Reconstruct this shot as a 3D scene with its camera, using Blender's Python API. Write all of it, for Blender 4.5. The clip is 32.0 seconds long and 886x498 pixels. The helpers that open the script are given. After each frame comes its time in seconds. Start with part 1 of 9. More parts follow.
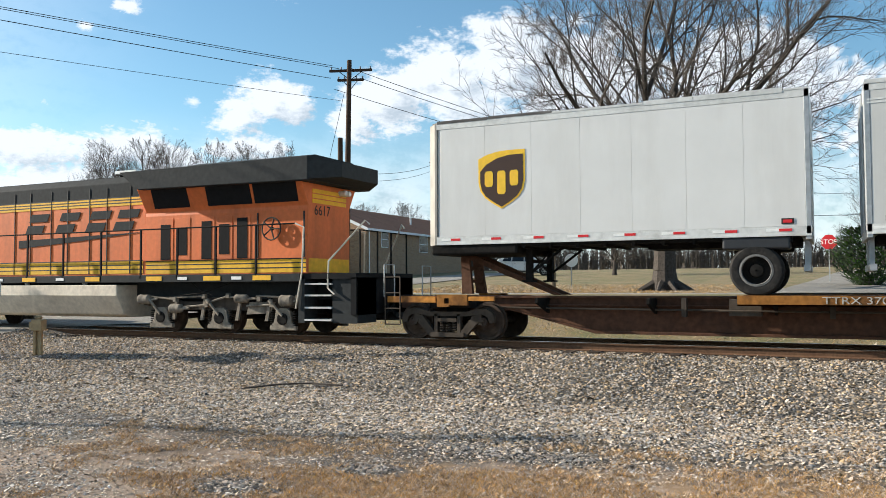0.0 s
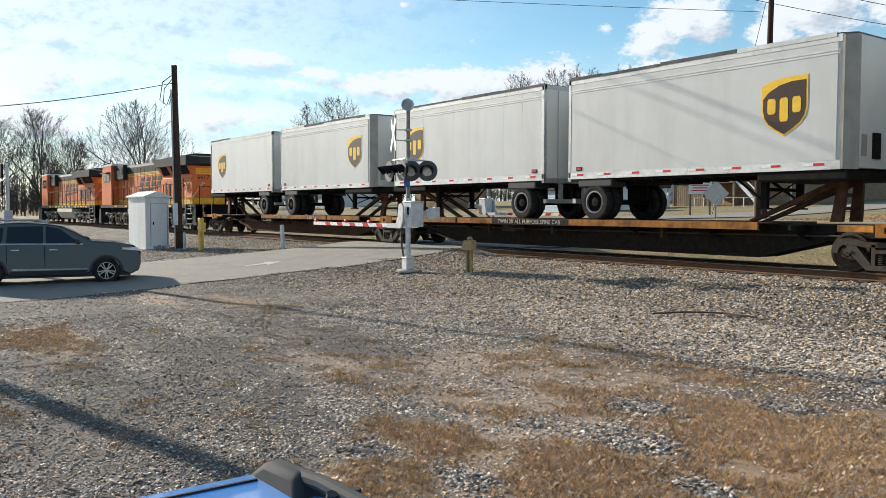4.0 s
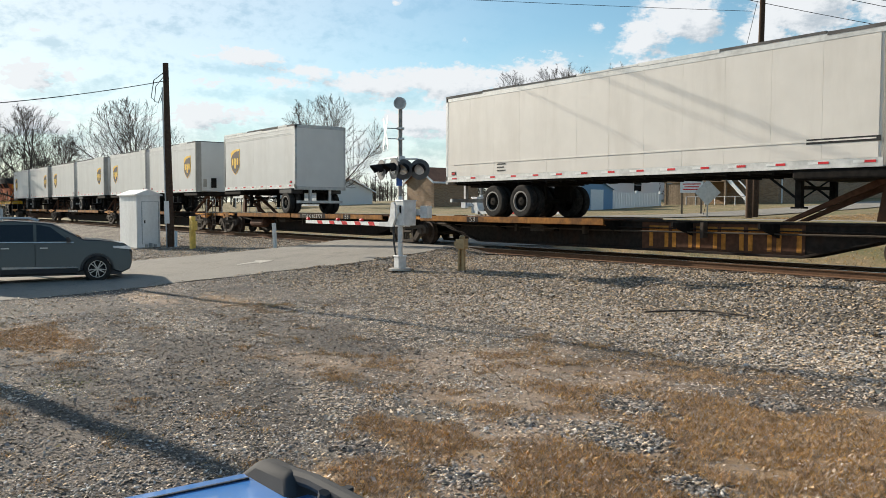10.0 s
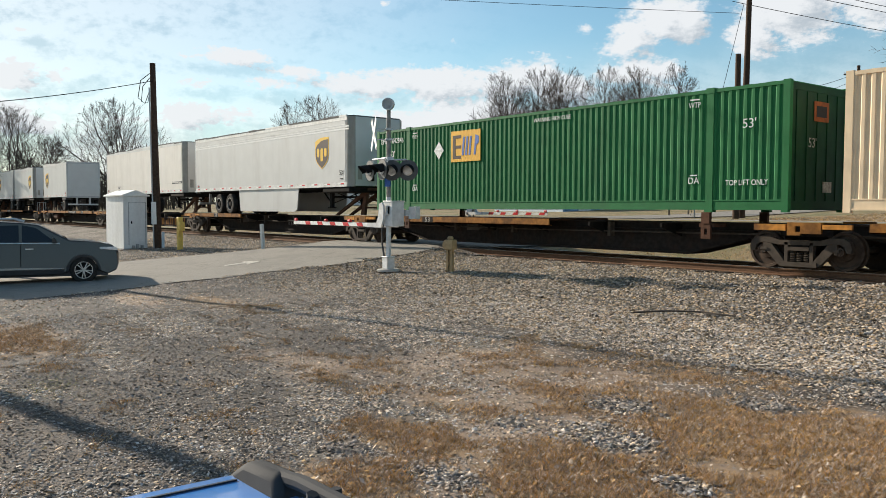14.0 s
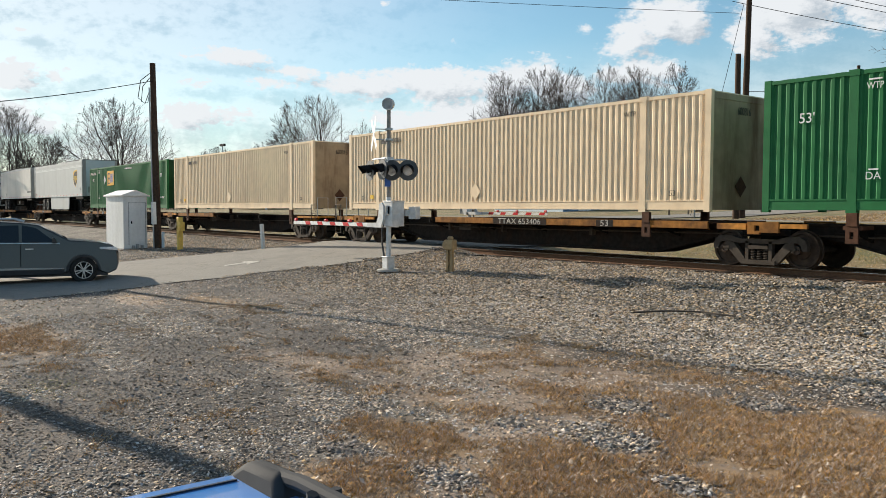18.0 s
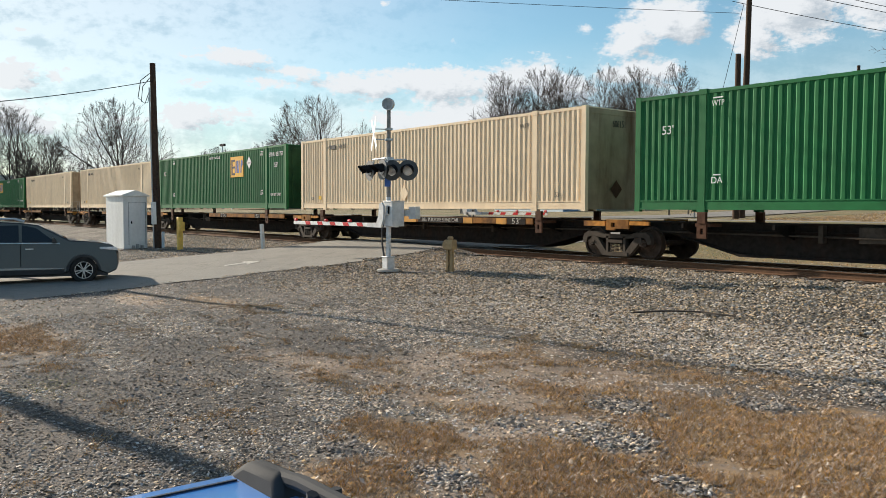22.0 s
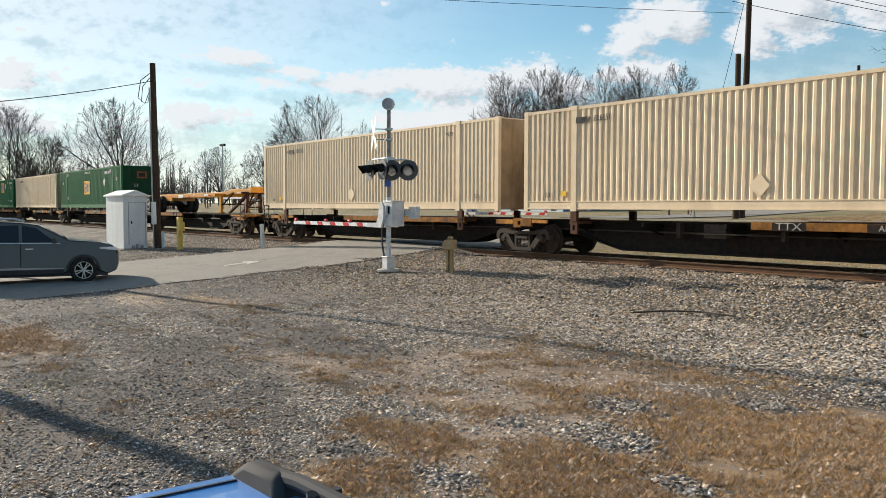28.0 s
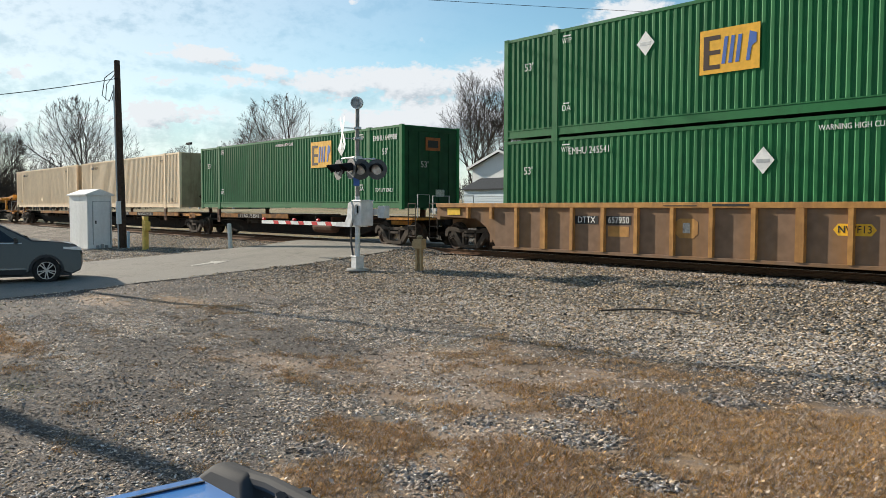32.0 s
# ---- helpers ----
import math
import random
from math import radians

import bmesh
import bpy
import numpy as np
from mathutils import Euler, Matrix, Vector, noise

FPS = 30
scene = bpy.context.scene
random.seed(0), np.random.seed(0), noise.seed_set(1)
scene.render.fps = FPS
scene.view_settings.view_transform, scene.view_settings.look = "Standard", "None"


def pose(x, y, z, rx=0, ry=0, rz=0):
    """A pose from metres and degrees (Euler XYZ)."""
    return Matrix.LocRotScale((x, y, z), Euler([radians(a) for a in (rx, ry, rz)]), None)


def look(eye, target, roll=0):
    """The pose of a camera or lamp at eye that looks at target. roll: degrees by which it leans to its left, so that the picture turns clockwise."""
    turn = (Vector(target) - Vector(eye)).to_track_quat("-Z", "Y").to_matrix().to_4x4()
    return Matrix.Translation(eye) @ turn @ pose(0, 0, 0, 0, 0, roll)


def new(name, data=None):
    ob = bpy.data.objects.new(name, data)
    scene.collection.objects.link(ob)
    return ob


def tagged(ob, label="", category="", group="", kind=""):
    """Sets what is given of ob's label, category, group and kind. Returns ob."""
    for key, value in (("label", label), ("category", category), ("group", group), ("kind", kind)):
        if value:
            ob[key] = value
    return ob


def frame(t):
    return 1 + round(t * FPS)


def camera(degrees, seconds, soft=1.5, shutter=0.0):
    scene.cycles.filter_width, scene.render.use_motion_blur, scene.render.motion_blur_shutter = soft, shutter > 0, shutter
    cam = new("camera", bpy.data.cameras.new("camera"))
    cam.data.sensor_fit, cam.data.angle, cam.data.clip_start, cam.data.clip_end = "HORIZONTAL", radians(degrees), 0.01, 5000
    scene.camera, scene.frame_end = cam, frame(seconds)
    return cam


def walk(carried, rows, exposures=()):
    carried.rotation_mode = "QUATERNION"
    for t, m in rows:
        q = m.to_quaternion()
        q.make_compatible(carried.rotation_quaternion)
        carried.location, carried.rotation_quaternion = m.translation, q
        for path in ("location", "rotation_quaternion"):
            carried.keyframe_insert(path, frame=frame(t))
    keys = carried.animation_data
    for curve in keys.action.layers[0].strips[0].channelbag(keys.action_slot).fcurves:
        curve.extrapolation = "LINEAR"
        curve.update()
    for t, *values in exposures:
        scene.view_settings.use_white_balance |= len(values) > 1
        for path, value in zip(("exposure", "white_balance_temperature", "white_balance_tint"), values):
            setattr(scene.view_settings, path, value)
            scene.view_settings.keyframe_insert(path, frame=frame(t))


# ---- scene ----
# ---- camera: it stands beside a parked car and pans ----
cam = camera(56.7, 32.0, 0.7)
EYE = (0.0, 0.0, 1.307)
PAN = [
    (0.0, 25.27, 2.37, 0.28), (0.5, 30.5, 2.37, 0.3), (1.0, 35.76, 1.64, 0.24), (1.5, 41.48, -0.32, 0.27),
    (2.0, 46.27, -1.49, 0.15), (2.5, 51.99, -2.16, 0.1), (3.0, 53.5, -2.56, -0.1), (3.5, 53.39, -2.69, -0.11),
    (5.5, 53.26, -2.84, -0.16), (6.0, 53.49, -2.84, -0.15), (7.0, 53.46, -2.84, -0.15), (7.5, 53.42, -2.85, -0.15),
    (8.0, 52.53, -2.85, -0.2), (8.5, 52.55, -2.84, -0.2), (9.0, 52.7, -2.85, -0.2), (9.5, 52.89, -2.84, -0.2),
    (10.0, 52.77, -2.86, -0.2), (10.5, 52.37, -2.83, -0.21), (11.0, 52.16, -2.84, -0.21), (11.5, 52.0, -2.84, -0.21),
    (12.0, 51.96, -2.8, -0.21), (21.0, 51.96, -2.8, -0.21), (31.0, 51.96, -2.8, -0.21), (31.5, 51.22, -2.94, -0.25),
    (32.0, 49.81, -2.85, -0.18),
]
walk(cam, [(t, pose(*EYE, 90 + pitch, roll, yaw)) for t, yaw, pitch, roll in PAN], [(0.0, 0.95, 6050, 9), (1.5, 0.9, 6050, 9), (3.5, 0.86, 6100, 10), (7.0, 0.8, 6300, 10), (12.0, 0.72, 6400, 10), (32.0, 0.7, 6330, 10)])

# ---- world, sun ----
SUN_EL, SUN_AZ = radians(21), math.atan2(-0.2, -0.98)
sun_way = Vector((math.cos(SUN_AZ) * math.cos(SUN_EL), math.sin(SUN_AZ) * math.cos(SUN_EL), math.sin(SUN_EL)))
world = bpy.data.worlds.new("sky")
scene.world = world
world.use_nodes = True
wn, wl = world.node_tree.nodes, world.node_tree.links
wn.clear()
out = wn.new("ShaderNodeOutputWorld")
bg = wn.new("ShaderNodeBackground")
sky = wn.new("ShaderNodeTexSky")
sky.sky_type, sky.sun_disc = "NISHITA", False
sky.sun_elevation, sky.sun_rotation = SUN_EL, math.pi / 2 - SUN_AZ
sky.air_density, sky.dust_density, sky.ozone_density = 1.0, 0.4, 1.5
bg.inputs["Strength"].default_value = 0.05


def wmath(op, a, b=None):
    n = wn.new("ShaderNodeMath")
    n.operation = op
    for k, v in enumerate((a, b)):
        if v is None:
            continue
        if isinstance(v, (int, float)):
            n.inputs[k].default_value = v
        else:
            wl.new(v, n.inputs[k])
    return n.outputs[0]


def wnoise(vec, scale, detail, rough):
    n = wn.new("ShaderNodeTexNoise")
    n.inputs["Scale"].default_value, n.inputs["Detail"].default_value, n.inputs["Roughness"].default_value = scale, detail, rough
    wl.new(vec, n.inputs["Vector"])
    return n.outputs["Fac"]


def wrange(v, a, b, c, d):
    n = wn.new("ShaderNodeMapRange")
    n.interpolation_type = "SMOOTHSTEP"
    wl.new(v, n.inputs["Value"])
    for k, x in zip(("From Min", "From Max", "To Min", "To Max"), (a, b, c, d)):
        n.inputs[k].default_value = x
    return n.outputs[0]


# clouds by azimuth (degrees from +y towards -x) and elevation: heaped masses, thin bands, a pale bank along the horizon
way = wn.new("ShaderNodeTexCoord").outputs["Generated"]
sep = wn.new("ShaderNodeSeparateXYZ")
wl.new(way, sep.inputs[0])
azim = wmath("MULTIPLY", wmath("ARCTAN2", wmath("MULTIPLY", sep.outputs["X"], -1.0), sep.outputs["Y"]), 57.2958)
elev = wmath("MULTIPLY", wmath("ARCSINE", sep.outputs["Z"]), 57.2958)
CLOUDS = [(38.6, 9.2, 3.6, 1.8), (39.2, 11.0, 2.5, 2.2), (37.4, 12.8, 2.8, 2.2), (40.6, 9.2, 1.8, 1.2), (35.6, 12.2, 2.0, 2.0),
          (29.0, 12.6, 5.0, 2.8), (25.0, 13.8, 5.0, 4.0), (20.5, 15.0, 5.0, 4.4), (31.4, 11.0, 2.6, 1.7), (15.0, 13.0, 8.0, 6.0), (5.0, 12.0, 9.0, 6.0), (-6.0, 10.0, 8.0, 5.0),
          (66.0, 10.0, 5.2, 0.9), (62.0, 9.2, 4.2, 0.8), (68.4, 8.3, 2.8, 0.9), (64.5, 8.5, 3.4, 0.7),
          (57.0, 8.5, 5.0, 1.6), (52.0, 8.8, 5.4, 1.9), (46.5, 8.9, 5.0, 1.8), (43.6, 8.2, 4.0, 1.8), (51.0, 6.2, 9.0, 2.2),
          (79.2, 7.9, 2.8, 1.4), (76.8, 8.0, 2.0, 1.0), (81.0, 5.4, 7.0, 2.0), (69.0, 6.0, 6.0, 1.4),
          (79.1, 10.8, 1.0, 0.35), (56.2, 13.8, 0.7, 0.35), (49.0, 16.3, 1.0, 0.7), (46.3, 17.8, 1.3, 0.7), (42.4, 12.1, 1.0, 0.6),
          (110.0, 14.0, 14.0, 5.0), (140.0, 22.0, 16.0, 8.0), (-40.0, 14.0, 16.0, 6.0), (-80.0, 20.0, 18.0, 8.0), (200.0, 16.0, 18.0, 6.0), (60.0, 40.0, 14.0, 8.0), (-20.0, 46.0, 18.0, 9.0)]


def cloud_density(du, dv):
    """Cloud density at the view direction shifted by du, dv degrees."""
    at = wn.new("ShaderNodeCombineXYZ")
    wl.new(wmath("ADD", azim, du), at.inputs[0])
    wl.new(wmath("ADD", elev, dv), at.inputs[1])
    total = None
    for az, el, ra, re in CLOUDS:
        m = wn.new("ShaderNodeVectorMath")
        m.operation = "MULTIPLY_ADD"
        wl.new(at.outputs[0], m.inputs[0])
        m.inputs[1].default_value, m.inputs[2].default_value = (1 / ra, 1 / re, 0), (-az / ra, -el / re, 0)
        d = wn.new("ShaderNodeVectorMath")
        d.operation = "LENGTH"
        wl.new(m.outputs[0], d.inputs[0])
        peak = min(1.0, 0.42 + 0.2 * re)
        v = wmath("SUBTRACT", peak, wmath("MULTIPLY", d.outputs["Value"], peak))
        total = v if total is None else wmath("MAXIMUM", total, v)
    stretch = wn.new("ShaderNodeVectorMath")
    stretch.operation = "MULTIPLY"
    wl.new(at.outputs[0], stretch.inputs[0])
    stretch.inputs[1].default_value = (1.0, 1.7, 1.0)
    fluff = wmath("ADD", wmath("MULTIPLY", wnoise(stretch.outputs[0], 0.32, 9.0, 0.6), 1.5), wmath("MULTIPLY", wnoise(stretch.outputs[0], 1.3, 8.0, 0.65), 0.8))
    return wmath("ADD", wmath("MAXIMUM", total, -0.15), wmath("SUBTRACT", fluff, 1.15))


dense = cloud_density(0.0, 0.0)
mask = wrange(dense, 0.12, 0.46, 0.0, 0.97)
hazy = wmath("MULTIPLY", wrange(elev, 3.0, 12.5, 0.9, 0.0), wrange(wnoise(way, 9.0, 6.0, 0.6), 0.3, 0.65, 0.55, 1.0))
veil = wmath("MAXIMUM", mask, hazy)
near_sun = wn.new("ShaderNodeVectorMath")
near_sun.operation = "DOT_PRODUCT"
wl.new(way, near_sun.inputs[0])
near_sun.inputs[1].default_value = sun_way
veil = wmath("MAXIMUM", veil, wrange(near_sun.outputs["Value"], 0.55, 1.0, 0.0, 0.75))
lit = wmath("SUBTRACT", dense, cloud_density(0.9, 0.7))
shade = wrange(wmath("ADD", lit, wmath("MULTIPLY", wnoise(way, 30.0, 6.0, 0.6), 0.3)), -0.38, 0.3, 0.0, 1.0)
tone = wn.new("ShaderNodeMix")
tone.data_type = "RGBA"
wl.new(shade, tone.inputs[0])
tone.inputs[6].default_value, tone.inputs[7].default_value = (6.2, 6.9, 7.5, 1), (10.6, 10.8, 10.9, 1)
blend = wn.new("ShaderNodeMix")
blend.data_type = "RGBA"
wl.new(veil, blend.inputs[0])
tint = wn.new("ShaderNodeMix")
tint.data_type, tint.blend_type = "RGBA", "MULTIPLY"
tint.inputs[0].default_value = 1.0
wl.new(sky.outputs[0], tint.inputs[6])
tint.inputs[7].default_value = (1.4, 1.72, 1.68, 1)
wl.new(tint.outputs[2], blend.inputs[6])
wl.new(tone.outputs[2], blend.inputs[7])
wl.new(blend.outputs[2], bg.inputs[0])
wl.new(bg.outputs[0], out.inputs[0])
sun = new("sun", bpy.data.lights.new("sun", "SUN"))
sun.data.energy, sun.data.angle, sun.data.color = 5.0, radians(0.53), (1.0, 0.89, 0.73)
sun.matrix_world = look((0, 0, 60), Vector((0, 0, 60)) - sun_way)

# ---- materials ----
def socket(node, key, value):
    node.inputs[key].default_value = value


def material(name, colour, rough=0.7, metal=0.0, vary=0.12, grain=8.0, bump=0.0, bump_scale=60.0, stain=None, stain_scale=1.2, stain_amount=0.0, island=0.0, coat=0.0, streak=0.0, random_ob=0.0):
    """Paint, metal, stone: base colour with fine grain, broad stains, optional vertical streaks and relief."""
    m = bpy.data.materials.new(name)
    m.use_nodes = True
    n, l = m.node_tree.nodes, m.node_tree.links
    b = n["Principled BSDF"]
    socket(b, "Roughness", rough), socket(b, "Metallic", metal), socket(b, "Coat Weight", coat)
    socket(b, "Specular IOR Level", 0.1 if rough >= 0.75 else 0.2 if rough >= 0.5 else 0.4)
    co = n.new("ShaderNodeTexCoord")
    tex = n.new("ShaderNodeTexNoise")
    socket(tex, "Scale", grain), socket(tex, "Detail", 6.0)
    l.new(co.outputs["Object"], tex.inputs["Vector"])
    ramp = n.new("ShaderNodeValToRGB")
    lo = [c * (1 - vary) for c in colour]
    hi = [min(1, c * (1 + vary)) for c in colour]
    ramp.color_ramp.elements[0].position, ramp.color_ramp.elements[1].position = 0.3, 0.7
    ramp.color_ramp.elements[0].color, ramp.color_ramp.elements[1].color = (*lo, 1), (*hi, 1)
    l.new(tex.outputs["Fac"], ramp.inputs["Fac"])
    col = ramp.outputs["Color"]
    if stain_amount > 0:
        t2 = n.new("ShaderNodeTexNoise")
        socket(t2, "Scale", stain_scale), socket(t2, "Detail", 8.0), socket(t2, "Roughness", 0.65)
        mp = n.new("ShaderNodeMapping")
        socket(mp, "Scale", (1, 1, 0.18 if streak else 1))
        l.new(co.outputs["Object"], mp.inputs["Vector"])
        l.new(mp.outputs["Vector"], t2.inputs["Vector"])
        r2 = n.new("ShaderNodeValToRGB")
        r2.color_ramp.elements[0].position, r2.color_ramp.elements[1].position = 0.48, 0.72
        r2.color_ramp.elements[1].color = (stain_amount,) * 3 + (1,)
        l.new(t2.outputs["Fac"], r2.inputs["Fac"])
        mx = n.new("ShaderNodeMix")
        mx.data_type = "RGBA"
        l.new(r2.outputs["Color"], mx.inputs[0])
        l.new(col, mx.inputs[6])
        mx.inputs[7].default_value = (*(stain or (0.1, 0.08, 0.06)), 1)
        col = mx.outputs[2]
    if island > 0 or random_ob > 0:
        g = n.new("ShaderNodeNewGeometry") if island > 0 else n.new("ShaderNodeObjectInfo")
        amount = island or random_ob
        mr = n.new("ShaderNodeMapRange")
        socket(mr, "To Min", 1 - amount), socket(mr, "To Max", 1 + amount)
        l.new(g.outputs["Random Per Island" if island > 0 else "Random"], mr.inputs["Value"])
        hs = n.new("ShaderNodeHueSaturation")
        l.new(mr.outputs[0], hs.inputs["Value"])
        if island > 0:
            sa = n.new("ShaderNodeMath")
            sa.operation = "PINGPONG"
            sa.inputs[1].default_value = 0.13
            l.new(g.outputs["Random Per Island"], sa.inputs[0])
            sr = n.new("ShaderNodeMapRange")
            socket(sr, "From Max", 0.13), socket(sr, "To Min", 0.25), socket(sr, "To Max", 1.35)
            l.new(sa.outputs[0], sr.inputs["Value"])
            l.new(sr.outputs[0], hs.inputs["Saturation"])
        l.new(col, hs.inputs["Color"])
        col = hs.outputs["Color"]
    l.new(col, b.inputs["Base Color"])
    if bump > 0:
        t3 = n.new("ShaderNodeTexNoise")
        socket(t3, "Scale", bump_scale), socket(t3, "Detail", 5.0)
        l.new(co.outputs["Object"], t3.inputs["Vector"])
        bp = n.new("ShaderNodeBump")
        socket(bp, "Strength", bump), socket(bp, "Distance", 0.02)
        l.new(t3.outputs["Fac"], bp.inputs["Height"])
        l.new(bp.outputs["Normal"], b.inputs["Normal"])
    return m


def glass(name, colour=(0.008, 0.01, 0.013), rough=0.05):
    m = bpy.data.materials.new(name)
    m.use_nodes = True
    b = m.node_tree.nodes["Principled BSDF"]
    socket(b, "Base Color", (*colour, 1)), socket(b, "Roughness", rough), socket(b, "Coat Weight", 0.0), socket(b, "Specular IOR Level", 0.4)
    return m


def worn_asphalt():
    """Pale old asphalt: fine stone grain, broad wear, patches and crooked cracks."""
    m = material("old_grey_asphalt", (0.285, 0.265, 0.232), 0.9, vary=0.2, grain=55, bump=0.35, bump_scale=140, stain=(0.185, 0.175, 0.16), stain_amount=0.6, stain_scale=0.55)
    n, l = m.node_tree.nodes, m.node_tree.links
    b = n["Principled BSDF"]
    col = b.inputs["Base Color"].links[0].from_socket
    co = n.new("ShaderNodeTexCoord")
    wob = n.new("ShaderNodeTexNoise")
    socket(wob, "Scale", 1.6), socket(wob, "Detail", 6.0)
    l.new(co.outputs["Object"], wob.inputs["Vector"])
    mixv = n.new("ShaderNodeVectorMath")
    mixv.operation = "ADD"
    l.new(co.outputs["Object"], mixv.inputs[0]), l.new(wob.outputs["Color"], mixv.inputs[1])
    cr = n.new("ShaderNodeTexVoronoi")
    cr.feature = "DISTANCE_TO_EDGE"
    socket(cr, "Scale", 0.42)
    l.new(mixv.outputs[0], cr.inputs["Vector"])
    r = n.new("ShaderNodeMapRange")
    socket(r, "From Min", 0.001), socket(r, "From Max", 0.009), socket(r, "To Min", 0.4), socket(r, "To Max", 0.0)
    l.new(cr.outputs["Distance"], r.inputs["Value"])
    mx = n.new("ShaderNodeMix")
    mx.data_type = "RGBA"
    l.new(r.outputs[0], mx.inputs[0]), l.new(col, mx.inputs[6])
    mx.inputs[7].default_value = (0.075, 0.068, 0.06, 1)
    l.new(mx.outputs[2], b.inputs["Base Color"])
    return m


DIRT = (0.12, 0.10, 0.08)
white_side = material("white_trailer_panel", (0.70, 0.695, 0.67), 0.42, vary=0.03, grain=1.5, stain=(0.5, 0.48, 0.44), stain_amount=0.35, stain_scale=0.9, streak=1)
grey_side = material("grey_white_trailer_panel", (0.60, 0.60, 0.575), 0.42, vary=0.04, grain=1.5, stain=(0.43, 0.41, 0.38), stain_amount=0.4, stain_scale=0.9, streak=1)
white_rail = material("trailer_rail_metal", (0.66, 0.66, 0.63), 0.45, 0.1, vary=0.1, stain=DIRT, stain_amount=0.4)
grey_metal = material("galvanised_metal", (0.42, 0.43, 0.43), 0.45, 0.6, vary=0.15)
dark_metal = material("dirty_black_steel", (0.014, 0.013, 0.012), 0.9, 0.0, vary=0.3, stain=(0.05, 0.04, 0.032), stain_amount=0.45, stain_scale=3)
frame_steel = material("weathered_underframe_steel", (0.028, 0.023, 0.02), 0.85, 0.0, vary=0.3, stain=(0.055, 0.028, 0.016), stain_amount=0.6, stain_scale=1.6)
rust_brown = material("rusty_brown_paint", (0.105, 0.052, 0.032), 0.8, 0.0, vary=0.25, stain=(0.045, 0.03, 0.024), stain_amount=0.7, stain_scale=1.4)
sill_paint = material("dark_sill_with_orange_remains", (0.30, 0.13, 0.032), 0.8, vary=0.3, grain=9, stain=(0.05, 0.03, 0.022), stain_amount=1.0, stain_scale=1.1)
cast_dusty = material("dusty_cast_steel", (0.27, 0.232, 0.185), 0.8, vary=0.3, stain=(0.05, 0.042, 0.035), stain_amount=0.7, stain_scale=3)
orange_deck = material("worn_orange_yellow_paint", (0.50, 0.215, 0.045), 0.75, 0.0, vary=0.3, grain=7, stain=(0.09, 0.045, 0.028), stain_amount=1.0, stain_scale=1.3)
yellow_paint = material("chassis_yellow_paint", (0.62, 0.27, 0.02), 0.45, vary=0.08, stain=(0.3, 0.14, 0.03), stain_amount=0.5, stain_scale=1.5)
well_paint = material("weathered_brown_plate", (0.225, 0.145, 0.095), 0.75, vary=0.15, grain=4, stain=(0.30, 0.155, 0.05), stain_amount=0.7, stain_scale=0.9, streak=1)
well_rib = material("faded_mustard_paint", (0.46, 0.235, 0.07), 0.65, vary=0.2, grain=5, stain=(0.17, 0.085, 0.045), stain_amount=0.8, stain_scale=1.6, streak=1)
corner_grime = material("grimy_trailer_corner", (0.36, 0.34, 0.3), 0.6, vary=0.12, grain=3, stain=(0.2, 0.17, 0.14), stain_amount=0.6, stain_scale=1.5, streak=1)
green_paint = material("container_green_paint", (0.018, 0.15, 0.047), 0.6, vary=0.1, grain=3, stain=(0.025, 0.095, 0.042), stain_amount=0.5, stain_scale=0.8, streak=1)
cream_paint = material("container_cream_paint", (0.83, 0.65, 0.435), 0.6, vary=0.06, grain=3, stain=(0.55, 0.40, 0.25), stain_amount=0.5, stain_scale=0.9, streak=1)
rubber = material("tyre_rubber", (0.025, 0.024, 0.023), 0.85, vary=0.2, stain=(0.09, 0.08, 0.07), stain_amount=0.5, stain_scale=6)
wheel_steel = material("rail_wheel_steel", (0.075, 0.052, 0.038), 0.7, 0.3, vary=0.3, stain=(0.04, 0.03, 0.025), stain_amount=0.6, stain_scale=6)
truck_steel = material("cast_truck_steel", (0.08, 0.064, 0.05), 0.8, 0.0, vary=0.3, stain=(0.05, 0.04, 0.035), stain_amount=0.7, stain_scale=4)
rim_dull = material("dirty_wheel_rim", (0.2, 0.195, 0.185), 0.6, 0.2, vary=0.2, stain=(0.06, 0.055, 0.05), stain_amount=0.6, stain_scale=5)
rim_metal = material("aluminium_wheel_rim", (0.5, 0.5, 0.49), 0.35, 0.7, vary=0.15)
red_mark = material("red_reflector", (0.62, 0.025, 0.03), 0.35, vary=0.05)
white_mark = material("white_marking_paint", (0.80, 0.80, 0.77), 0.5, vary=0.08)
worn_white = material("worn_stencil_paint", (0.48, 0.45, 0.40), 0.7, vary=0.3, grain=20, stain=(0.12, 0.08, 0.06), stain_amount=0.7, stain_scale=7)
stone_patch = material("broken_stone", (0.235, 0.2, 0.168), 0.92, vary=0.3, grain=25, island=0.75)
# green end wall: grime, plus the end's shade mixed into the colour
shaded_green_end = material("shaded_grimy_green_paint", (0.009, 0.05, 0.019), 0.6, vary=0.2, grain=3, stain=(0.012, 0.026, 0.016), stain_amount=0.9, stain_scale=0.9, streak=1)
# cream end wall: rust streaks over a cream toned down for the end's shade
shaded_cream_end = material("shaded_rusty_cream_paint", (0.36, 0.27, 0.17), 0.65, vary=0.15, grain=3, stain=(0.13, 0.062, 0.03), stain_amount=0.9, stain_scale=1.3, streak=1)
roof_grey = material("grimy_trailer_roof", (0.13, 0.125, 0.12), 0.8, vary=0.3, grain=2)
black_mark = material("black_marking_paint", (0.03, 0.03, 0.03), 0.6, vary=0.1)
brown_logo = material("brown_decal", (0.052, 0.026, 0.016), 0.4, vary=0.05)
panel_gold = material("orange_gold_panel", (0.80, 0.43, 0.045), 0.5, vary=0.1)
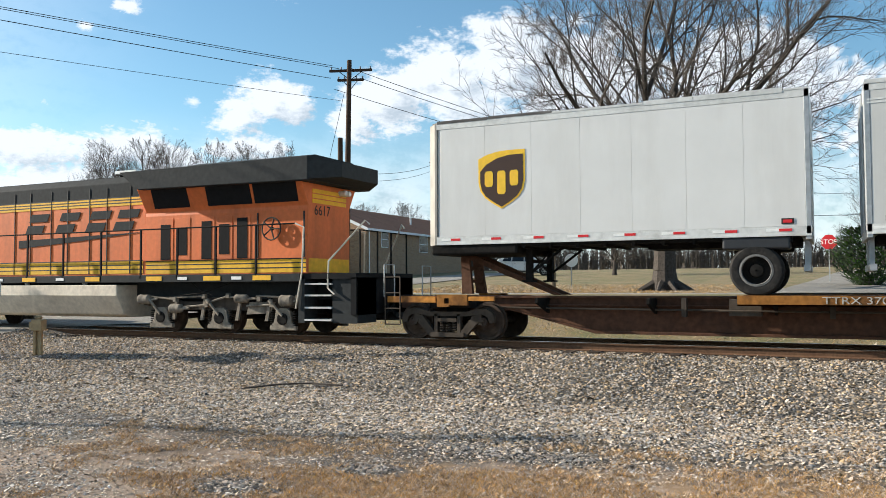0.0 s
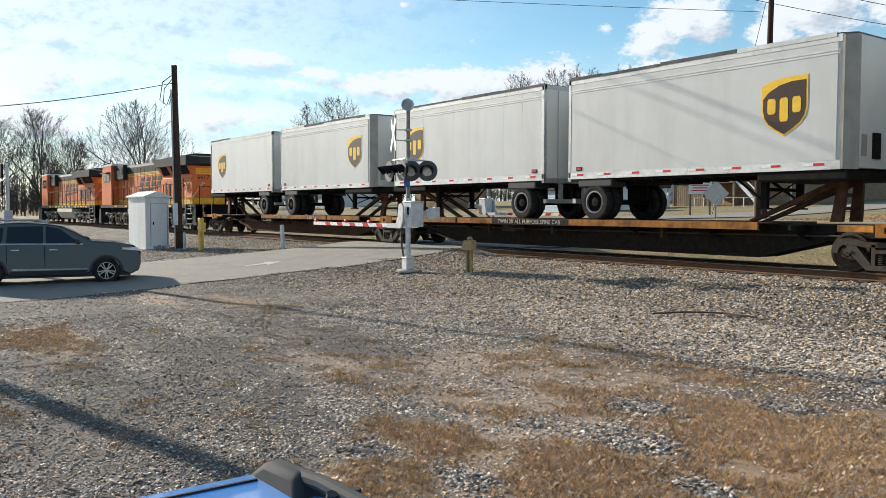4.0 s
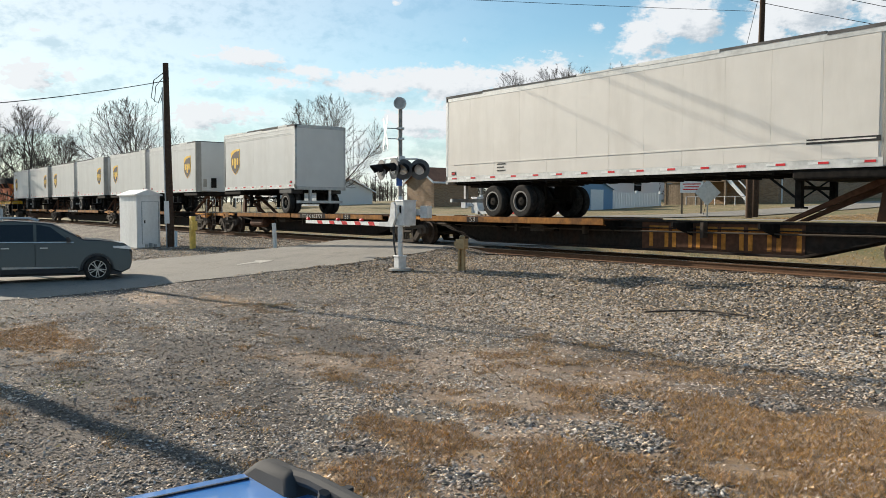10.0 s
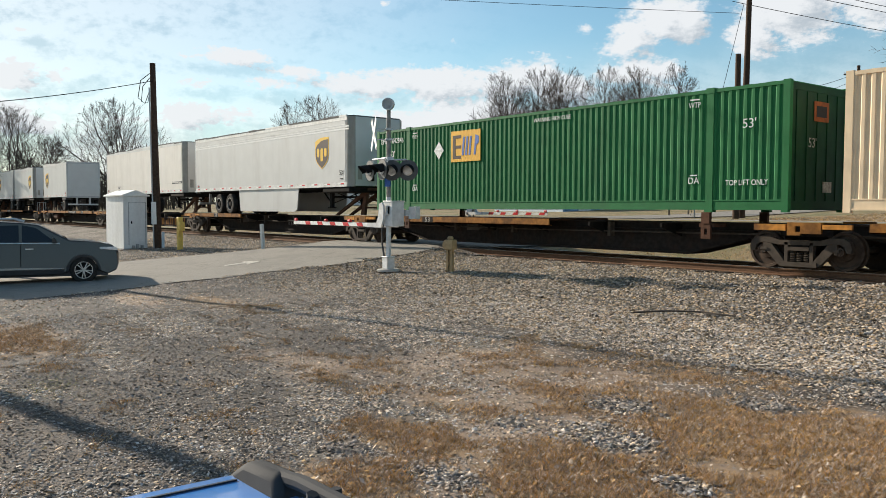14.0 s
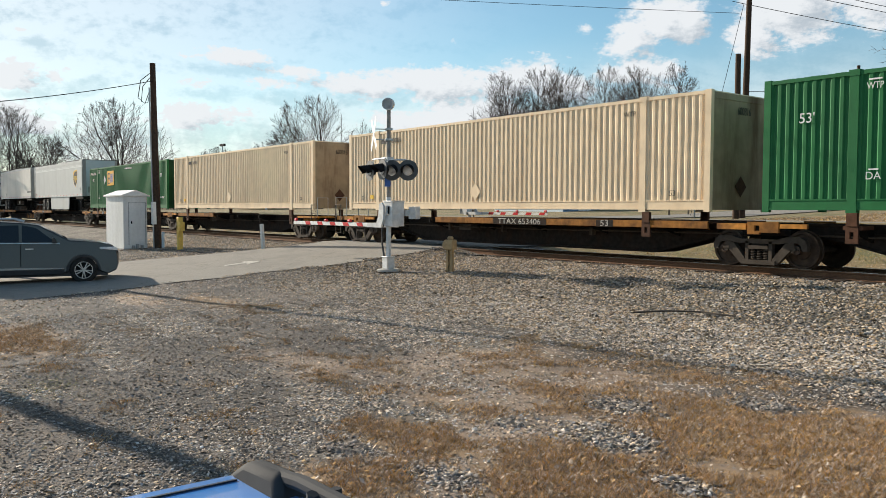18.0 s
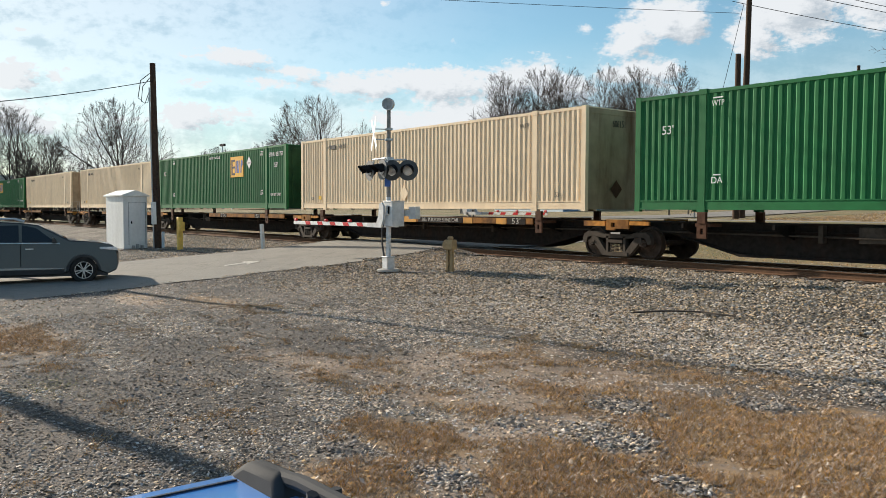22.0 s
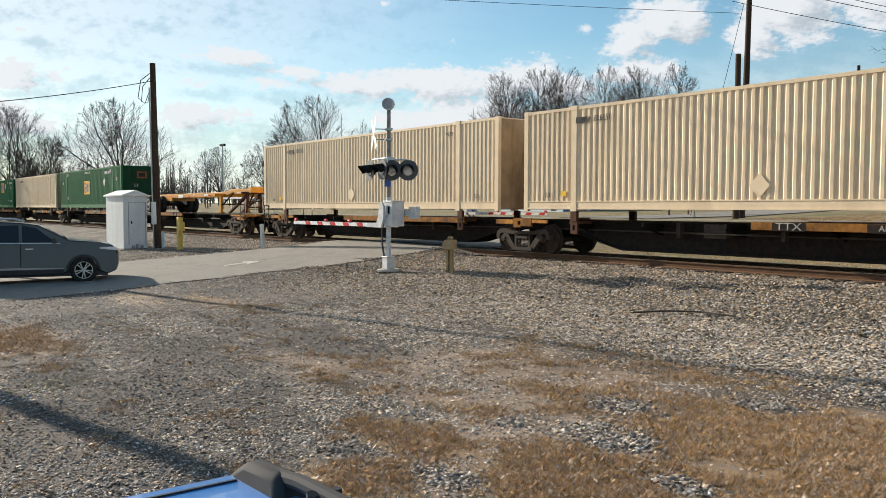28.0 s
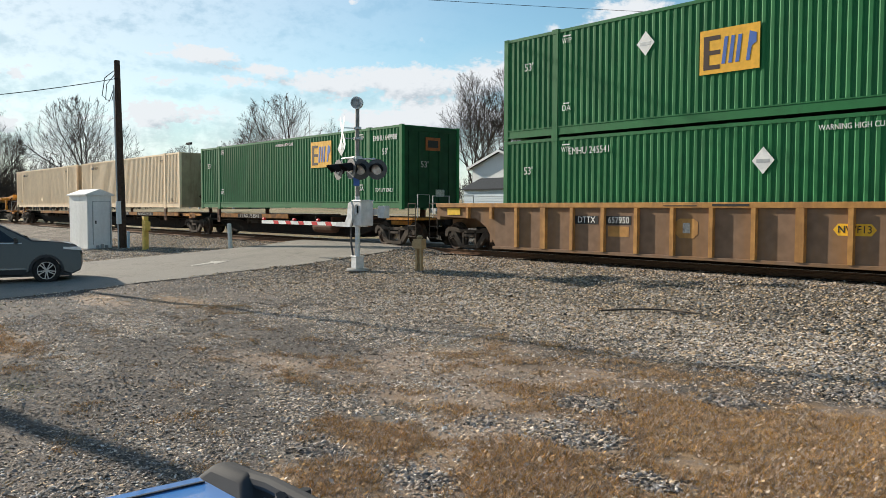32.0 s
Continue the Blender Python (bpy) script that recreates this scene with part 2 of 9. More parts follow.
gold_logo = material("gold_decal", (0.85, 0.52, 0.03), 0.4, vary=0.08)
faded_orange = material("faded_orange_decal", (0.3, 0.095, 0.03), 0.7, vary=0.2, stain=(0.03, 0.03, 0.02), stain_amount=0.8, stain_scale=2.5)
blue_logo = material("blue_decal", (0.05, 0.13, 0.42), 0.45, vary=0.1)
loco_orange = material("locomotive_orange_paint", (0.70, 0.175, 0.052), 0.5, vary=0.08, stain=(0.26, 0.085, 0.035), stain_amount=0.5, stain_scale=1.0, streak=1)
loco_grey = material("locomotive_dark_grey_paint", (0.036, 0.039, 0.04), 0.78, vary=0.15, stain=(0.03, 0.03, 0.03), stain_amount=0.5)
loco_yellow = material("locomotive_yellow_stripe", (0.85, 0.47, 0.03), 0.5, vary=0.1, stain=(0.3, 0.14, 0.03), stain_amount=0.4)
tank_beige = material("dusty_fuel_tank_paint", (0.70, 0.62, 0.50), 0.7, vary=0.12, stain=(0.3, 0.24, 0.18), stain_amount=0.45, stain_scale=0.8)
rail_side = material("rusted_rail", (0.15, 0.085, 0.05), 0.85, vary=0.2, grain=20, stain=(0.09, 0.045, 0.03), stain_amount=0.6, stain_scale=3)
rail_head = material("polished_rail_head", (0.42, 0.40, 0.38), 0.25, 1.0, vary=0.1)
tie_wood = material("creosoted_tie_wood", (0.06, 0.045, 0.036), 0.9, vary=0.3, grain=14, random_ob=0.25)
asphalt = worn_asphalt()
stone_grey = material("ballast_stone", (0.345, 0.267, 0.186), 0.92, vary=0.3, grain=25, island=0.8)
stone_light = material("pale_gravel_stone", (0.525, 0.425, 0.322), 0.92, vary=0.3, grain=25, island=0.6)
stone_dark = material("dark_gravel_stone", (0.25, 0.207, 0.165), 0.92, vary=0.35, grain=25, island=0.55)
dry_blade = material("dead_grass_blade", (0.49, 0.312, 0.148), 0.9, vary=0.2, island=0.7)
leaf_dry = material("dry_leaf", (0.56, 0.40, 0.24), 0.85, vary=0.2, island=0.3)
green_blade = material("winter_green_grass", (0.40, 0.37, 0.15), 0.9, vary=0.2, island=0.3)
bark = material("grey_bark", (0.07, 0.06, 0.052), 0.95, vary=0.3, grain=12, bump=0.4, bump_scale=30)
twig = material("bare_twig_bark", (0.085, 0.072, 0.062), 0.95, vary=0.3, grain=3)
pole_wood = material("weathered_pole_wood", (0.075, 0.05, 0.036), 0.9, vary=0.3, grain=10, stain=(0.03, 0.022, 0.018), stain_amount=0.6, stain_scale=1.5, streak=1)
mortar = material("mortar", (0.30, 0.25, 0.2), 0.95, vary=0.1)
brown_roof = material("brown_shingle", (0.34, 0.165, 0.1), 0.9, vary=0.2, grain=9, stain=(0.1, 0.05, 0.04), stain_amount=0.4)
dark_roof = material("charcoal_shingle", (0.05, 0.055, 0.06), 0.9, vary=0.2, grain=9)
white_paint = material("white_siding_paint", (0.72, 0.74, 0.74), 0.6, vary=0.05)
pale_blue = material("pale_blue_siding", (0.50, 0.58, 0.63), 0.6, vary=0.06)
shed_blue = material("shed_blue_paint", (0.17, 0.30, 0.45), 0.6, vary=0.06)
mast_grey = material("grimy_mast_paint", (0.27, 0.255, 0.235), 0.6, 0.1, vary=0.2, stain=(0.14, 0.1, 0.07), stain_amount=0.5, stain_scale=2, streak=1)
signal_silver = material("aluminium_paint", (0.66, 0.665, 0.66), 0.5, 0.1, vary=0.12, stain=DIRT, stain_amount=0.3)
cabinet_white = material("cabinet_white_paint", (0.80, 0.80, 0.78), 0.45, vary=0.05, stain=(0.42, 0.40, 0.36), stain_amount=0.35, stain_scale=0.9, streak=1)
yellow_post = material("post_yellow_paint", (0.74, 0.50, 0.12), 0.6, vary=0.15, stain=(0.3, 0.2, 0.08), stain_amount=0.5, stain_scale=3)
tan_box = material("tan_cast_metal", (0.42, 0.30, 0.16), 0.6, vary=0.15, stain=(0.2, 0.13, 0.07), stain_amount=0.5, stain_scale=5)
lens_glass = material("dull_signal_lens", (0.75, 0.74, 0.73), 0.2, vary=0.2, coat=1.0)
# black discs lightened to grey: sun glare is put into the colour
disc_grey = material("glare_toned_black_disc", (0.10, 0.10, 0.10), 0.45, vary=0.2)
rail_plastic = material("roof_rail_plastic", (0.05, 0.051, 0.053), 0.76, vary=0.12, bump=0.08, bump_scale=300)
cream_side = material("off_white_trailer_panel", (0.74, 0.70, 0.635), 0.45, vary=0.04, grain=1.5, stain=(0.52, 0.47, 0.4), stain_amount=0.4, stain_scale=0.9, streak=1)
black_paint = material("matt_black_paint", (0.014, 0.014, 0.015), 0.85, vary=0.15)
suv_paint = material("dark_grey_car_paint", (0.022, 0.021, 0.021), 0.3, 0.1, vary=0.05, coat=0.6)
blue_car_paint = material("bright_blue_car_paint", (0.035, 0.19, 0.55), 0.3, 0.0, vary=0.03, coat=0.6)
black_plastic = material("black_trim_plastic", (0.03, 0.031, 0.034), 0.45, vary=0.1)
window_glass = glass("tinted_window_glass")
leaf_green = material("evergreen_foliage", (0.05, 0.09, 0.03), 0.8, vary=0.25, island=0.4)
wire_black = material("cable_black", (0.02, 0.02, 0.02), 0.8)
wood_plain = material("weathered_grey_boards", (0.22, 0.17, 0.12), 0.9, vary=0.25, grain=6, random_ob=0.2)
red_paint = material("sign_red_paint", (0.5, 0.025, 0.03), 0.5, vary=0.05)
concrete = material("concrete", (0.42, 0.40, 0.37), 0.9, vary=0.12, bump=0.2)


# ---- mesh helpers ----
class Geo:
    """Vertices and faces of one part."""

    def __init__(self):
        self.v, self.f = [], []

    def hexa(self, p):
        k = len(self.v)
        self.v += [tuple(q) for q in p]
        self.f += [(k, k + 3, k + 2, k + 1), (k + 4, k + 5, k + 6, k + 7), (k, k + 1, k + 5, k + 4), (k + 1, k + 2, k + 6, k + 5), (k + 2, k + 3, k + 7, k + 6), (k + 3, k, k + 4, k + 7)]
        return self

    def box(self, x0, x1, y0, y1, z0, z1):
        return self.hexa([(x0, y0, z0), (x1, y0, z0), (x1, y1, z0), (x0, y1, z0), (x0, y0, z1), (x1, y0, z1), (x1, y1, z1), (x0, y1, z1)])

    def tube(self, p, q, r0, r1=None, n=8, caps=True):
        r1 = r0 if r1 is None else r1
        p, q = Vector(p), Vector(q)
        d = (q - p).normalized()
        a = d.orthogonal().normalized()
        b = d.cross(a)
        k = len(self.v)
        for c, r in ((p, r0), (q, r1)):
            self.v += [tuple(c + (a * math.cos(6.28319 * i / n) + b * math.sin(6.28319 * i / n)) * r) for i in range(n)]
        self.f += [(k + i, k + (i + 1) % n, k + n + (i + 1) % n, k + n + i) for i in range(n)]
        if caps:
            self.f += [tuple(k + i for i in reversed(range(n))), tuple(k + n + i for i in range(n))]
        return self

    def path(self, pts, r, n=6):
        """A bent round bar through the points, in one piece."""
        pts = [Vector(p) for p in pts]
        k, m = len(self.v), len(pts)
        a = None
        for i, p in enumerate(pts):
            d = (pts[min(i + 1, m - 1)] - pts[max(i - 1, 0)]).normalized()
            a = d.orthogonal().normalized() if a is None else (a - d * a.dot(d)).normalized()
            b = d.cross(a)
            self.v += [tuple(p + (a * math.cos(6.28319 * j / n) + b * math.sin(6.28319 * j / n)) * r) for j in range(n)]
        for i in range(m - 1):
            self.f += [(k + i * n + j, k + i * n + (j + 1) % n, k + (i + 1) * n + (j + 1) % n, k + (i + 1) * n + j) for j in range(n)]
        self.f += [tuple(k + j for j in reversed(range(n))), tuple(k + (m - 1) * n + j for j in range(n))]
        return self

    def prism(self, poly, y0, y1, axis="y"):
        """A polygon of (x, z) drawn out from y0 to y1; axis x: (y, z) drawn out along x; axis z: (x, y) along z."""
        n, k = len(poly), len(self.v)
        put = {"y": lambda a, b, c: (a, c, b), "x": lambda a, b, c: (c, a, b), "z": lambda a, b, c: (a, b, c)}[axis]
        for c in (y0, y1):
            self.v += [put(a, b, c) for a, b in poly]
        self.f += [tuple(k + i for i in range(n)), tuple(k + n + i for i in reversed(range(n)))]
        self.f += [(k + i, k + n + i, k + n + (i + 1) % n, k + (i + 1) % n) for i in range(n)]
        return self

    def lathe(self, prof, c, axis="y", n=20, caps=True):
        """Rings of (radius, along) round an axis through c."""
        k, m = len(self.v), len(prof)
        for r, h in prof:
            for i in range(n):
                a, b = r * math.cos(6.28319 * i / n), r * math.sin(6.28319 * i / n)
                self.v.append({"y": (c[0] + a, c[1] + h, c[2] + b), "z": (c[0] + a, c[1] + b, c[2] + h), "x": (c[0] + h, c[1] + a, c[2] + b)}[axis])
        for j in range(m - 1):
            self.f += [(k + j * n + i, k + j * n + (i + 1) % n, k + (j + 1) * n + (i + 1) % n, k + (j + 1) * n + i) for i in range(n)]
        if caps:
            self.f += [tuple(k + i for i in range(n)), tuple(k + (m - 1) * n + i for i in reversed(range(n)))]
        return self

    def quad(self, *p):
        k = len(self.v)
        self.v += [tuple(q) for q in p]
        self.f.append(tuple(range(k, k + len(p))))
        return self

    def mesh(self, name, mat, fix=True):
        me = bpy.data.meshes.new(name)
        me.from_pydata(self.v, [], self.f)
        me.materials.append(mat)
        if fix and len(self.f) < 60000:
            bm = bmesh.new()
            bm.from_mesh(me)
            bmesh.ops.recalc_face_normals(bm, faces=bm.faces)
            bm.to_mesh(me)
            bm.free()
        return me


def part(name, geo, mat, parent, label="", at=None, smooth=False, bevel=0.0, fix=True):
    ob = new(name, geo if isinstance(geo, bpy.types.Mesh) else geo.mesh(name, mat, fix))
    ob.parent = parent
    if at is not None:
        ob.matrix_basis = at
    if label:
        ob["label"] = label
    if smooth:
        for p in ob.data.polygons:
            p.use_smooth = True
        ob.data.set_sharp_from_angle(angle=radians(35))
    if bevel:
        md = ob.modifiers.new("bevel", "BEVEL")
        md.width, md.segments, md.limit_method = bevel, 2, "ANGLE"
    return ob


def thing(name, label, category, group="", at=None, kind=""):
    ob = new(name)
    ob.empty_display_size = 0.2
    if at is not None:
        ob.matrix_basis = at
    return tagged(ob, label, category, group, kind)


def single(name, geo, mat, label="", category="", group="", kind="", at=None, smooth=False, bevel=0.0, fix=True):
    return tagged(part(name, geo, mat, None, "", at, smooth, bevel, fix), label, category, group, kind)


TEXTS = {}


def lettering(words, height, mat, parent, at, name="lettering", squeeze=1.0):
    """Painted words, upright in the xz plane of at, centred."""
    key = (words, round(height, 3), mat.name, squeeze)
    if key not in TEXTS:
        cu = bpy.data.curves.new("lettering", "FONT")
        cu.resolution_u = 4
        cu.body, cu.size, cu.align_x, cu.align_y, cu.extrude = words, height * 1.38, "CENTER", "CENTER", 0.002
        ob = bpy.data.objects.new("lettering", cu)
        scene.collection.objects.link(ob)
        bpy.context.view_layer.update()
        me = bpy.data.meshes.new_from_object(ob)
        bpy.data.objects.remove(ob)
        me.transform(pose(0, 0, 0, 90, 0, 0) @ Matrix.Diagonal((squeeze, 1, 1, 1)))
        me.materials.clear()
        me.materials.append(mat)
        TEXTS[key] = me
    return part(name, TEXTS[key], mat, parent, "", at)

# ---- ground ----
def lerp(x, xs, ys):
    return float(np.interp(x, xs, ys))


def ground_z(x, y):
    """Height of the ground over the plan: yard, ballast shoulder, track bed, bank behind."""
    z = lerp(y, (-40, 0, 6, 10, 12.5, 14.6, 16.3, 16.9, 19.6, 20.4, 22, 25, 30, 40, 50, 60, 80, 120, 400), (-1.0, -0.98, -0.93, -0.84, -0.68, -0.44, -0.2, -0.19, -0.19, -0.4, -0.25, 0.2, 0.85, 0.95, 1.3, 1.75, 2.5, 3.2, 4.0))
    far = lerp(x, (-200, -60, -42, -34, -24, -20), (1, 1, 0.75, 0.5, 0.15, 0))
    if y < 16.3:
        z = z + far * lerp(y, (0, 10, 14, 16.3), (0.0, 0.15, 0.05, 0.0))
    return z


ROAD_X = ((-60, -8, 3, 5.5, 8.5, 11, 13, 16, 20.5, 28), (-24.2, -24.2, -22.0, -22.3, -23.1, -22.9, -22.2, -21.6, -21.4, -20.5))  # near edge of the street by y


def road_near(y):
    return lerp(y, *ROAD_X)


def road_far(y):
    return lerp(y, (-60, 5, 10, 13, 16, 21, 28), (-32.0, -32.0, -32.0, -30.6, -29.0, -29.0, -30))


def road_z(y):
    return lerp(y, (-60, 4, 7, 10, 13, 15.5, 16.6, 20.0, 21.5, 24, 29), (-0.95, -0.95, -0.88, -0.72, -0.45, -0.16, 0.0, 0.0, -0.05, 0.15, 0.75))


def ground_material():
    m = bpy.data.materials.new("gravel_and_dead_grass")
    m.use_nodes = True
    n, l = m.node_tree.nodes, m.node_tree.links
    b = n["Principled BSDF"]
    socket(b, "Roughness", 0.95)
    co = n.new("ShaderNodeTexCoord")

    def noise_at(scale, detail=6.0, rough=0.6):
        t = n.new("ShaderNodeTexNoise")
        socket(t, "Scale", scale), socket(t, "Detail", detail), socket(t, "Roughness", rough)
        l.new(co.outputs["Object"], t.inputs["Vector"])
        return t.outputs["Fac"]

    def ramp(fac, a, b_, p0, p1):
        r = n.new("ShaderNodeValToRGB")
        e = r.color_ramp.elements
        e[0].position, e[1].position, e[0].color, e[1].color = p0, p1, (*a, 1), (*b_, 1)
        l.new(fac, r.inputs["Fac"])
        return r.outputs["Color"]

    def mix(f, a, b_):
        x = n.new("ShaderNodeMix")
        x.data_type = "RGBA"
        l.new(f, x.inputs[0]), l.new(a, x.inputs[6]), l.new(b_, x.inputs[7])
        return x.outputs[2]

    v = n.new("ShaderNodeTexVoronoi")
    socket(v, "Scale", 34.0)
    l.new(co.outputs["Object"], v.inputs["Vector"])
    v2 = n.new("ShaderNodeTexVoronoi")
    socket(v2, "Scale", 75.0)
    l.new(co.outputs["Object"], v2.inputs["Vector"])
    grey = ramp(v.outputs["Color"], (0.03, 0.026, 0.021), (0.29, 0.25, 0.2), 0.25, 0.9)
    soil = ramp(v2.outputs["Color"], (0.03, 0.025, 0.021), (0.225, 0.186, 0.152), 0.2, 0.95)
    tan = ramp(noise_at(70), (0.17, 0.12, 0.085), (0.50, 0.37, 0.265), 0.3, 0.7)
    grass = ramp(noise_at(90), (0.08, 0.05, 0.026), (0.44, 0.285, 0.15), 0.3, 0.7)
    a = n.new("ShaderNodeVertexColor")
    a.layer_name = "cover"
    sep = n.new("ShaderNodeSeparateColor")
    l.new(a.outputs["Color"], sep.inputs[0])

    def gate(value, sc, p0=0.42, p1=0.62, amp=1.8):
        s = n.new("ShaderNodeMath")
        s.operation = "ADD"
        l.new(value, s.inputs[0])
        k = n.new("ShaderNodeMath")
        k.operation = "MULTIPLY_ADD"
        l.new(noise_at(sc, 8.0, 0.7), k.inputs[0])
        k.inputs[1].default_value, k.inputs[2].default_value = amp, -amp / 2
        l.new(k.outputs[0], s.inputs[1])
        return ramp(s.outputs[0], (0, 0, 0), (1, 1, 1), p0, p1)

    c = mix(gate(a.outputs["Alpha"], 1.3, 0.35, 0.6, 1.5), soil, tan)
    c = mix(gate(sep.outputs["Blue"], 2.4), c, grey)
    c = mix(gate(sep.outputs["Red"], 3.0, 0.38, 0.75, 2.6), c, grass)
    broad = ramp(noise_at(0.45, 5.0, 0.6), (0.6, 0.59, 0.58), (1.2, 1.2, 1.2), 0.35, 0.65)
    mul = n.new("ShaderNodeMix")
    mul.data_type, mul.blend_type = "RGBA", "MULTIPLY"
    mul.inputs[0].default_value = 1.0
    l.new(c, mul.inputs[6]), l.new(broad, mul.inputs[7])
    c = mul.outputs[2]
    lawn = mix(ramp(noise_at(0.6, 9.0, 0.7), (0, 0, 0), (1, 1, 1), 0.42, 0.6), ramp(noise_at(14), (0.14, 0.1, 0.045), (0.37, 0.27, 0.14), 0.3, 0.7), ramp(noise_at(22), (0.07, 0.07, 0.022), (0.24, 0.215, 0.085), 0.3, 0.7))
    c = mix(sep.outputs["Green"], c, lawn)
    l.new(c, b.inputs["Base Color"])
    bp = n.new("ShaderNodeBump")
    socket(bp, "Strength", 0.7), socket(bp, "Distance", 0.012)
    l.new(v2.outputs["Distance"], bp.inputs["Height"])
    l.new(bp.outputs["Normal"], b.inputs["Normal"])
    return m


# dead-grass patches in the yard: centre, half sizes, strength
GRASS = [(-8.2, 8.4, 2.2, 1.0, 0.36), (-10.2, 6.2, 1.8, 0.7, 0.32), (-6.2, 9.2, 1.8, 0.8, 0.38), (-7.2, 5.9, 1.4, 0.5, 0.34), (-20.8, 6.6, 1.6, 0.5, 0.5), (-4.2, 7.3, 2.3, 1.4, 0.95), (-4.4, 5.2, 1.3, 1.1, 0.95), (-6.4, 4.7, 1.1, 0.5, 0.8), (-5.6, 3.6, 0.8, 0.5, 0.7), (-6.7, 7.1, 0.9, 0.4, 0.7), (-3.0, 8.5, 1.8, 0.9, 0.7), (-2.0, 7.0, 2.4, 2.2, 0.95), (0.5, 8.0, 3.0, 2.4, 0.85), (-8.3, 8.2, 1.6, 0.5, 0.42), (-15.4, 2.8, 1.9, 0.7, 0.85), (-18.5, 7.6, 2.6, 0.6, 0.7), (-8.6, 9.4, 1.6, 0.3, 0.4), (-2.4, 10.3, 1.6, 0.35, 0.45), (-9.6, 5.6, 1.0, 0.35, 0.4), (-12.8, 6.2, 1.2, 0.3, 0.35)]
BARE = [(-5.25, 6.2, 0.62, 0.42), (-5.95, 7.2, 0.5, 0.3), (-6.28, 5.8, 0.2, 0.17), (-5.3, 4.2, 0.34, 0.18), (-4.95, 8.4, 0.34, 0.28), (-4.0, 5.6, 0.34, 0.22), (-6.6, 3.95, 0.26, 0.15), (-3.6, 9.7, 1.1, 0.3), (-2.2, 5.4, 0.5, 0.25)]  # stony spots among the grass
STONY = [(-8.6, 4.6, 2.0, 0.9, 0.5), (-7.4, 5.4, 1.5, 0.7, 0.6), (-12.0, 8.6, 5.0, 1.3, 0.75), (-16.0, 5.6, 3.0, 0.8, 0.7), (-13.2, 3.6, 1.6, 0.5, 0.6), (-10.6, 1.9, 1.4, 0.6, 0.5), (-7.9, 6.2, 1.6, 0.6, 0.45), (-4.0, 10.0, 4.0, 0.8, 0.6), (-20.0, 3.0, 3.0, 1.5, 0.6)]


TAN = [(-7.4, 7.3, 3.2, 1.9, 1.0), (-5.0, 5.2, 2.2, 1.5, 0.95), (-10.6, 5.7, 1.9, 0.8, 0.7), (-15.5, 3.0, 2.2, 0.9, 0.8), (-20.0, 6.4, 2.6, 0.6, 0.7), (-2.0, 7.5, 3.0, 2.5, 0.9)]  # tan soil showing through


def spots(x, y, rows):
    return max(s * math.exp(-((x - cx) / rx) ** 2 - ((y - cy) / ry) ** 2) for cx, cy, rx, ry, s in rows)


def cover(x, y):
    """Shares of dead grass, lawn and clean stone at a place."""
    stones = max(math.exp(-(((x - cx) / rx) ** 2 + ((y - cy) / ry) ** 2) ** 2) for cx, cy, rx, ry in BARE)
    red = spots(x, y, GRASS) * 1.25 * (1 - stones)
    green = 1.0 if y > 21.2 else 0.0
    blue = max(lerp(y, (9.3, 11.0, 20.5, 21), (0.12, 1.0, 1.0, 0.0)), spots(x, y, STONY), stones)
    return red, green, blue


def steps(spec):
    xs = []
    for a, b, d in spec:
        k = max(1, round((b - a) / d))
        xs += [a + (b - a) * i / k for i in range(k)]
    return xs + [spec[-1][1]]


def make_ground():
    xs = steps([(-900, -120, 60), (-120, -44, 4), (-44, 8, 0.5), (8, 60, 4), (60, 900, 60)])
    ys = steps([(-600, -30, 60), (-30, 0, 3), (0, 22, 0.35), (22, 60, 1.0), (60, 120, 5), (120, 1200, 80)])
    v, cols = [], []
    for y in ys:
        for x in xs:
            z = ground_z(x, y)
            if -36 < x < -18 and y < 30:
                inside = min(x - road_far(y), road_near(y) - x)
                k = min(1, max(0, (inside + 1.4) / 1.4))
                z = z * (1 - k) + (road_z(y) - 0.012) * k
            else:
                k = 0.0
            if 1 < y < 16 and x > -40 and k < 1:
                z += 0.035 * noise.noise((x * 0.5, y * 0.5, 3)) + 0.015 * noise.noise((x * 1.9, y * 1.9, 7))
            v.append((x, y, z))
            cols.append((*cover(x, y), spots(x, y, TAN)))
    w = len(xs)
    f = [(j * w + i, j * w + i + 1, (j + 1) * w + i + 1, (j + 1) * w + i) for j in range(len(ys) - 1) for i in range(w - 1)]
    me = bpy.data.meshes.new("ground")
    me.from_pydata(v, [], f)
    layer = me.color_attributes.new("cover", "FLOAT_COLOR", "POINT")
    layer.data.foreach_set("color", [c for q in cols for c in q])
    me.materials.append(ground_material())
    for p in me.polygons:
        p.use_smooth = True
    return tagged(new("ground", me), "grey gravel yard with patches of dead grass", "ground", kind="structure")


ground = make_ground()


def make_road():
    g = Geo()
    ys = steps([(-60, 3, 3), (3, 17, 0.5), (17, 28, 0.6)])
    for y in ys:
        wob = 0.12 * noise.noise((y * 0.9, 1.3, 0)) if y < 16 else 0
        g.v += [(road_far(y), y, road_z(y)), (-26.5, y, road_z(y) + 0.02), (road_near(y) + wob, y, road_z(y))]
    for i in range(len(ys) - 1):
        k = i * 3
        g.f += [(k, k + 1, k + 4, k + 3), (k + 1, k + 2, k + 5, k + 4)]
    single("road", g, asphalt, "worn grey asphalt street over the crossing", "road", kind="structure", fix=False)


make_road()
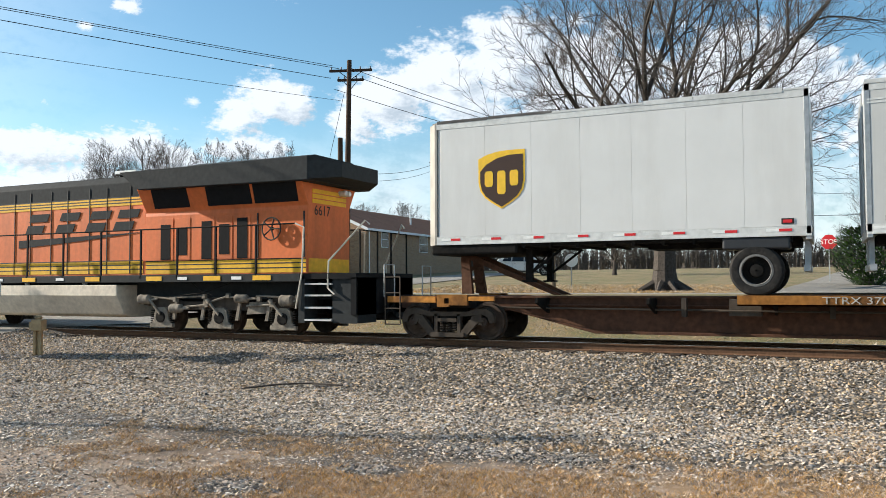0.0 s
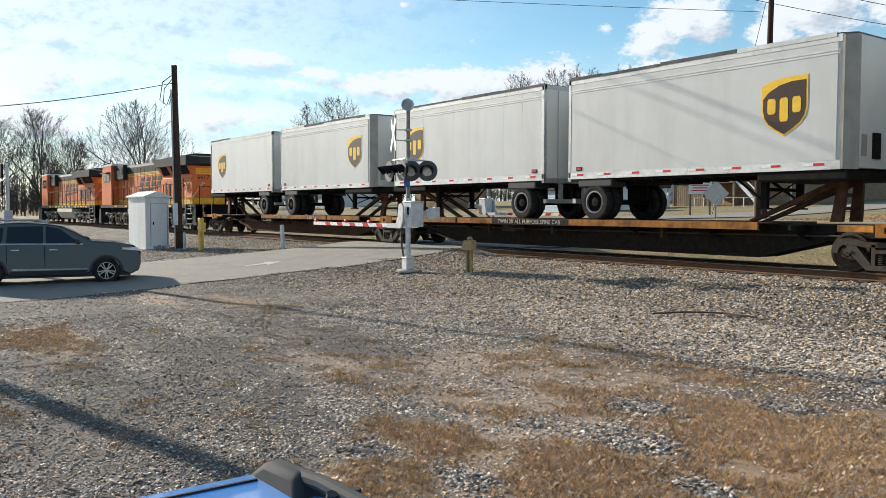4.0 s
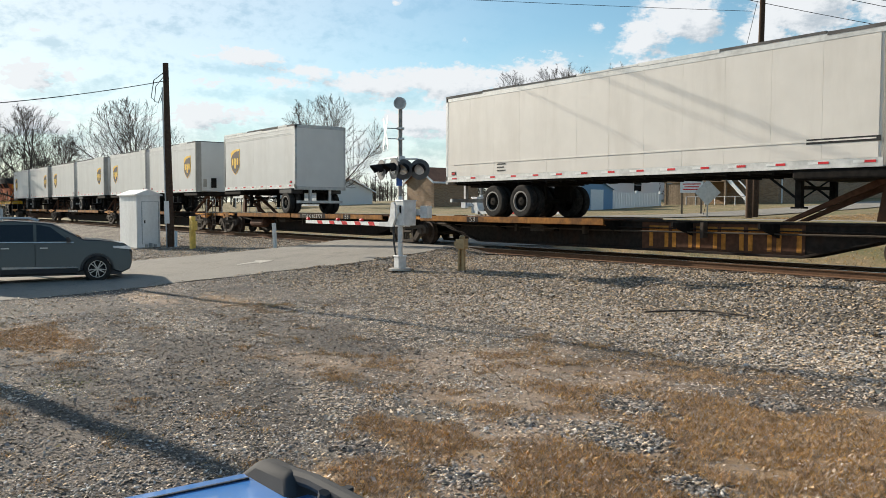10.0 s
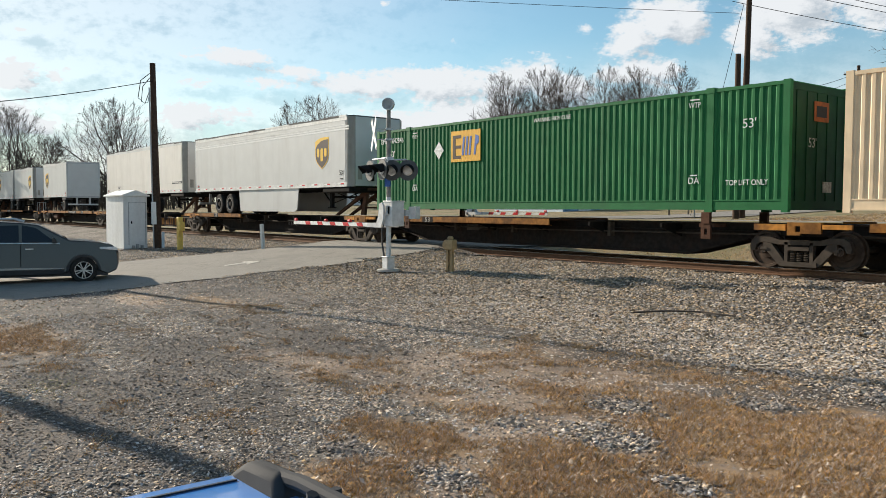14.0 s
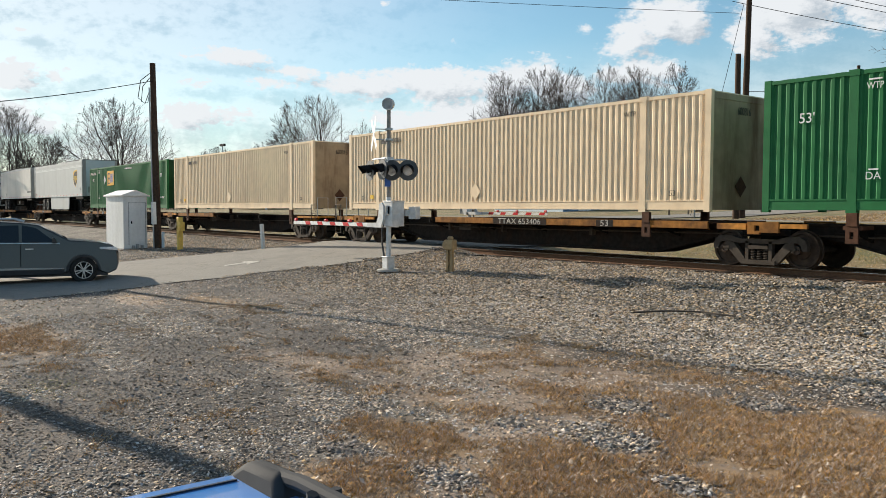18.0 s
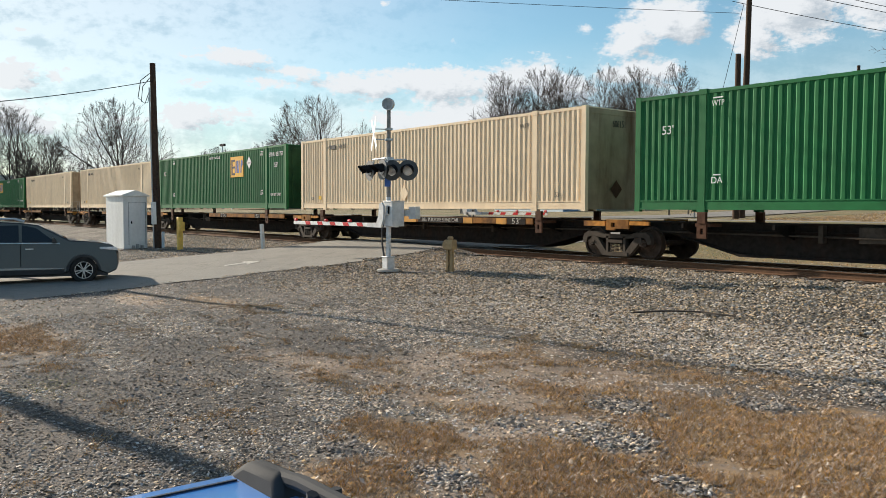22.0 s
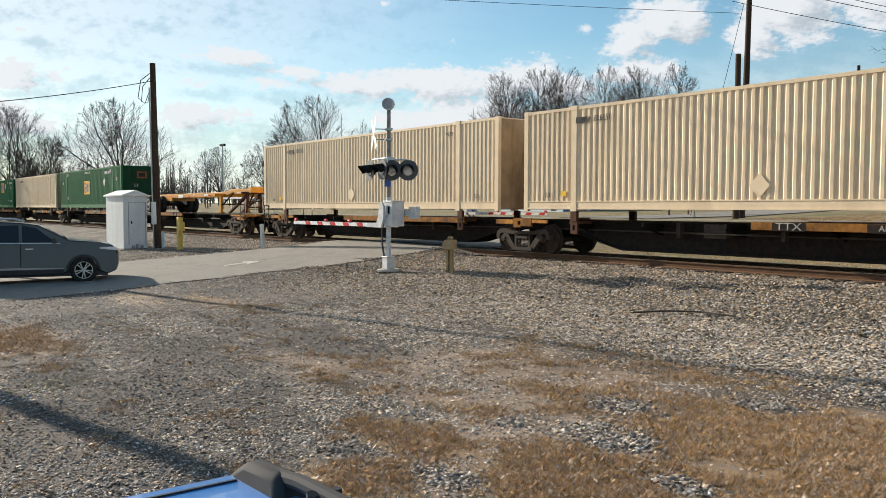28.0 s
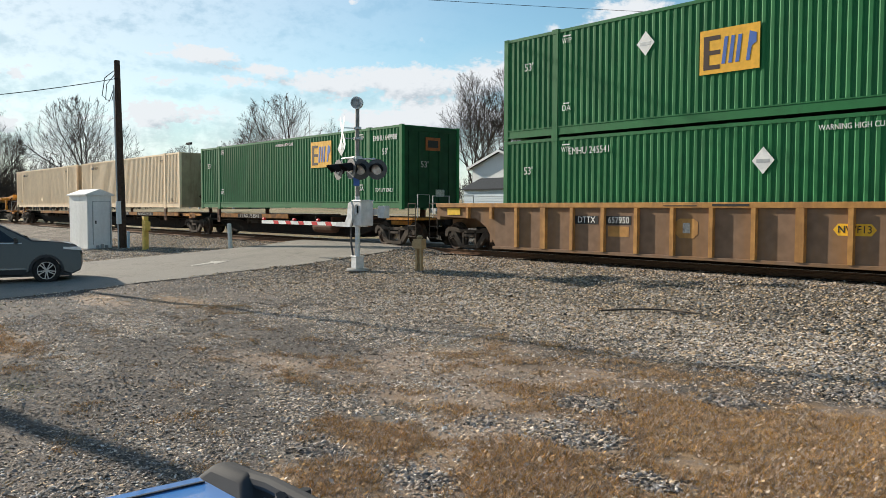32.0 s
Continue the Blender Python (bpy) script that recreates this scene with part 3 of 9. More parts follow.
# ---- track ----
for s in (-1, 1):
    y = YC_RAIL = 18.23 + s * 0.752
    g = Geo().prism([(y - 0.075, -0.17), (y + 0.075, -0.17), (y + 0.075, -0.155), (y + 0.012, -0.135), (y + 0.012, -0.045), (y + 0.036, -0.035), (y + 0.036, -0.004), (y - 0.036, -0.004), (y - 0.036, -0.035), (y - 0.012, -0.045), (y - 0.012, -0.135), (y - 0.075, -0.155)], -600, 250, "x")
    r = single("rail", g, rail_side, "rust-brown steel rail with a polished head", "rail", "rails of the track", "structure")
    part("running_surface", Geo().box(-600, 250, y - 0.034, y + 0.034, -0.005, 0.0), rail_head, r)
tie = Geo().box(-0.11, 0.11, -1.3, 1.3, -0.34, -0.165).mesh("tie", tie_wood)
track_bed = thing("track_ties", "row of dark wooden cross ties in ballast", "track", kind="structure")
for k in range(150):
    x = -70 + k * 0.55
    if not -29.5 < x < -21:
        part("tie", tie, tie_wood, track_bed, at=pose(x, 18.23, random.uniform(-0.012, 0.012), 0, 0, random.uniform(-1, 1)))

# ---- the train: every piece sits at u metres behind the loco's mark, and X = u - run(t) ----
YC = 18.23  # middle of the track
SPEED = [(0, 8.95), (5, 9.1), (10, 9.3), (15, 9.55), (20, 9.75), (25, 9.85), (32, 9.85)]
MOVERS, ROLLERS = [], []


def run(t):
    """Metres that the train has gone by t seconds."""
    done = 0.0
    for (t0, v0), (t1, v1) in zip(SPEED, SPEED[1:]):
        if t <= t0:
            break
        d = min(t, t1) - t0
        done += d * (v0 + (v0 + (v1 - v0) * d / (t1 - t0))) / 2
    return done


def rolling(ob, u, z=0.0):
    MOVERS.append((ob, u, z))
    ob.matrix_basis = pose(u, YC, z)
    return ob


WHEELSET = None


def wheelset(parent, x, r=0.42):
    """Two flanged wheels on an axle, turning as the train rolls."""
    global WHEELSET
    if WHEELSET is None:
        g = Geo()
        for side in (-1, 1):
            y = side * 0.75
            g.lathe([(0.10, -0.09), (0.20, -0.075), (0.21, -0.04), (0.345, -0.03), (0.36, -0.068), (0.415, -0.068), (0.42, 0.05), (0.45, 0.055), (0.45, 0.08), (0.34, 0.075), (0.14, 0.03), (0.1, 0.09)][::1] if side < 0 else [(0.1, -0.09), (0.14, -0.03), (0.34, -0.075), (0.45, -0.08), (0.45, -0.055), (0.42, -0.05), (0.415, 0.068), (0.36, 0.068), (0.345, 0.03), (0.21, 0.04), (0.2, 0.075), (0.10, 0.09)], (0, y, 0), "y", 28)
        g.tube((0, -0.98, 0), (0, 0.98, 0), 0.075, n=10)
        for side in (-1, 1):
            g.lathe([(0.10, -0.06), (0.10, 0.06)], (0, side * 0.99, 0), "y", 12)
            for k in range(3):
                a = k * 2.094
                g.tube((0.055 * math.cos(a), side * 1.05, 0.055 * math.sin(a)), (0.055 * math.cos(a), side * 1.075, 0.055 * math.sin(a)), 0.018, n=6)
        WHEELSET = g.mesh("wheelset", wheel_steel)
    ob = part("wheelset", WHEELSET, wheel_steel, parent, "rusty steel wheelset")
    ob.matrix_basis = pose(x, 0, r)
    for p in ob.data.polygons:
        p.use_smooth = False
    ROLLERS.append((ob, x, r))
    return ob


TRUCK = {}


def truck_meshes():
    if TRUCK:
        return TRUCK
    for side in (-1, 1):
        g = Geo()
        y0, y1 = side * 1.0 - 0.07, side * 1.0 + 0.07
        top = [(0.45, 0.645), (0.68, 0.71), (0.98, 0.71), (1.12, 0.63), (1.16, 0.5), (1.14, 0.4), (1.04, 0.4), (1.0, 0.53), (0.93, 0.575), (0.75, 0.59), (0.5, 0.545)]
        g.prism([(-x, z) for x, z in top[:-1]][::-1] + top + [(-0.5, 0.545)], y0, y1)
        for m in (-1, 1):
            g.prism([(m * 0.84, 0.60), (m * 0.64, 0.56), (m * 0.34, 0.2), (m * 0.34, 0.07), (m * 0.46, 0.09), (m * 0.78, 0.42), (m * 0.78, 0.36), (m * 0.86, 0.36)], y0, y1)
            g.box(min(m * 0.25, m * 0.33), max(m * 0.25, m * 0.33), y0, y1, 0.17, 0.6)
            g.box(min(m * 0.9, m * 0.74), max(m * 0.9, m * 0.74), y0 - 0.02, y1 + 0.02, 0.42, 0.47)
        g.box(-0.42, 0.42, y0 - 0.03, y1 + 0.03, 0.07, 0.17)
        g.box(-0.24, 0.24, y0 - 0.02, y1 + 0.05, 0.42, 0.5)
        TRUCK["sideframe", side] = g.mesh("sideframe", truck_steel)
        s = Geo()
        for k in (-0.16, 0.0, 0.16):
            for j in range(6):
                s.lathe([(0.055, 0), (0.075, 0.012), (0.055, 0.024)], (k, side * 1.0, 0.19 + j * 0.038), "z", 8)
        TRUCK["springs", side] = s.mesh("springs", truck_steel)
    b = Geo()
    b.box(-0.2, 0.2, -1.04, 1.04, 0.42, 0.56).box(-0.28, 0.28, -0.5, 0.5, 0.56, 0.72).box(-0.7, 0.7, -0.06, 0.06, 0.3, 0.4)
    TRUCK["bolster"] = b.mesh("bolster", dark_metal)
    return TRUCK


def truck(parent, x):
    """A two-axle freight truck under a car."""
    t = truck_meshes()
    b = part("truck", t["bolster"], dark_metal, parent, "two-axle cast steel truck", pose(x, 0, 0))
    for side in (-1, 1):
        part("sideframe", t["sideframe", side], truck_steel, b)
        part("springs", t["springs", side], truck_steel, b)
    for m in (-0.89, 0.89):
        wheelset(b, m)
    return b


def coupler(parent, x, way):
    g = Geo()
    g.box(min(x, x + way * 0.55), max(x, x + way * 0.55), -0.09, 0.09, 0.78, 0.98)
    g.box(min(x + way * 0.5, x + way * 0.8), max(x + way * 0.5, x + way * 0.8), -0.16, 0.16, 0.72, 1.02)
    g.path([(x + way * 0.2, -0.35, 0.85), (x + way * 0.5, -0.3, 0.45), (x + way * 0.8, -0.25, 0.42)], 0.025)
    return part("coupler", g, dark_metal, parent, "coupler with hanging air hose")


def hitch(parent, x, way):
    """A raised trailer hitch: an A-frame with a long brace, way is the side that the brace runs to."""
    g = Geo()
    for y in (-0.42, 0.42):
        g.hexa([(x - 0.13, y - 0.06, 1.05), (x + 0.13, y - 0.06, 1.05), (x + 0.13, y + 0.06, 1.05), (x - 0.13, y + 0.06, 1.05), (x - 0.10 - way * 0.1, y * 0.8 - 0.05, 2.05), (x + 0.10 - way * 0.1, y * 0.8 - 0.05, 2.05), (x + 0.10 - way * 0.1, y * 0.8 + 0.05, 2.05), (x - 0.10 - way * 0.1, y * 0.8 + 0.05, 2.05)])
        p = [(x + way * 2.1, 1.02), (x + way * 2.3, 1.02), (x + way * 0.05, 2.0), (x - way * 0.1, 1.9)]
        g.prism(p if way > 0 else p[::-1], y * 0.8 - 0.06, y * 0.8 + 0.06)
    for z in (1.35, 1.65):
        g.box(x - 0.05, x + 0.05, -0.42, 0.42, z - 0.04, z + 0.04)
    g.box(x - 0.45, x + 0.35, -0.45, 0.45, 2.03, 2.13)
    return part("trailer_hitch", g, rust_brown, parent, "raised steel trailer hitch with diagonal brace")


def ladder(parent, x, y, z0=0.35, z1=1.45):
    g = Geo()
    for k in (-0.2, 0.2):
        g.tube((x + k, y, z0), (x + k, y, z1), 0.016, n=6)
    n = 4
    for i in range(n):
        z = z0 + (z1 - z0) * i / (n - 1)
        g.tube((x - 0.2, y, z), (x + 0.2, y, z), 0.016, n=6)
    return part("ladder", g, truck_steel, parent, "thin steel rung ladder")


BEARER = Geo().prism([(-1.2, 0.86), (-1.2, 0.97), (1.2, 0.97), (1.2, 0.86), (0.36, 0.62), (-0.36, 0.62)], -0.03, 0.03, "x").mesh("cross_bearer", dark_metal)


def spine_unit(u0, u1, first=False, last=False, decks=(), hitches=(), words=(), stands=(), dark=True, new_truck=True, tank=None):
    """One platform of an articulated spine car between truck centres u0 and u1; decks are (from, to) in u."""
    t = thing("spine_car", "rusty brown low spine car on the rails", "railcar", "spine cars of the train")
    rolling(t, u0)
    n = u1 - u0
    a, b = (-1.55 if first else -0.55), (n + 1.55 if last else n + 0.55)
    g = Geo()
    prof = [(a, 0.98), (a, 0.70), (1.3, 0.66), (3.3, 0.20), (n - 3.3, 0.20), (n - 1.3, 0.66), (b, 0.70), (b, 0.98)]
    g.prism(prof, -0.36, 0.36)
    g.prism([(1.6, 0.60), (3.3, 0.18), (n - 3.3, 0.18), (n - 1.6, 0.60), (n - 1.6, 0.63), (n - 3.3, 0.24), (3.3, 0.24), (1.6, 0.63)], -0.46, 0.46)
    g.box(a, b, -0.44, 0.44, 0.95, 1.0)
    part("centre_sill", g, rust_brown if not dark else frame_steel, t, "deep fish-belly centre beam", bevel=0.008)
    for side in (-1, 1):
        y0, y1 = sorted((side * 0.36, side * 0.5))
        part("sill_flange", Geo().box(1.4, n - 1.4, y0, y1, 0.78, 0.81), rust_brown if not dark else frame_steel, t)
        part("brake_pipe", Geo().path([(-0.3, side * 0.62, 0.82), (1.2, side * 0.6, 0.74), (n * 0.5, side * 0.6, 0.7), (n - 1.2, side * 0.6, 0.74), (n + 0.3, side * 0.62, 0.82)], 0.024, 6), truck_steel, t, "thin brake pipe under the deck")
        for f in (0.3, 0.46, 0.68):
            part("pipe_bracket", Geo().box(n * f - 0.05, n * f + 0.05, min(side * 0.5, side * 0.68), max(side * 0.5, side * 0.68), 0.58, 0.97), truck_steel, t)
    g = Geo().box(n * 0.37 - 0.3, n * 0.37 + 0.3, -0.95, -0.55, 0.62, 0.95).tube((n * 0.37 - 0.5, -0.98, 0.72), (n * 0.37 + 0.75, -0.98, 0.72), 0.018, n=6)
    part("brake_valve", g, truck_steel, t, "brake valve with a pull rod")
    x = 2.2
    while x < n - 2.0:
        part("cross_bearer", BEARER, frame_steel, t, "", pose(x, 0, 0))
        x += 2.4
    for d0, d1 in decks:
        d0, d1 = d0 - u0, d1 - u0
        g = Geo()
        g.box(d0, d1, -1.27, 1.27, 0.985, 1.02)
        part("deck_plate", g, rust_brown, t, "worn steel deck plate")
        for side in (-1, 1):
            g = Geo()
            y = side * 1.28
            g.box(d0, d1, min(y, y - side * 0.05), max(y, y - side * 0.05), 0.83, 1.035)
            g.box(d0, d1, min(y, y - side * 0.12), max(y, y - side * 0.12), 0.83, 0.86)
            part("side_sill", g, sill_paint, t, "dark brown side sill with remains of orange paint")
    if tank:
        g = Geo()
        x = tank - u0
        g.lathe([(0.05, -0.75), (0.2, -0.7), (0.22, -0.6), (0.22, 0.6), (0.2, 0.7), (0.05, 0.75)], (x, -0.95, 0.55), "x", 14)
        g.box(x - 0.5, x - 0.42, -1.0, -0.4, 0.5, 0.95).box(x + 0.42, x + 0.5, -1.0, -0.4, 0.5, 0.95)
        part("air_tank", g, rust_brown, t, "rusty brake air reservoir")
    for h, way in hitches:
        hitch(t, h - u0, way)
    for h in stands:
        x = h - u0
        for side in (-1, 1):
            g = Geo().box(x - 0.11, x + 0.11, side * 1.26 - 0.05, side * 1.26 + 0.05, 0.98, 1.25)
            for x0, x1, z0, z1 in ((-0.13, -0.04, 0.62, 1.0), (0.04, 0.13, 0.62, 1.0), (-0.04, 0.04, 0.62, 0.72), (-0.04, 0.04, 0.86, 1.0)):
                g.box(x + x0, x + x1, side * 1.26 - 0.03, side * 1.26 + 0.03, z0, z1)
            g.box(x - 0.2, x + 0.2, side * 1.0 - 0.25, side * 1.0 + 0.25, 0.9, 0.98)
            part("container_pedestal", g, rust_brown, t, "container pedestal bracket with a slot")
    for txt, h, size in words:
        wide = 0.1 + len(txt) * size * (0.56 if len(txt) < 14 else 0.41)
        if dark:
            part("lettering_panel", Geo().box(h - u0 - wide, h - u0 + wide, -1.2845, -1.279, 0.845, 1.03), frame_steel, t, "blackened panel behind the lettering")
        lettering(txt, size, worn_white, t, pose(h - u0, -1.2875, 0.935), squeeze=1.35 if len(txt) < 14 else 1.0)
    g = Geo()
    g.box(-0.6, 0.6, -0.75, 0.75, 0.72, 0.86).box(-0.35, 0.35, -1.2, 1.2, 0.86, 0.98)
    part("end_platform", g, frame_steel, t)
    for side in (-1, 1):
        y0, y1 = sorted((side * 1.22, side * 1.275))
        for x0, x1, z0 in ((-1.45 if first else -0.95, -0.2, 0.86), (0.62, 1.25, 0.9)):
            part("end_side_plate", Geo().box(x0, x1, y0, y1, z0, 1.0), orange_deck, t, "worn orange side plate")
        g = Geo()
        for x0, x1, z0, z1 in ((-0.16, 0.02, 0.76, 1.04), (0.14, 0.6, 0.8, 1.04), (0.02, 0.14, 0.76, 0.84), (0.02, 0.14, 0.96, 1.04)):
            g.box(x0, x1, y0 - 0.006, y1 + 0.006, z0, z1)
        part("lashing_bracket", g, sill_paint, t, "bracket plate with a hole")
    if first or new_truck:
        truck(t, 0.0)
    if last:
        truck(t, n)
        g = Geo()
        g.box(n - 0.6, n + 0.6, -0.75, 0.75, 0.72, 0.86).box(n - 0.2, n + 1.5, -1.25, 1.25, 0.9, 0.98)
        part("end_platform", g, orange_deck, t)
    for way, on in ((-1, first), (1, last)):
        if on:
            x = -1.55 if way < 0 else n + 1.55
            coupler(t, x, way)
            ladder(t, x - way * 0.25, -1.3)
            for s in (-1, 1):
                part("hand_rail", Geo().path([(x, s * 1.25, 0.98), (x, s * 1.25, 1.75), (x, s * 0.75, 1.75), (x, s * 0.75, 0.98)], 0.016), grey_metal, t)
    return t


def tyre_pair(parent, x, z=1.52, r=0.5, bright=False):
    """A dual road wheel on each side, with an axle."""
    g = Geo()
    g.tube((x, -0.9, z), (x, 0.9, z), 0.07, n=10)
    ax = part("axle", g, dark_metal, parent)
    for side in (-1, 1):
        for k in (0, 1):
            y = side * (1.15 - 0.33 * k)
            g = Geo()
            prof = [(0.29, -0.12), (0.36, -0.14), (0.46, -0.13), (r, -0.08), (r, 0.08), (0.46, 0.13), (0.36, 0.14), (0.29, 0.12)]
            g.lathe(prof + prof[:1], (x, y, z), "y", 28, False)
            part("tyre", g, rubber, ax, smooth=True)
        g = Geo()
        s = side
        g.lathe([(0.31, 0.135 * s), (0.285, 0.135 * s), (0.27, 0.03 * s), (0.14, 0.0), (0.12, 0.11 * s), (0.02, 0.12 * s)], (x, side * 1.15, z), "y", 24, False)
        for k in range(10):
            a = k * 0.6283
            g.tube((x + 0.19 * math.cos(a), side * 1.15, z + 0.19 * math.sin(a)), (x + 0.19 * math.cos(a), side * 1.19, z + 0.19 * math.sin(a)), 0.016, n=5)
        part("hub", g, dark_metal, ax, smooth=True)
        ring = Geo().lathe([(0.315, 0.136 * s), (0.275, 0.14 * s), (0.262, 0.09 * s), (0.29, 0.05 * s), (0.315, 0.136 * s)], (x, side * 1.15, z), "y", 28, False)
        part("rim", ring, rim_metal if bright else rim_dull, ax, "bare metal wheel rim", smooth=True)
        if bright:
            part("wheel_disc", Geo().lathe([(0.27, 0.03 * s), (0.2, 0.045 * s), (0.13, 0.06 * s), (0.11, 0.13 * s), (0.02, 0.14 * s)], (x, side * 1.15, z), "y", 24, False), rim_metal, ax, "pale steel wheel disc", smooth=True)


def shield(parent, x, z, y, h=1.28):
    """The brown and gold shield on a side that faces -y."""
    w = h * 0.86
    def outline(k):
        top = [(-0.5, 0.36), (-0.32, 0.43), (-0.1, 0.475), (0.14, 0.49), (0.5, 0.49)]
        low = [(0.5, -0.05), (0.46, -0.2), (0.36, -0.32), (0.2, -0.42), (0.0, -0.52), (-0.2, -0.42), (-0.36, -0.32), (-0.46, -0.2), (-0.5, -0.05)]
        return [(x + a * w * k, z + b * h * k) for a, b in top + low]
    base = part("shield_border", Geo().prism(outline(1.0), y - 0.004, y + 0.004), gold_logo, parent, "gold shield-shaped emblem")
    body = [(-0.5, -0.05), (-0.5, 0.16), (-0.36, 0.29), (-0.1, 0.40), (0.18, 0.45), (0.5, 0.455), (0.5, -0.05), (0.46, -0.2), (0.36, -0.32), (0.2, -0.42), (0.0, -0.52), (-0.2, -0.42), (-0.36, -0.32), (-0.46, -0.2)]
    part("shield_field", Geo().prism([(x + a * w * 0.92, z + b * h * 0.92 - 0.01) for a, b in body], y - 0.008, y), brown_logo, base, "dark brown emblem field")
    for bx, z0, z1 in ((-0.27, -0.13, 0.14), (0.0, -0.27, 0.14), (0.27, -0.13, 0.14)):
        bar = [(bx - 0.09, z1 - 0.04), (bx - 0.06, z1), (bx + 0.06, z1), (bx + 0.09, z1 - 0.04), (bx + 0.09, z0 + 0.04), (bx + 0.06, z0), (bx - 0.06, z0), (bx - 0.09, z0 + 0.04)]
        part("shield_bar", Geo().prism([(x + a * w, z + b * h) for a, b in bar], y - 0.012, y - 0.007), gold_logo, base, "gold bar")
    return base


def trailer(u0, u1, name="semi_trailer", kind="pup", rear="right", emblem=None, top=4.98, bottom=2.2, group="white trailers on the train", seams=7, number="", label="", panel=None, stripe=True, doors="swing", skirt=False):
    """A box trailer riding on a spine car. rear: the end with doors and wheels."""
    n = u1 - u0
    panel = panel or white_side
    t = thing(name, label or "dirty white box trailer riding on a spine car", "trailer", group)
    rolling(t, u0)
    W = 1.29
    cut, inset = 0.26, 0.2
    nose_left = rear == "right"
    lo_, hi_ = (cut, n) if nose_left else (0.0, n - cut)
    w_ = W - 0.012
    box_ = [(0.05 + cut, -w_), (n - 0.05, -w_), (n - 0.05, w_), (0.05 + cut, w_), (0.05, w_ - inset), (0.05, inset - w_)]
    if not nose_left:
        box_ = [(n - a, b) for a, b in box_][::-1]
    part("body", Geo().prism(box_, bottom, top - 0.02, "z"), panel, t)
    rnd = random.Random(int(u0 * 7) + 500)
    x = lo_
    while x < hi_ - 0.2:
        step = min(rnd.uniform(0.5, 2.6), hi_ - x)
        part("roof_edge_strip", Geo().box(x + 0.01, x + step - 0.01, -W - 0.014, -W + 0.05, top - rnd.uniform(0.005, 0.05), top + rnd.uniform(0.02, 0.055)), roof_grey if rnd.random() < 0.65 else white_rail, t, "ragged strip along the roof edge")
        x += step
    # side sheets with narrow joints between them
    for side in (-1, 1):
        y = side * W
        for k in range(seams):
            x0, x1 = lo_ + 0.1 + (hi_ - lo_ - 0.2) * k / seams, lo_ + 0.1 + (hi_ - lo_ - 0.2) * (k + 1) / seams
            gg = Geo().box(x0 + 0.002, x1 - 0.002, min(y, y - side * 0.014), max(y, y - side * 0.014), bottom + 0.16, top - 0.16)
            part("side_sheet", gg, panel, t)
    for side in (-1, 1):
        y = side * (W + 0.006)
        y0, y1 = sorted((y, y - side * 0.05))
        part("bottom_rail", Geo().box(lo_, hi_, y0, y1, bottom - 0.03, bottom + 0.155).box(lo_, hi_, min(y, y + side * 0.01), max(y, y + side * 0.01), bottom - 0.03, bottom + 0.01), white_rail, t, "metal bottom rail")
        part("top_rail", Geo().box(lo_, hi_, y0, y1, top - 0.155, top), white_rail, t, "metal top rail")
    part("roof", Geo().prism(box_, top - 0.02, top + 0.03, "z"), roof_grey, t, "grimy grey roof sheet")
    if stripe:
        part("belt_moulding", Geo().box(lo_ + 0.05, hi_ - 0.05, -W - 0.008, -W, top - 0.4, top - 0.375), white_rail, t)
        part("belt_moulding", Geo().box(lo_ + 0.05, hi_ - 0.05, -W - 0.008, -W, top - 0.34, top - 0.31), white_rail, t)
    fx, rx = (n, 0) if rear == "left" else (0, n)
    s = 1 if rear == "right" else -1
    # rear frame and doors
    g = Geo()
    for y in (-W, W - 0.1):
        g.box(rx - 0.1 if s > 0 else rx, rx if s > 0 else rx + 0.1, y - 0.006, y + 0.106, bottom - 0.06, top + 0.01)
    g.box(min(rx, rx - s * 0.1), max(rx, rx - s * 0.1), -W, W, top - 0.12, top + 0.01)
    g.box(min(rx, rx - s * 0.1), max(rx, rx - s * 0.1), -W, W, bottom - 0.1, bottom + 0.05)
    part("rear_frame", g, grey_metal, t, "metal door frame", bevel=0.01)
    if doors == "roll":
        part("roll_door", Geo().box(min(rx + s * 0.002, rx - s * 0.05), max(rx + s * 0.002, rx - s * 0.05), -W + 0.1, W - 0.1, bottom + 0.05, top - 0.12), grey_side, t, "closed grey roll-up door")
        for k in range(7):
            z = bottom + 0.4 + k * 0.33
            part("door_joint", Geo().box(min(rx + s * 0.006, rx - s * 0.01), max(rx + s * 0.006, rx - s * 0.01), -W + 0.12, W - 0.12, z, z + 0.012), grey_side, t)
    else:
        for y0 in (-W + 0.1, 0.01):
            d = part("rear_door", Geo().box(min(rx + s * 0.004, rx - s * 0.05), max(rx + s * 0.004, rx - s * 0.05), y0, y0 + W - 0.11, bottom + 0.05, top - 0.12), panel, t, "closed rear door")
            for y in (y0 + 0.45, y0 + 0.95):
                part("lock_rod", Geo().tube((rx + s * 0.02, y, bottom + 0.05), (rx + s * 0.02, y, top - 0.12), 0.014, n=6), grey_metal, d)
    # plain front plate with a small socket box
    part("front_plate", Geo().box(min(fx - s * 0.004, fx + s * 0.05), max(fx - s * 0.004, fx + s * 0.05), -W + inset + 0.02, W - inset - 0.02, bottom, top - 0.03), panel, t, "smooth front wall")
    part("hose_socket", Geo().box(min(fx - s * 0.05, fx), max(fx - s * 0.05, fx), -0.5, -0.2, bottom + 0.2, bottom + 0.75), dark_metal, t)
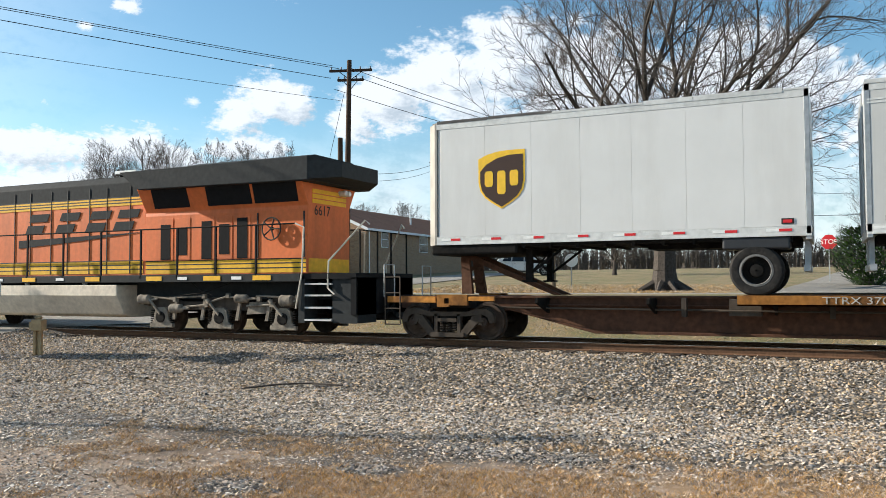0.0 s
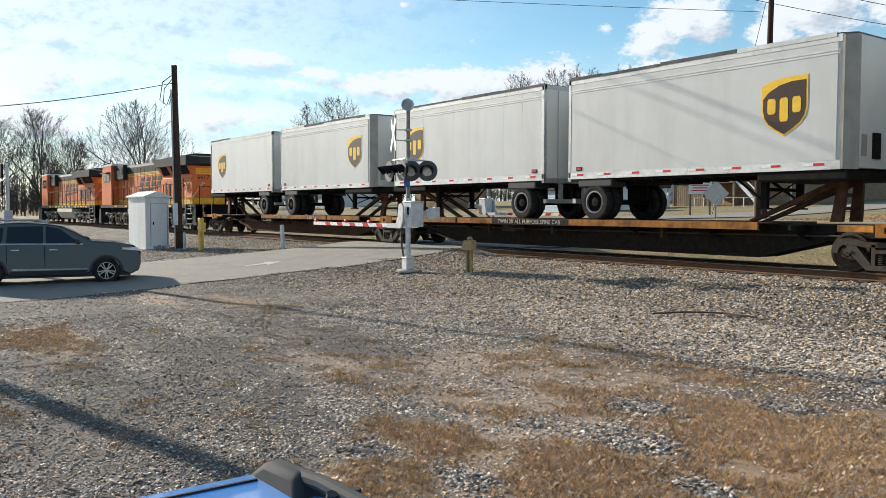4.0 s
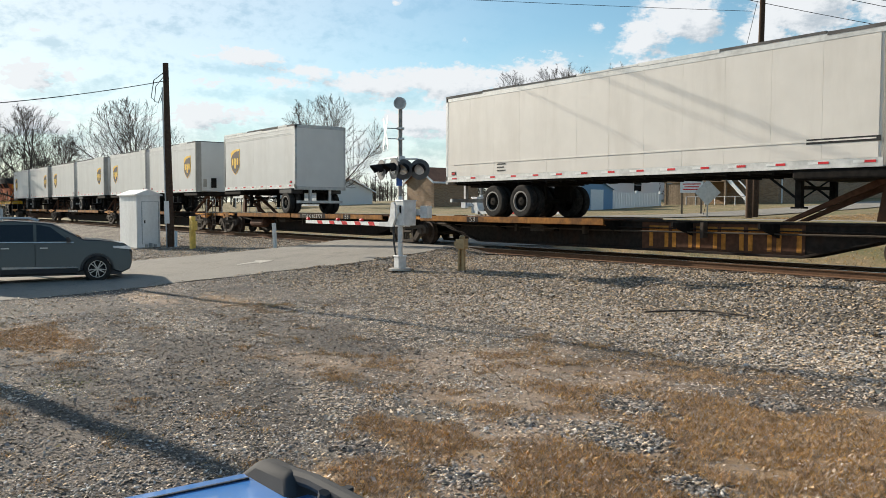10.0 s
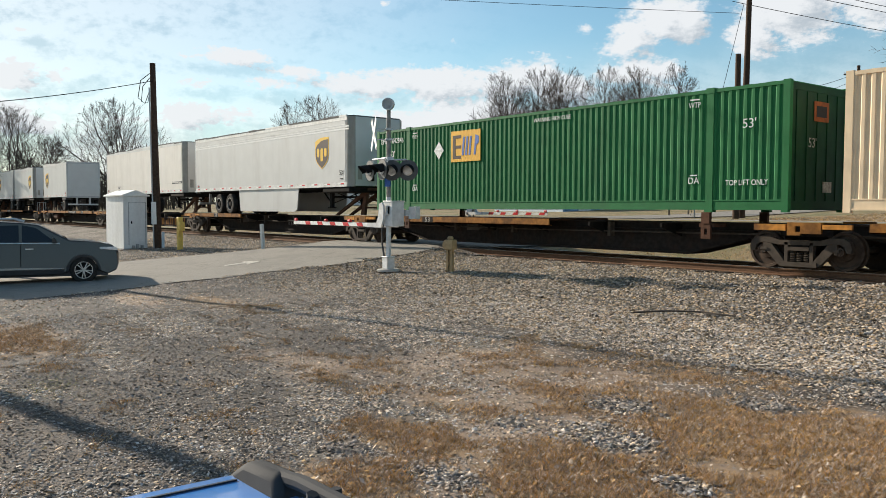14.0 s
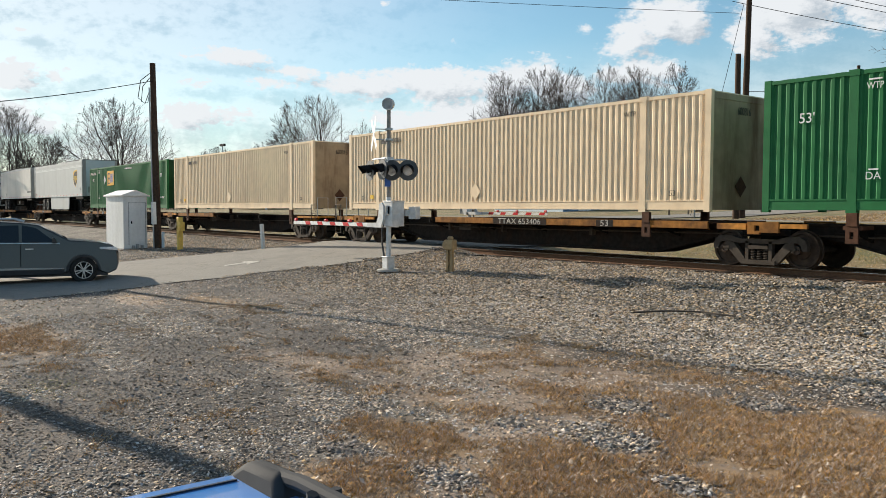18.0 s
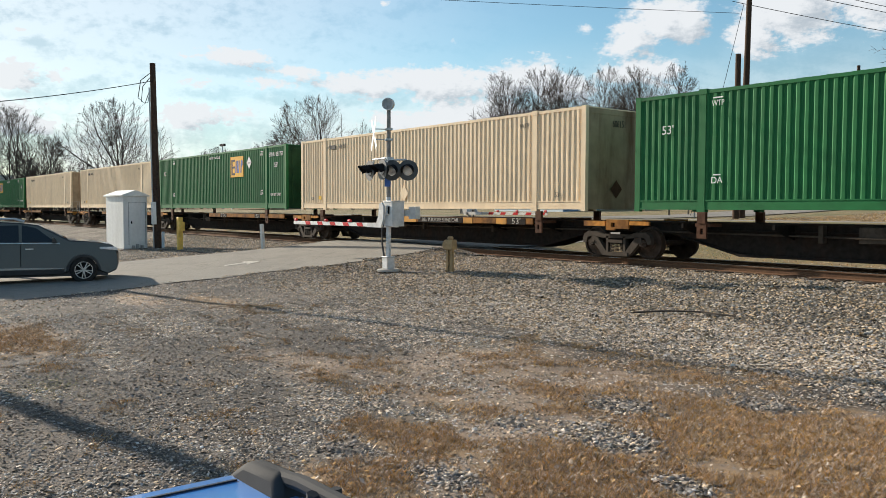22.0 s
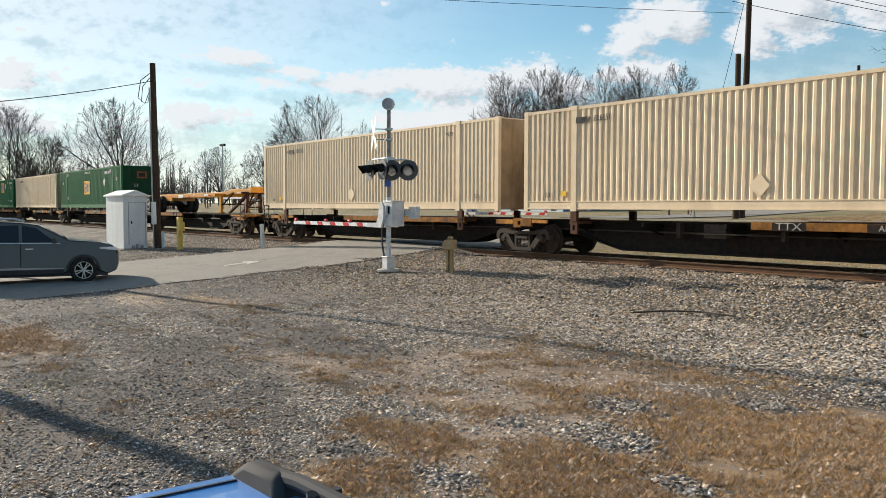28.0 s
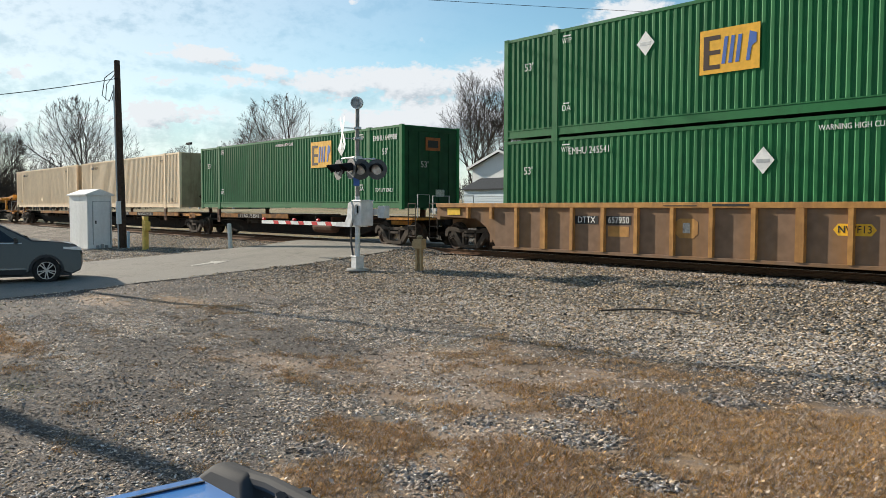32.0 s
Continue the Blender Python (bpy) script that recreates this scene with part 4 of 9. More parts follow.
    for y in (-1, 1):
        q = [(fx + s * cut, y * (W + 0.004)), (fx + s * (cut - 0.05), y * (W + 0.004)), (fx - s * 0.006, y * (W - inset + 0.004)), (fx - s * 0.006, y * (W - inset - 0.04)), (fx + s * cut, y * (W - 0.06))]
        part("front_corner", Geo().prism(q, bottom - 0.03, top - 0.021, "z"), corner_grime, t, "grimy cut nose corner")
    part("vent_slot", Geo().box(min(fx - s * 0.02, fx), max(fx - s * 0.02, fx), -0.95, -0.75, bottom + 0.25, bottom + 0.7), corner_grime, t)
    # red and white marks along the bottom rail
    m = lo_ + 0.35
    while m < hi_ - 0.2:
        part("red_reflector", Geo().box(m, m + 0.23, -W - 0.012, -W - 0.004, bottom + 0.06, bottom + 0.112), red_mark, t)
        part("white_reflector", Geo().box(m - 0.23, m, -W - 0.012, -W - 0.004, bottom + 0.06, bottom + 0.112), white_mark, t)
        m += n / 8.2 if kind == "pup" else n / 15
    # running gear
    g = Geo()
    a0, a1 = (rx - s * 3.2, rx - s * 0.2) if kind == "pup" else (rx - s * 4.6, rx - s * 0.4)
    g.box(min(a0, a1), max(a0, a1), -0.55, 0.55, bottom - 0.2, bottom - 0.02)
    g.box(0.4, n - 0.4, -1.2, 1.2, bottom - 0.09, bottom - 0.02)
    for k in range(int(n / 0.6)):
        g.box(0.5 + k * 0.6, 0.56 + k * 0.6, -1.22, 1.22, bottom - 0.14, bottom - 0.02)
    part("floor_frame", g, dark_metal, t)
    axles = [rx - s * 1.0] if kind == "pup" else [rx - s * 2.4, rx - s * 3.7]
    if kind == "long53":
        axles = [rx - s * 3.1, rx - s * 4.45]
    for x in axles:
        tyre_pair(t, x)
        for y in (-0.6, 0.5):
            part("suspension", Geo().box(x - 0.35, x + 0.35, y, y + 0.1, 1.55, bottom - 0.1), dark_metal, t)
    x = axles[-1]
    if kind == "pup":
        for y in (-1.28, 0.7):
            part("mud_guard", Geo().box(x - 0.62, x + 0.62, y, y + 0.58, bottom - 0.27, bottom - 0.03), black_plastic, t, bevel=0.04)
    # under-ride bar
    g = Geo()
    for y in (-0.5, 0.5):
        g.box(min(rx - s * 0.15, rx - s * 0.05), max(rx - s * 0.15, rx - s * 0.05), y - 0.06, y + 0.06, 1.55, bottom - 0.05)
    g.box(min(rx - s * 0.16, rx - s * 0.04), max(rx - s * 0.16, rx - s * 0.04), -1.15, 1.15, 1.5, 1.62)
    part("bumper_bar", g, grey_metal, t, "rear under-ride bar")
    # landing legs
    x = fx + s * 2.3
    g = Geo()
    for y in (-0.75, 0.75):
        g.box(x - 0.07, x + 0.07, y - 0.07, y + 0.07, 1.35, bottom - 0.1)
        g.box(x - 0.14, x + 0.14, y - 0.12, y + 0.12, 1.32, 1.36)
        g.tube((x, y, 1.5), (x + s * 0.8, y, bottom - 0.12), 0.03, n=6)
    g.box(x - 0.03, x + 0.03, -0.75, 0.75, 1.75, 1.83)
    g.tube((x, -0.75, 1.5), (x, 0.75, bottom - 0.15), 0.02, n=5).tube((x, 0.75, 1.5), (x, -0.75, bottom - 0.15), 0.02, n=5)
    part("landing_gear", g, dark_metal, t, "folded landing legs with braces")
    g = Geo().box(min(fx + s * 0.1, fx + s * 2.2), max(fx + s * 0.1, fx + s * 2.2), -W + 0.02, W - 0.02, bottom - 0.26, bottom - 0.03)
    part("front_apron", g, dark_metal, t, "black apron under the nose", bevel=0.05)
    # tail marker plate
    g = Geo().box(rx - s * 0.42 - 0.11, rx - s * 0.42 + 0.11, -W - 0.01, -W, bottom + 0.2, bottom + 0.31)
    pl = part("marker_plate", g, black_mark, t)
    part("marker_lamp", Geo().box(rx - s * 0.42 - 0.08, rx - s * 0.42 + 0.08, -W - 0.018, -W - 0.008, bottom + 0.225, bottom + 0.285), red_mark, pl)
    if emblem is not None:
        shield(t, emblem, (top + bottom) / 2 + 0.02, -W - 0.004)
    if skirt:
        for z in (top - 0.53, top - 0.43):
            part("white_stripe", Geo().box(0.1, n - 0.1, -W - 0.006, -W - 0.001, z, z + 0.06), white_mark, t, "painted white stripe")
        for y in (-1.25, 1.21):
            part("side_skirt", Geo().prism([(5.5, bottom - 0.03), (11.6, bottom - 0.03), (11.45, 1.26), (11.25, 1.16), (5.65, 1.16)], y, y + 0.04), panel, t, "white aerodynamic side skirt")
    return t


def corrugated(g, x0, x1, y, z0, z1, side, pitch=0.205, deep=0.024):
    """A corrugated sheet in the xz plane, flush at y, its waves recessed."""
    n = max(1, round((x1 - x0) / pitch))
    p = (x1 - x0) / n
    xs = []
    for k in range(n):
        b = x0 + k * p
        xs += [(b, 0), (b + p * 0.34, 0), (b + p * 0.5, deep), (b + p * 0.84, deep)]
    xs.append((x1, 0))
    k0 = len(g.v)
    for x, d in xs:
        g.v += [(x, y - side * d, z0), (x, y - side * d, z1)]
    for i in range(len(xs) - 1):
        a = k0 + 2 * i
        g.f.append((a, a + 2, a + 3, a + 1) if side < 0 else (a, a + 1, a + 3, a + 2))
    return g


CONTAINERS = {}


def container(u0, z0, mat, marks, group, label, name="shipping_container", high=2.896):
    """A 53 foot high-cube container; the body is built once for each paint."""
    L, P, W = 16.154, 1.98, 1.295
    key = mat.name
    t = thing(name, label, "container", group)
    rolling(t, u0, z0)
    if key not in CONTAINERS:
        made = []
        H = high
        for side in (-1, 1):
            y = side * (W - 0.012)
            for a, b in ((0.13, P - 0.09), (P + 0.09, L - P - 0.09), (L - P + 0.09, L - 0.13)):
                g = corrugated(Geo(), a, b, y, 0.28, H - 0.09, side)
                made.append(("side_panel", g.mesh("side_panel", mat, False), "corrugated steel side panel"))
                g = Geo().box(a, b, min(y, y - side * 0.05), max(y, y - side * 0.05), 0.05, 0.285)
                g.box(a, b, min(y + side * 0.012, y), max(y + side * 0.012, y), 0.05, 0.085).box(a, b, min(y + side * 0.012, y), max(y + side * 0.012, y), 0.255, 0.285)
                made.append(("bottom_rail", g.mesh("bottom_rail", mat), ""))
            g = Geo().box(0.1, L - 0.1, min(y + side * 0.01, y - side * 0.06), max(y + side * 0.01, y - side * 0.06), H - 0.1, H - 0.02)
            made.append(("top_rail", g.mesh("top_rail", mat), ""))
            for x in (P, L - P):
                g = Geo().box(x - 0.095, x + 0.095, side * (W + 0.004) - (0.09 if side > 0 else 0), side * (W + 0.004) + (0 if side > 0 else 0.09), 0.0, H + 0.005)
                g.box(x - 0.11, x + 0.11, side * (W + 0.012) - (0.15 if side > 0 else 0), side * (W + 0.012) + (0 if side > 0 else 0.15), -0.005, 0.13)
                g.box(x - 0.11, x + 0.11, side * (W + 0.012) - (0.15 if side > 0 else 0), side * (W + 0.012) + (0 if side > 0 else 0.15), H - 0.115, H + 0.012)
                made.append(("stacking_post", g.mesh("stacking_post", mat), "stacking post with corner castings"))
            for x in (0.0, L - 0.16):
                g = Geo().box(x, x + 0.16, side * (W + 0.002) - (0.12 if side > 0 else 0), side * (W + 0.002) + (0 if side > 0 else 0.12), 0.0, H)
                made.append(("corner_post", g.mesh("corner_post", mat), ""))
        g = Geo().box(0.06, L - 0.06, -W + 0.05, W - 0.05, H - 0.06, H - 0.015)
        for k in range(28):
            x = 0.4 + k * 0.56
            g.box(x, x + 0.22, -W + 0.12, W - 0.12, H - 0.016, H + 0.004)
        made.append(("roof", g.mesh("roof", mat), "ribbed roof"))
        g = Geo().box(0.05, L - 0.05, -W + 0.08, W - 0.08, 0.06, 0.2)
        made.append(("floor", g.mesh("floor", mat), ""))
        # plain front end with shallow ribs, doors on the other
        g = Geo().box(0.03, 0.08, -W + 0.1, W - 0.1, 0.1, H - 0.06)
        made.append(("front_end", g.mesh("front_end", mat), ""))
        # rear end gets a darker paint than the sides, standing for its shade
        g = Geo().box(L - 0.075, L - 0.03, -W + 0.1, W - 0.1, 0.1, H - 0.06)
        made.append(("rear_end", g.mesh("rear_end", shaded_cream_end if mat is cream_paint else shaded_green_end), "rust-streaked steel end wall with shade in its colour" if mat is cream_paint else "grimy steel end wall with shade in its colour"))
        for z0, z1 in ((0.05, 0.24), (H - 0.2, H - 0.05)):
            made.append(("end_beam", Geo().box(L - 0.035, L - 0.012, -W + 0.1, W - 0.1, z0, z1).mesh("end_beam", shaded_cream_end if mat is cream_paint else shaded_green_end), ""))
        CONTAINERS[key] = made
    for nm, me, lb in CONTAINERS[key]:
        part(nm, me, mat, t, lb)
    marks(t)
    return t


def diamond(t, x, z, y=-1.302, r=0.24, end=False):
    if end:
        g = Geo().prism([(x - r, z), (x, z - r * 1.15), (x + r, z), (x, z + r * 1.15)], 16.148, 16.153, "x")
    else:
        g = Geo().prism([(x - r, z), (x, z - r * 1.15), (x + r, z), (x, z + r * 1.15)], y, y + 0.006)
    p = part("placard", g, white_mark, t, "white diamond placard")
    if not end:
        part("placard_bar", Geo().box(x - r * 0.6, x + r * 0.6, y - 0.003, y - 0.0005, z - 0.05, z + 0.03), grey_metal, p)


def green_marks(logo_x, logo_z, dia_x, dia_z, num, num_x, words_x):
    """Yellow panel with dark and blue shapes, placard and stencilled words on a green box."""
    def marks(t):
        z, w, h = logo_z, 0.74, 0.5
        y = -1.306
        p = part("logo_panel", Geo().box(logo_x - w, logo_x + w, y, y + 0.006, z - h, z + h), panel_gold, t, "orange-yellow logo panel")
        g = Geo().box(logo_x - 0.64, logo_x - 0.5, y - 0.004, y, z - 0.4, z + 0.36)
        for c in (-0.4, -0.07, 0.26):
            g.box(logo_x - 0.5, logo_x - 0.22, y - 0.004, y, z + c, z + c + 0.1)
        part("logo_dark_shape", g, brown_logo, p)
        for k in range(3):
            a = logo_x - 0.12 + k * 0.17
            part("logo_blue_shape", Geo().prism([(a - 0.06, z - 0.3), (a + 0.03, z - 0.3), (a + 0.1, z + 0.3), (a + 0.01, z + 0.3)], y - 0.006, y - 0.001), blue_logo, p)
        part("logo_blue_shape", Geo().prism([(logo_x + 0.42, z - 0.3), (logo_x + 0.5, z - 0.3), (logo_x + 0.55, z + 0.0), (logo_x + 0.66, z + 0.08), (logo_x + 0.66, z + 0.28), (logo_x + 0.5, z + 0.34)], y - 0.006, y - 0.001), blue_logo, p)
        diamond(t, dia_x, dia_z, r=0.26)
        for x in (1.0, 15.2):
            lettering("53'", 0.22, white_mark, t, pose(x, -1.305, 2.0))
        lettering("TOP LIFT ONLY", 0.13, white_mark, t, pose(15.15, -1.305, 0.67), squeeze=0.85)
        lettering("WARNING HIGH CUBE", 0.12, white_mark, t, pose(words_x, -1.305, 2.62), squeeze=0.85)
        lettering(num, 0.19, white_mark, t, pose(num_x, -1.305, 2.48), squeeze=0.9)
        for x in (2.4, 13.75):
            part("stencil_bar", Geo().box(x - 0.13, x + 0.13, -1.304, -1.298, 2.66, 2.69), white_mark, t)
            lettering("WTP", 0.14, white_mark, t, pose(x, -1.305, 2.54), squeeze=0.8)
            part("stencil_bar", Geo().box(x - 0.1, x + 0.1, -1.304, -1.298, 0.86, 0.89), white_mark, t)
            lettering("DA", 0.16, white_mark, t, pose(x, -1.305, 0.74))
        # rear end: faded marks on grimy paint that is darkened to stand for shade
        p = part("logo_panel", Geo().box(16.146, 16.152, -0.25, 0.4, 2.05, 2.5), faded_orange, t, "faded grimy logo panel")
        part("logo_dark_shape", Geo().box(16.152, 16.156, -0.15, 0.3, 2.15, 2.4), black_mark, p)
        lettering("53'", 0.22, worn_white, t, pose(16.15, -0.3, 1.55, 0, 0, 90))
        part("data_plate", Geo().box(16.146, 16.152, 0.2, 0.6, 0.45, 0.7), worn_white, t)
        for y in (-0.9, -0.45, 0.0, 0.45, 0.9):
            part("end_rib", Geo().box(16.122, 16.144, y - 0.09, y + 0.09, 0.26, 2.68), shaded_green_end, t)
    return marks


def cream_marks(num, num_x, dia_x):
    def marks(t):
        lettering(num, 0.17, black_mark, t, pose(num_x, -1.305, 2.5), squeeze=0.85)
        part("stencil_bar", Geo().box(num_x - 0.95, num_x - 0.55, -1.304, -1.298, 2.42, 2.58), black_mark, t)
        r = 0.26
        g = Geo().prism([(dia_x - r, 0.6), (dia_x, 0.6 - r * 1.1), (dia_x + r, 0.6), (dia_x, 0.6 + r * 1.1)], -1.304, -1.298)
        part("placard_frame", g, cream_paint, t, "empty diamond placard holder")
        for x in (1.0, 15.1):
            lettering("53", 0.14, black_mark, t, pose(x, -1.305, 0.45))
        part("data_plate", Geo().box(1.5, 1.72, -1.304, -1.298, 0.42, 0.56), gold_logo, t)
        for x in (2.4, 13.75):
            lettering("WTP", 0.13, black_mark, t, pose(x, -1.305, 2.5))
        lettering(num, 0.2, black_mark, t, pose(16.15, 0.1, 2.45, 0, 0, 90), squeeze=0.7)
        g = Geo().prism([(-0.25, 0.62), (0.0, 0.36), (0.25, 0.62), (0.0, 0.88)], 16.146, 16.15, "x")
        part("placard_frame", g, rust_brown, t, "rust-stained diamond placard holder")
    return marks

# ---- locomotives ----
def loco_truck(t, x0):
    """A three-axle truck: wheels, dark cast frames, dusty axle boxes with coil springs, brake cylinders, dampers, rods."""
    g = Geo().box(x0 - 2.8, x0 + 2.8, -0.6, 0.6, 0.55, 0.95)
    b = part("truck", g, dark_metal, t, "three-axle locomotive truck")
    for dx in (-2.02, 0.0, 2.02):
        wheelset(b, x0 + dx, 0.42)
    for side in (-1, 1):
        y0, y1 = sorted((side * 1.02, side * 1.16))
        frame_ = [(-2.75, 0.74), (-2.75, 0.93), (-2.4, 0.98), (-1.75, 0.98), (-1.4, 0.84), (-0.65, 0.84), (-0.35, 0.96), (0.35, 0.96), (0.65, 0.84), (1.4, 0.84), (1.75, 0.98), (2.4, 0.98), (2.75, 0.93), (2.75, 0.74), (1.45, 0.62), (-1.45, 0.62)]
        part("side_frame", Geo().prism([(x0 + a, z) for a, z in frame_], y0, y1), truck_steel, b, "dark cast side frame", bevel=0.015)
        for dx in (-2.02, 0.0, 2.02):
            x = x0 + dx
            ya, yb = sorted((side * 1.13, side * 1.24))
            g = Geo().prism([(x - 0.40, 0.14), (x - 0.40, 0.24), (x - 0.27, 0.34), (x - 0.22, 0.62), (x - 0.12, 0.69), (x + 0.12, 0.69), (x + 0.22, 0.62), (x + 0.27, 0.34), (x + 0.40, 0.24), (x + 0.40, 0.14)], ya, yb)
            box = part("journal_box", g, cast_dusty, b, "dusty axle box", bevel=0.015)
            g = Geo().lathe([(0.15, -0.03), (0.15, 0.03), (0.11, 0.05)], (x, side * 1.255, 0.42), "y", 16)
            for k in range(6):
                g.tube((x + 0.115 * math.cos(k * 1.047), side * 1.27, 0.42 + 0.115 * math.sin(k * 1.047)), (x + 0.115 * math.cos(k * 1.047), side * 1.30, 0.42 + 0.115 * math.sin(k * 1.047)), 0.018, n=6)
            part("bearing_cap", g, dark_metal, box)
            for m in (-0.34, 0.34):
                g = Geo()
                for j in range(7):
                    g.lathe([(0.05, 0), (0.075, 0.016), (0.05, 0.032)], (x + m, side * 1.18, 0.25 + j * 0.055), "z", 10)
                part("coil_spring", g, dark_metal, box)
            part("damper", Geo().tube((x - 0.3, side * 1.29, 0.82), (x + 0.02, side * 1.29, 0.5), 0.035, n=8).tube((x - 0.38, side * 1.29, 0.9), (x - 0.3, side * 1.29, 0.82), 0.05, n=8), cast_dusty, box)
        for dx, z, r in ((-2.55, 0.9, 0.13), (-1.42, 0.66, 0.12), (0.78, 0.93, 0.11), (2.2, 0.88, 0.14)):
            g = Geo().lathe([(0.05, -0.22), (r, -0.2), (r + 0.01, -0.16), (r, -0.12), (r, 0.12), (r * 0.7, 0.17), (0.03, 0.18), (0.03, 0.42)], (x0 + dx, side * 1.27, z), "x", 14)
            part("brake_cylinder", g, cast_dusty, b, "dusty brake cylinder", smooth=True)
        g = Geo()
        for k, (xa, za, xb, zb) in enumerate(((-2.4, 0.98, -1.5, 0.9), (-1.7, 0.94, -0.5, 0.99), (-1.2, 0.7, -0.4, 0.76), (-0.5, 0.78, 0.3, 1.0), (0.2, 0.98, 1.3, 0.92), (0.9, 0.74, 1.7, 0.78), (1.2, 1.0, 2.5, 0.96))):
            g.tube((x0 + xa, side * 1.25, za), (x0 + xb, side * 1.26, zb), 0.026, n=6)
            g.box(x0 + xb - 0.05, x0 + xb + 0.05, min(side * 1.2, side * 1.3), max(side * 1.2, side * 1.3), zb - 0.06, zb + 0.06)
        for dx in (-1.6, -0.62, 0.55, 1.5):
            g.hexa([(x0 + dx - 0.05, side * 1.2 - 0.03, 0.36), (x0 + dx + 0.05, side * 1.2 - 0.03, 0.36), (x0 + dx + 0.05, side * 1.2 + 0.03, 0.36), (x0 + dx - 0.05, side * 1.2 + 0.03, 0.36), (x0 + dx + 0.08, side * 1.2 - 0.03, 0.92), (x0 + dx + 0.16, side * 1.2 - 0.03, 0.92), (x0 + dx + 0.16, side * 1.2 + 0.03, 0.92), (x0 + dx + 0.08, side * 1.2 + 0.03, 0.92)])
        part("brake_rigging", g, cast_dusty, b, "dusty brake rods and levers")
        part("air_hose", Geo().path([(x0 - 1.3, side * 1.3, 1.0), (x0 - 0.5, side * 1.32, 1.08), (x0 + 0.1, side * 1.31, 1.24), (x0 + 0.5, side * 1.3, 1.36)], 0.014, 5).path([(x0 - 0.9, side * 1.31, 1.36), (x0 - 0.6, side * 1.32, 1.14), (x0 - 0.2, side * 1.31, 1.02)], 0.014, 5), dark_metal, b, "slack air hose")
        part("plate", Geo().prism([(x0 + 0.85, 0.52), (x0 + 0.95, 0.84), (x0 + 1.75, 0.84), (x0 + 1.6, 0.56)], min(side * 1.16, side * 1.2), max(side * 1.16, side * 1.2)), cast_dusty, b, "pale cast plate with a hole")


def locomotive(u0, label, number):
    """A six-axle hood diesel, its long hood trailing; u0 is the rear coupler, it reaches 22 m forward (towards -x)."""
    t = thing("locomotive", label, "locomotive", "orange locomotives of the train")
    rolling(t, u0)
    F = -22.0
    part("frame", Geo().box(F + 1.2, -1.85, -1.48, 1.48, 1.36, 1.56).box(F + 1.2, -0.9, -0.7, 0.7, 0.9, 1.4), loco_grey, t, "dark grey walkway frame", bevel=0.01)
    for side in (-1, 1):
        y0, y1 = sorted((side * 1.484, side * 1.492))
        for x in (-3.0, -4.6, -6.6, -8.9, -11.5, -14.0, -16.5):
            part("yellow_reflector", Geo().box(x - 0.28, x + 0.28, y0, y1, 1.40, 1.52), loco_yellow, t)
        for x in (-3.8, -5.6, -10.2, -12.8):
            part("white_reflector", Geo().box(x - 0.16, x + 0.16, y0, y1, 1.42, 1.50), white_mark, t)
    # long hood with doors
    part("hood", Geo().box(-17.6, -7.4, -0.98, 0.98, 1.56, 3.82), loco_orange, t, "orange long hood", bevel=0.02)
    part("hood_roof", Geo().prism([(-0.985, 3.80), (-0.985, 4.22), (-0.8, 4.42), (0.8, 4.42), (0.985, 4.22), (0.985, 3.80)], -17.6, -7.4, "x"), loco_grey, t, "dark grey hood roof", bevel=0.02)
    for k, x in enumerate((-8.0, -8.9, -9.6, -10.5, -11.2, -12.1, -12.8, -13.7, -14.4, -15.3, -16.0, -16.9)):
        for side in (-1, 1):
            y0, y1 = sorted((side * 0.984, side * 1.0))
            part("hood_door_edge", Geo().box(x - 0.012, x + 0.012, y0, y1, 1.62, 4.1), black_mark, t)
    for side in (-1, 1):
        y0, y1 = sorted((side * 0.984, side * 0.992))
        for z0, z1 in ((3.56, 3.80), (1.62, 1.98)):
            part("yellow_stripe", Geo().box(-17.5, -7.5, y0, y1, z0, z1), loco_yellow, t, "yellow stripe band")
            ya, yb = sorted((side * 0.99, side * 0.996))
            for z in (z0 + (z1 - z0) * 0.33, z0 + (z1 - z0) * 0.66, z1):
                part("dark_pinstripe", Geo().box(-17.5, -7.5, ya, yb, z - 0.014, z + 0.014), black_mark, t)
        ya, yb = sorted((side * 0.99, side * 0.998))
        for dx in (-11.75, -10.45, -9.2, -8.1):
            sl = 0.14
            for a, b_, z0, z1 in ((-0.42, 0.3, 2.86, 3.1), (-0.42, 0.36, 3.2, 3.44)):
                p0, p1 = (z0 - 3.15) / 0.29 * sl, (z1 - 3.15) / 0.29 * sl
                part("logo_shape", Geo().prism([(dx + a + p0, z0), (dx + b_ + p0, z0), (dx + b_ + p1, z1), (dx + a + p1, z1)], ya, yb), loco_grey, t, "dark slanted logo shape")
        ya, yb = sorted((side * 0.99, side * 0.998))
        part("logo_swoosh", Geo().prism([(-12.6, 2.42), (-12.6, 2.66), (-10.0, 2.72), (-7.5, 2.78), (-10.0, 2.58)], ya, yb), loco_grey, t, "dark swoosh")
        # blower box with intake
        y0, y1 = sorted((side * 0.98, side * 1.3))
        bx = part("blower_housing", Geo().box(-17.5, -15.2, y0, y1, 3.4, 4.45), loco_grey, t, bevel=0.03)
        ya, yb = sorted((side * 1.29, side * 1.31))
        part("intake", Geo().box(-15.75, -15.35, ya, yb, 3.75, 4.25), black_paint, bx)
        part("intake", Geo().box(-16.9, -16.2, ya, yb, 3.75, 4.25), black_paint, bx)
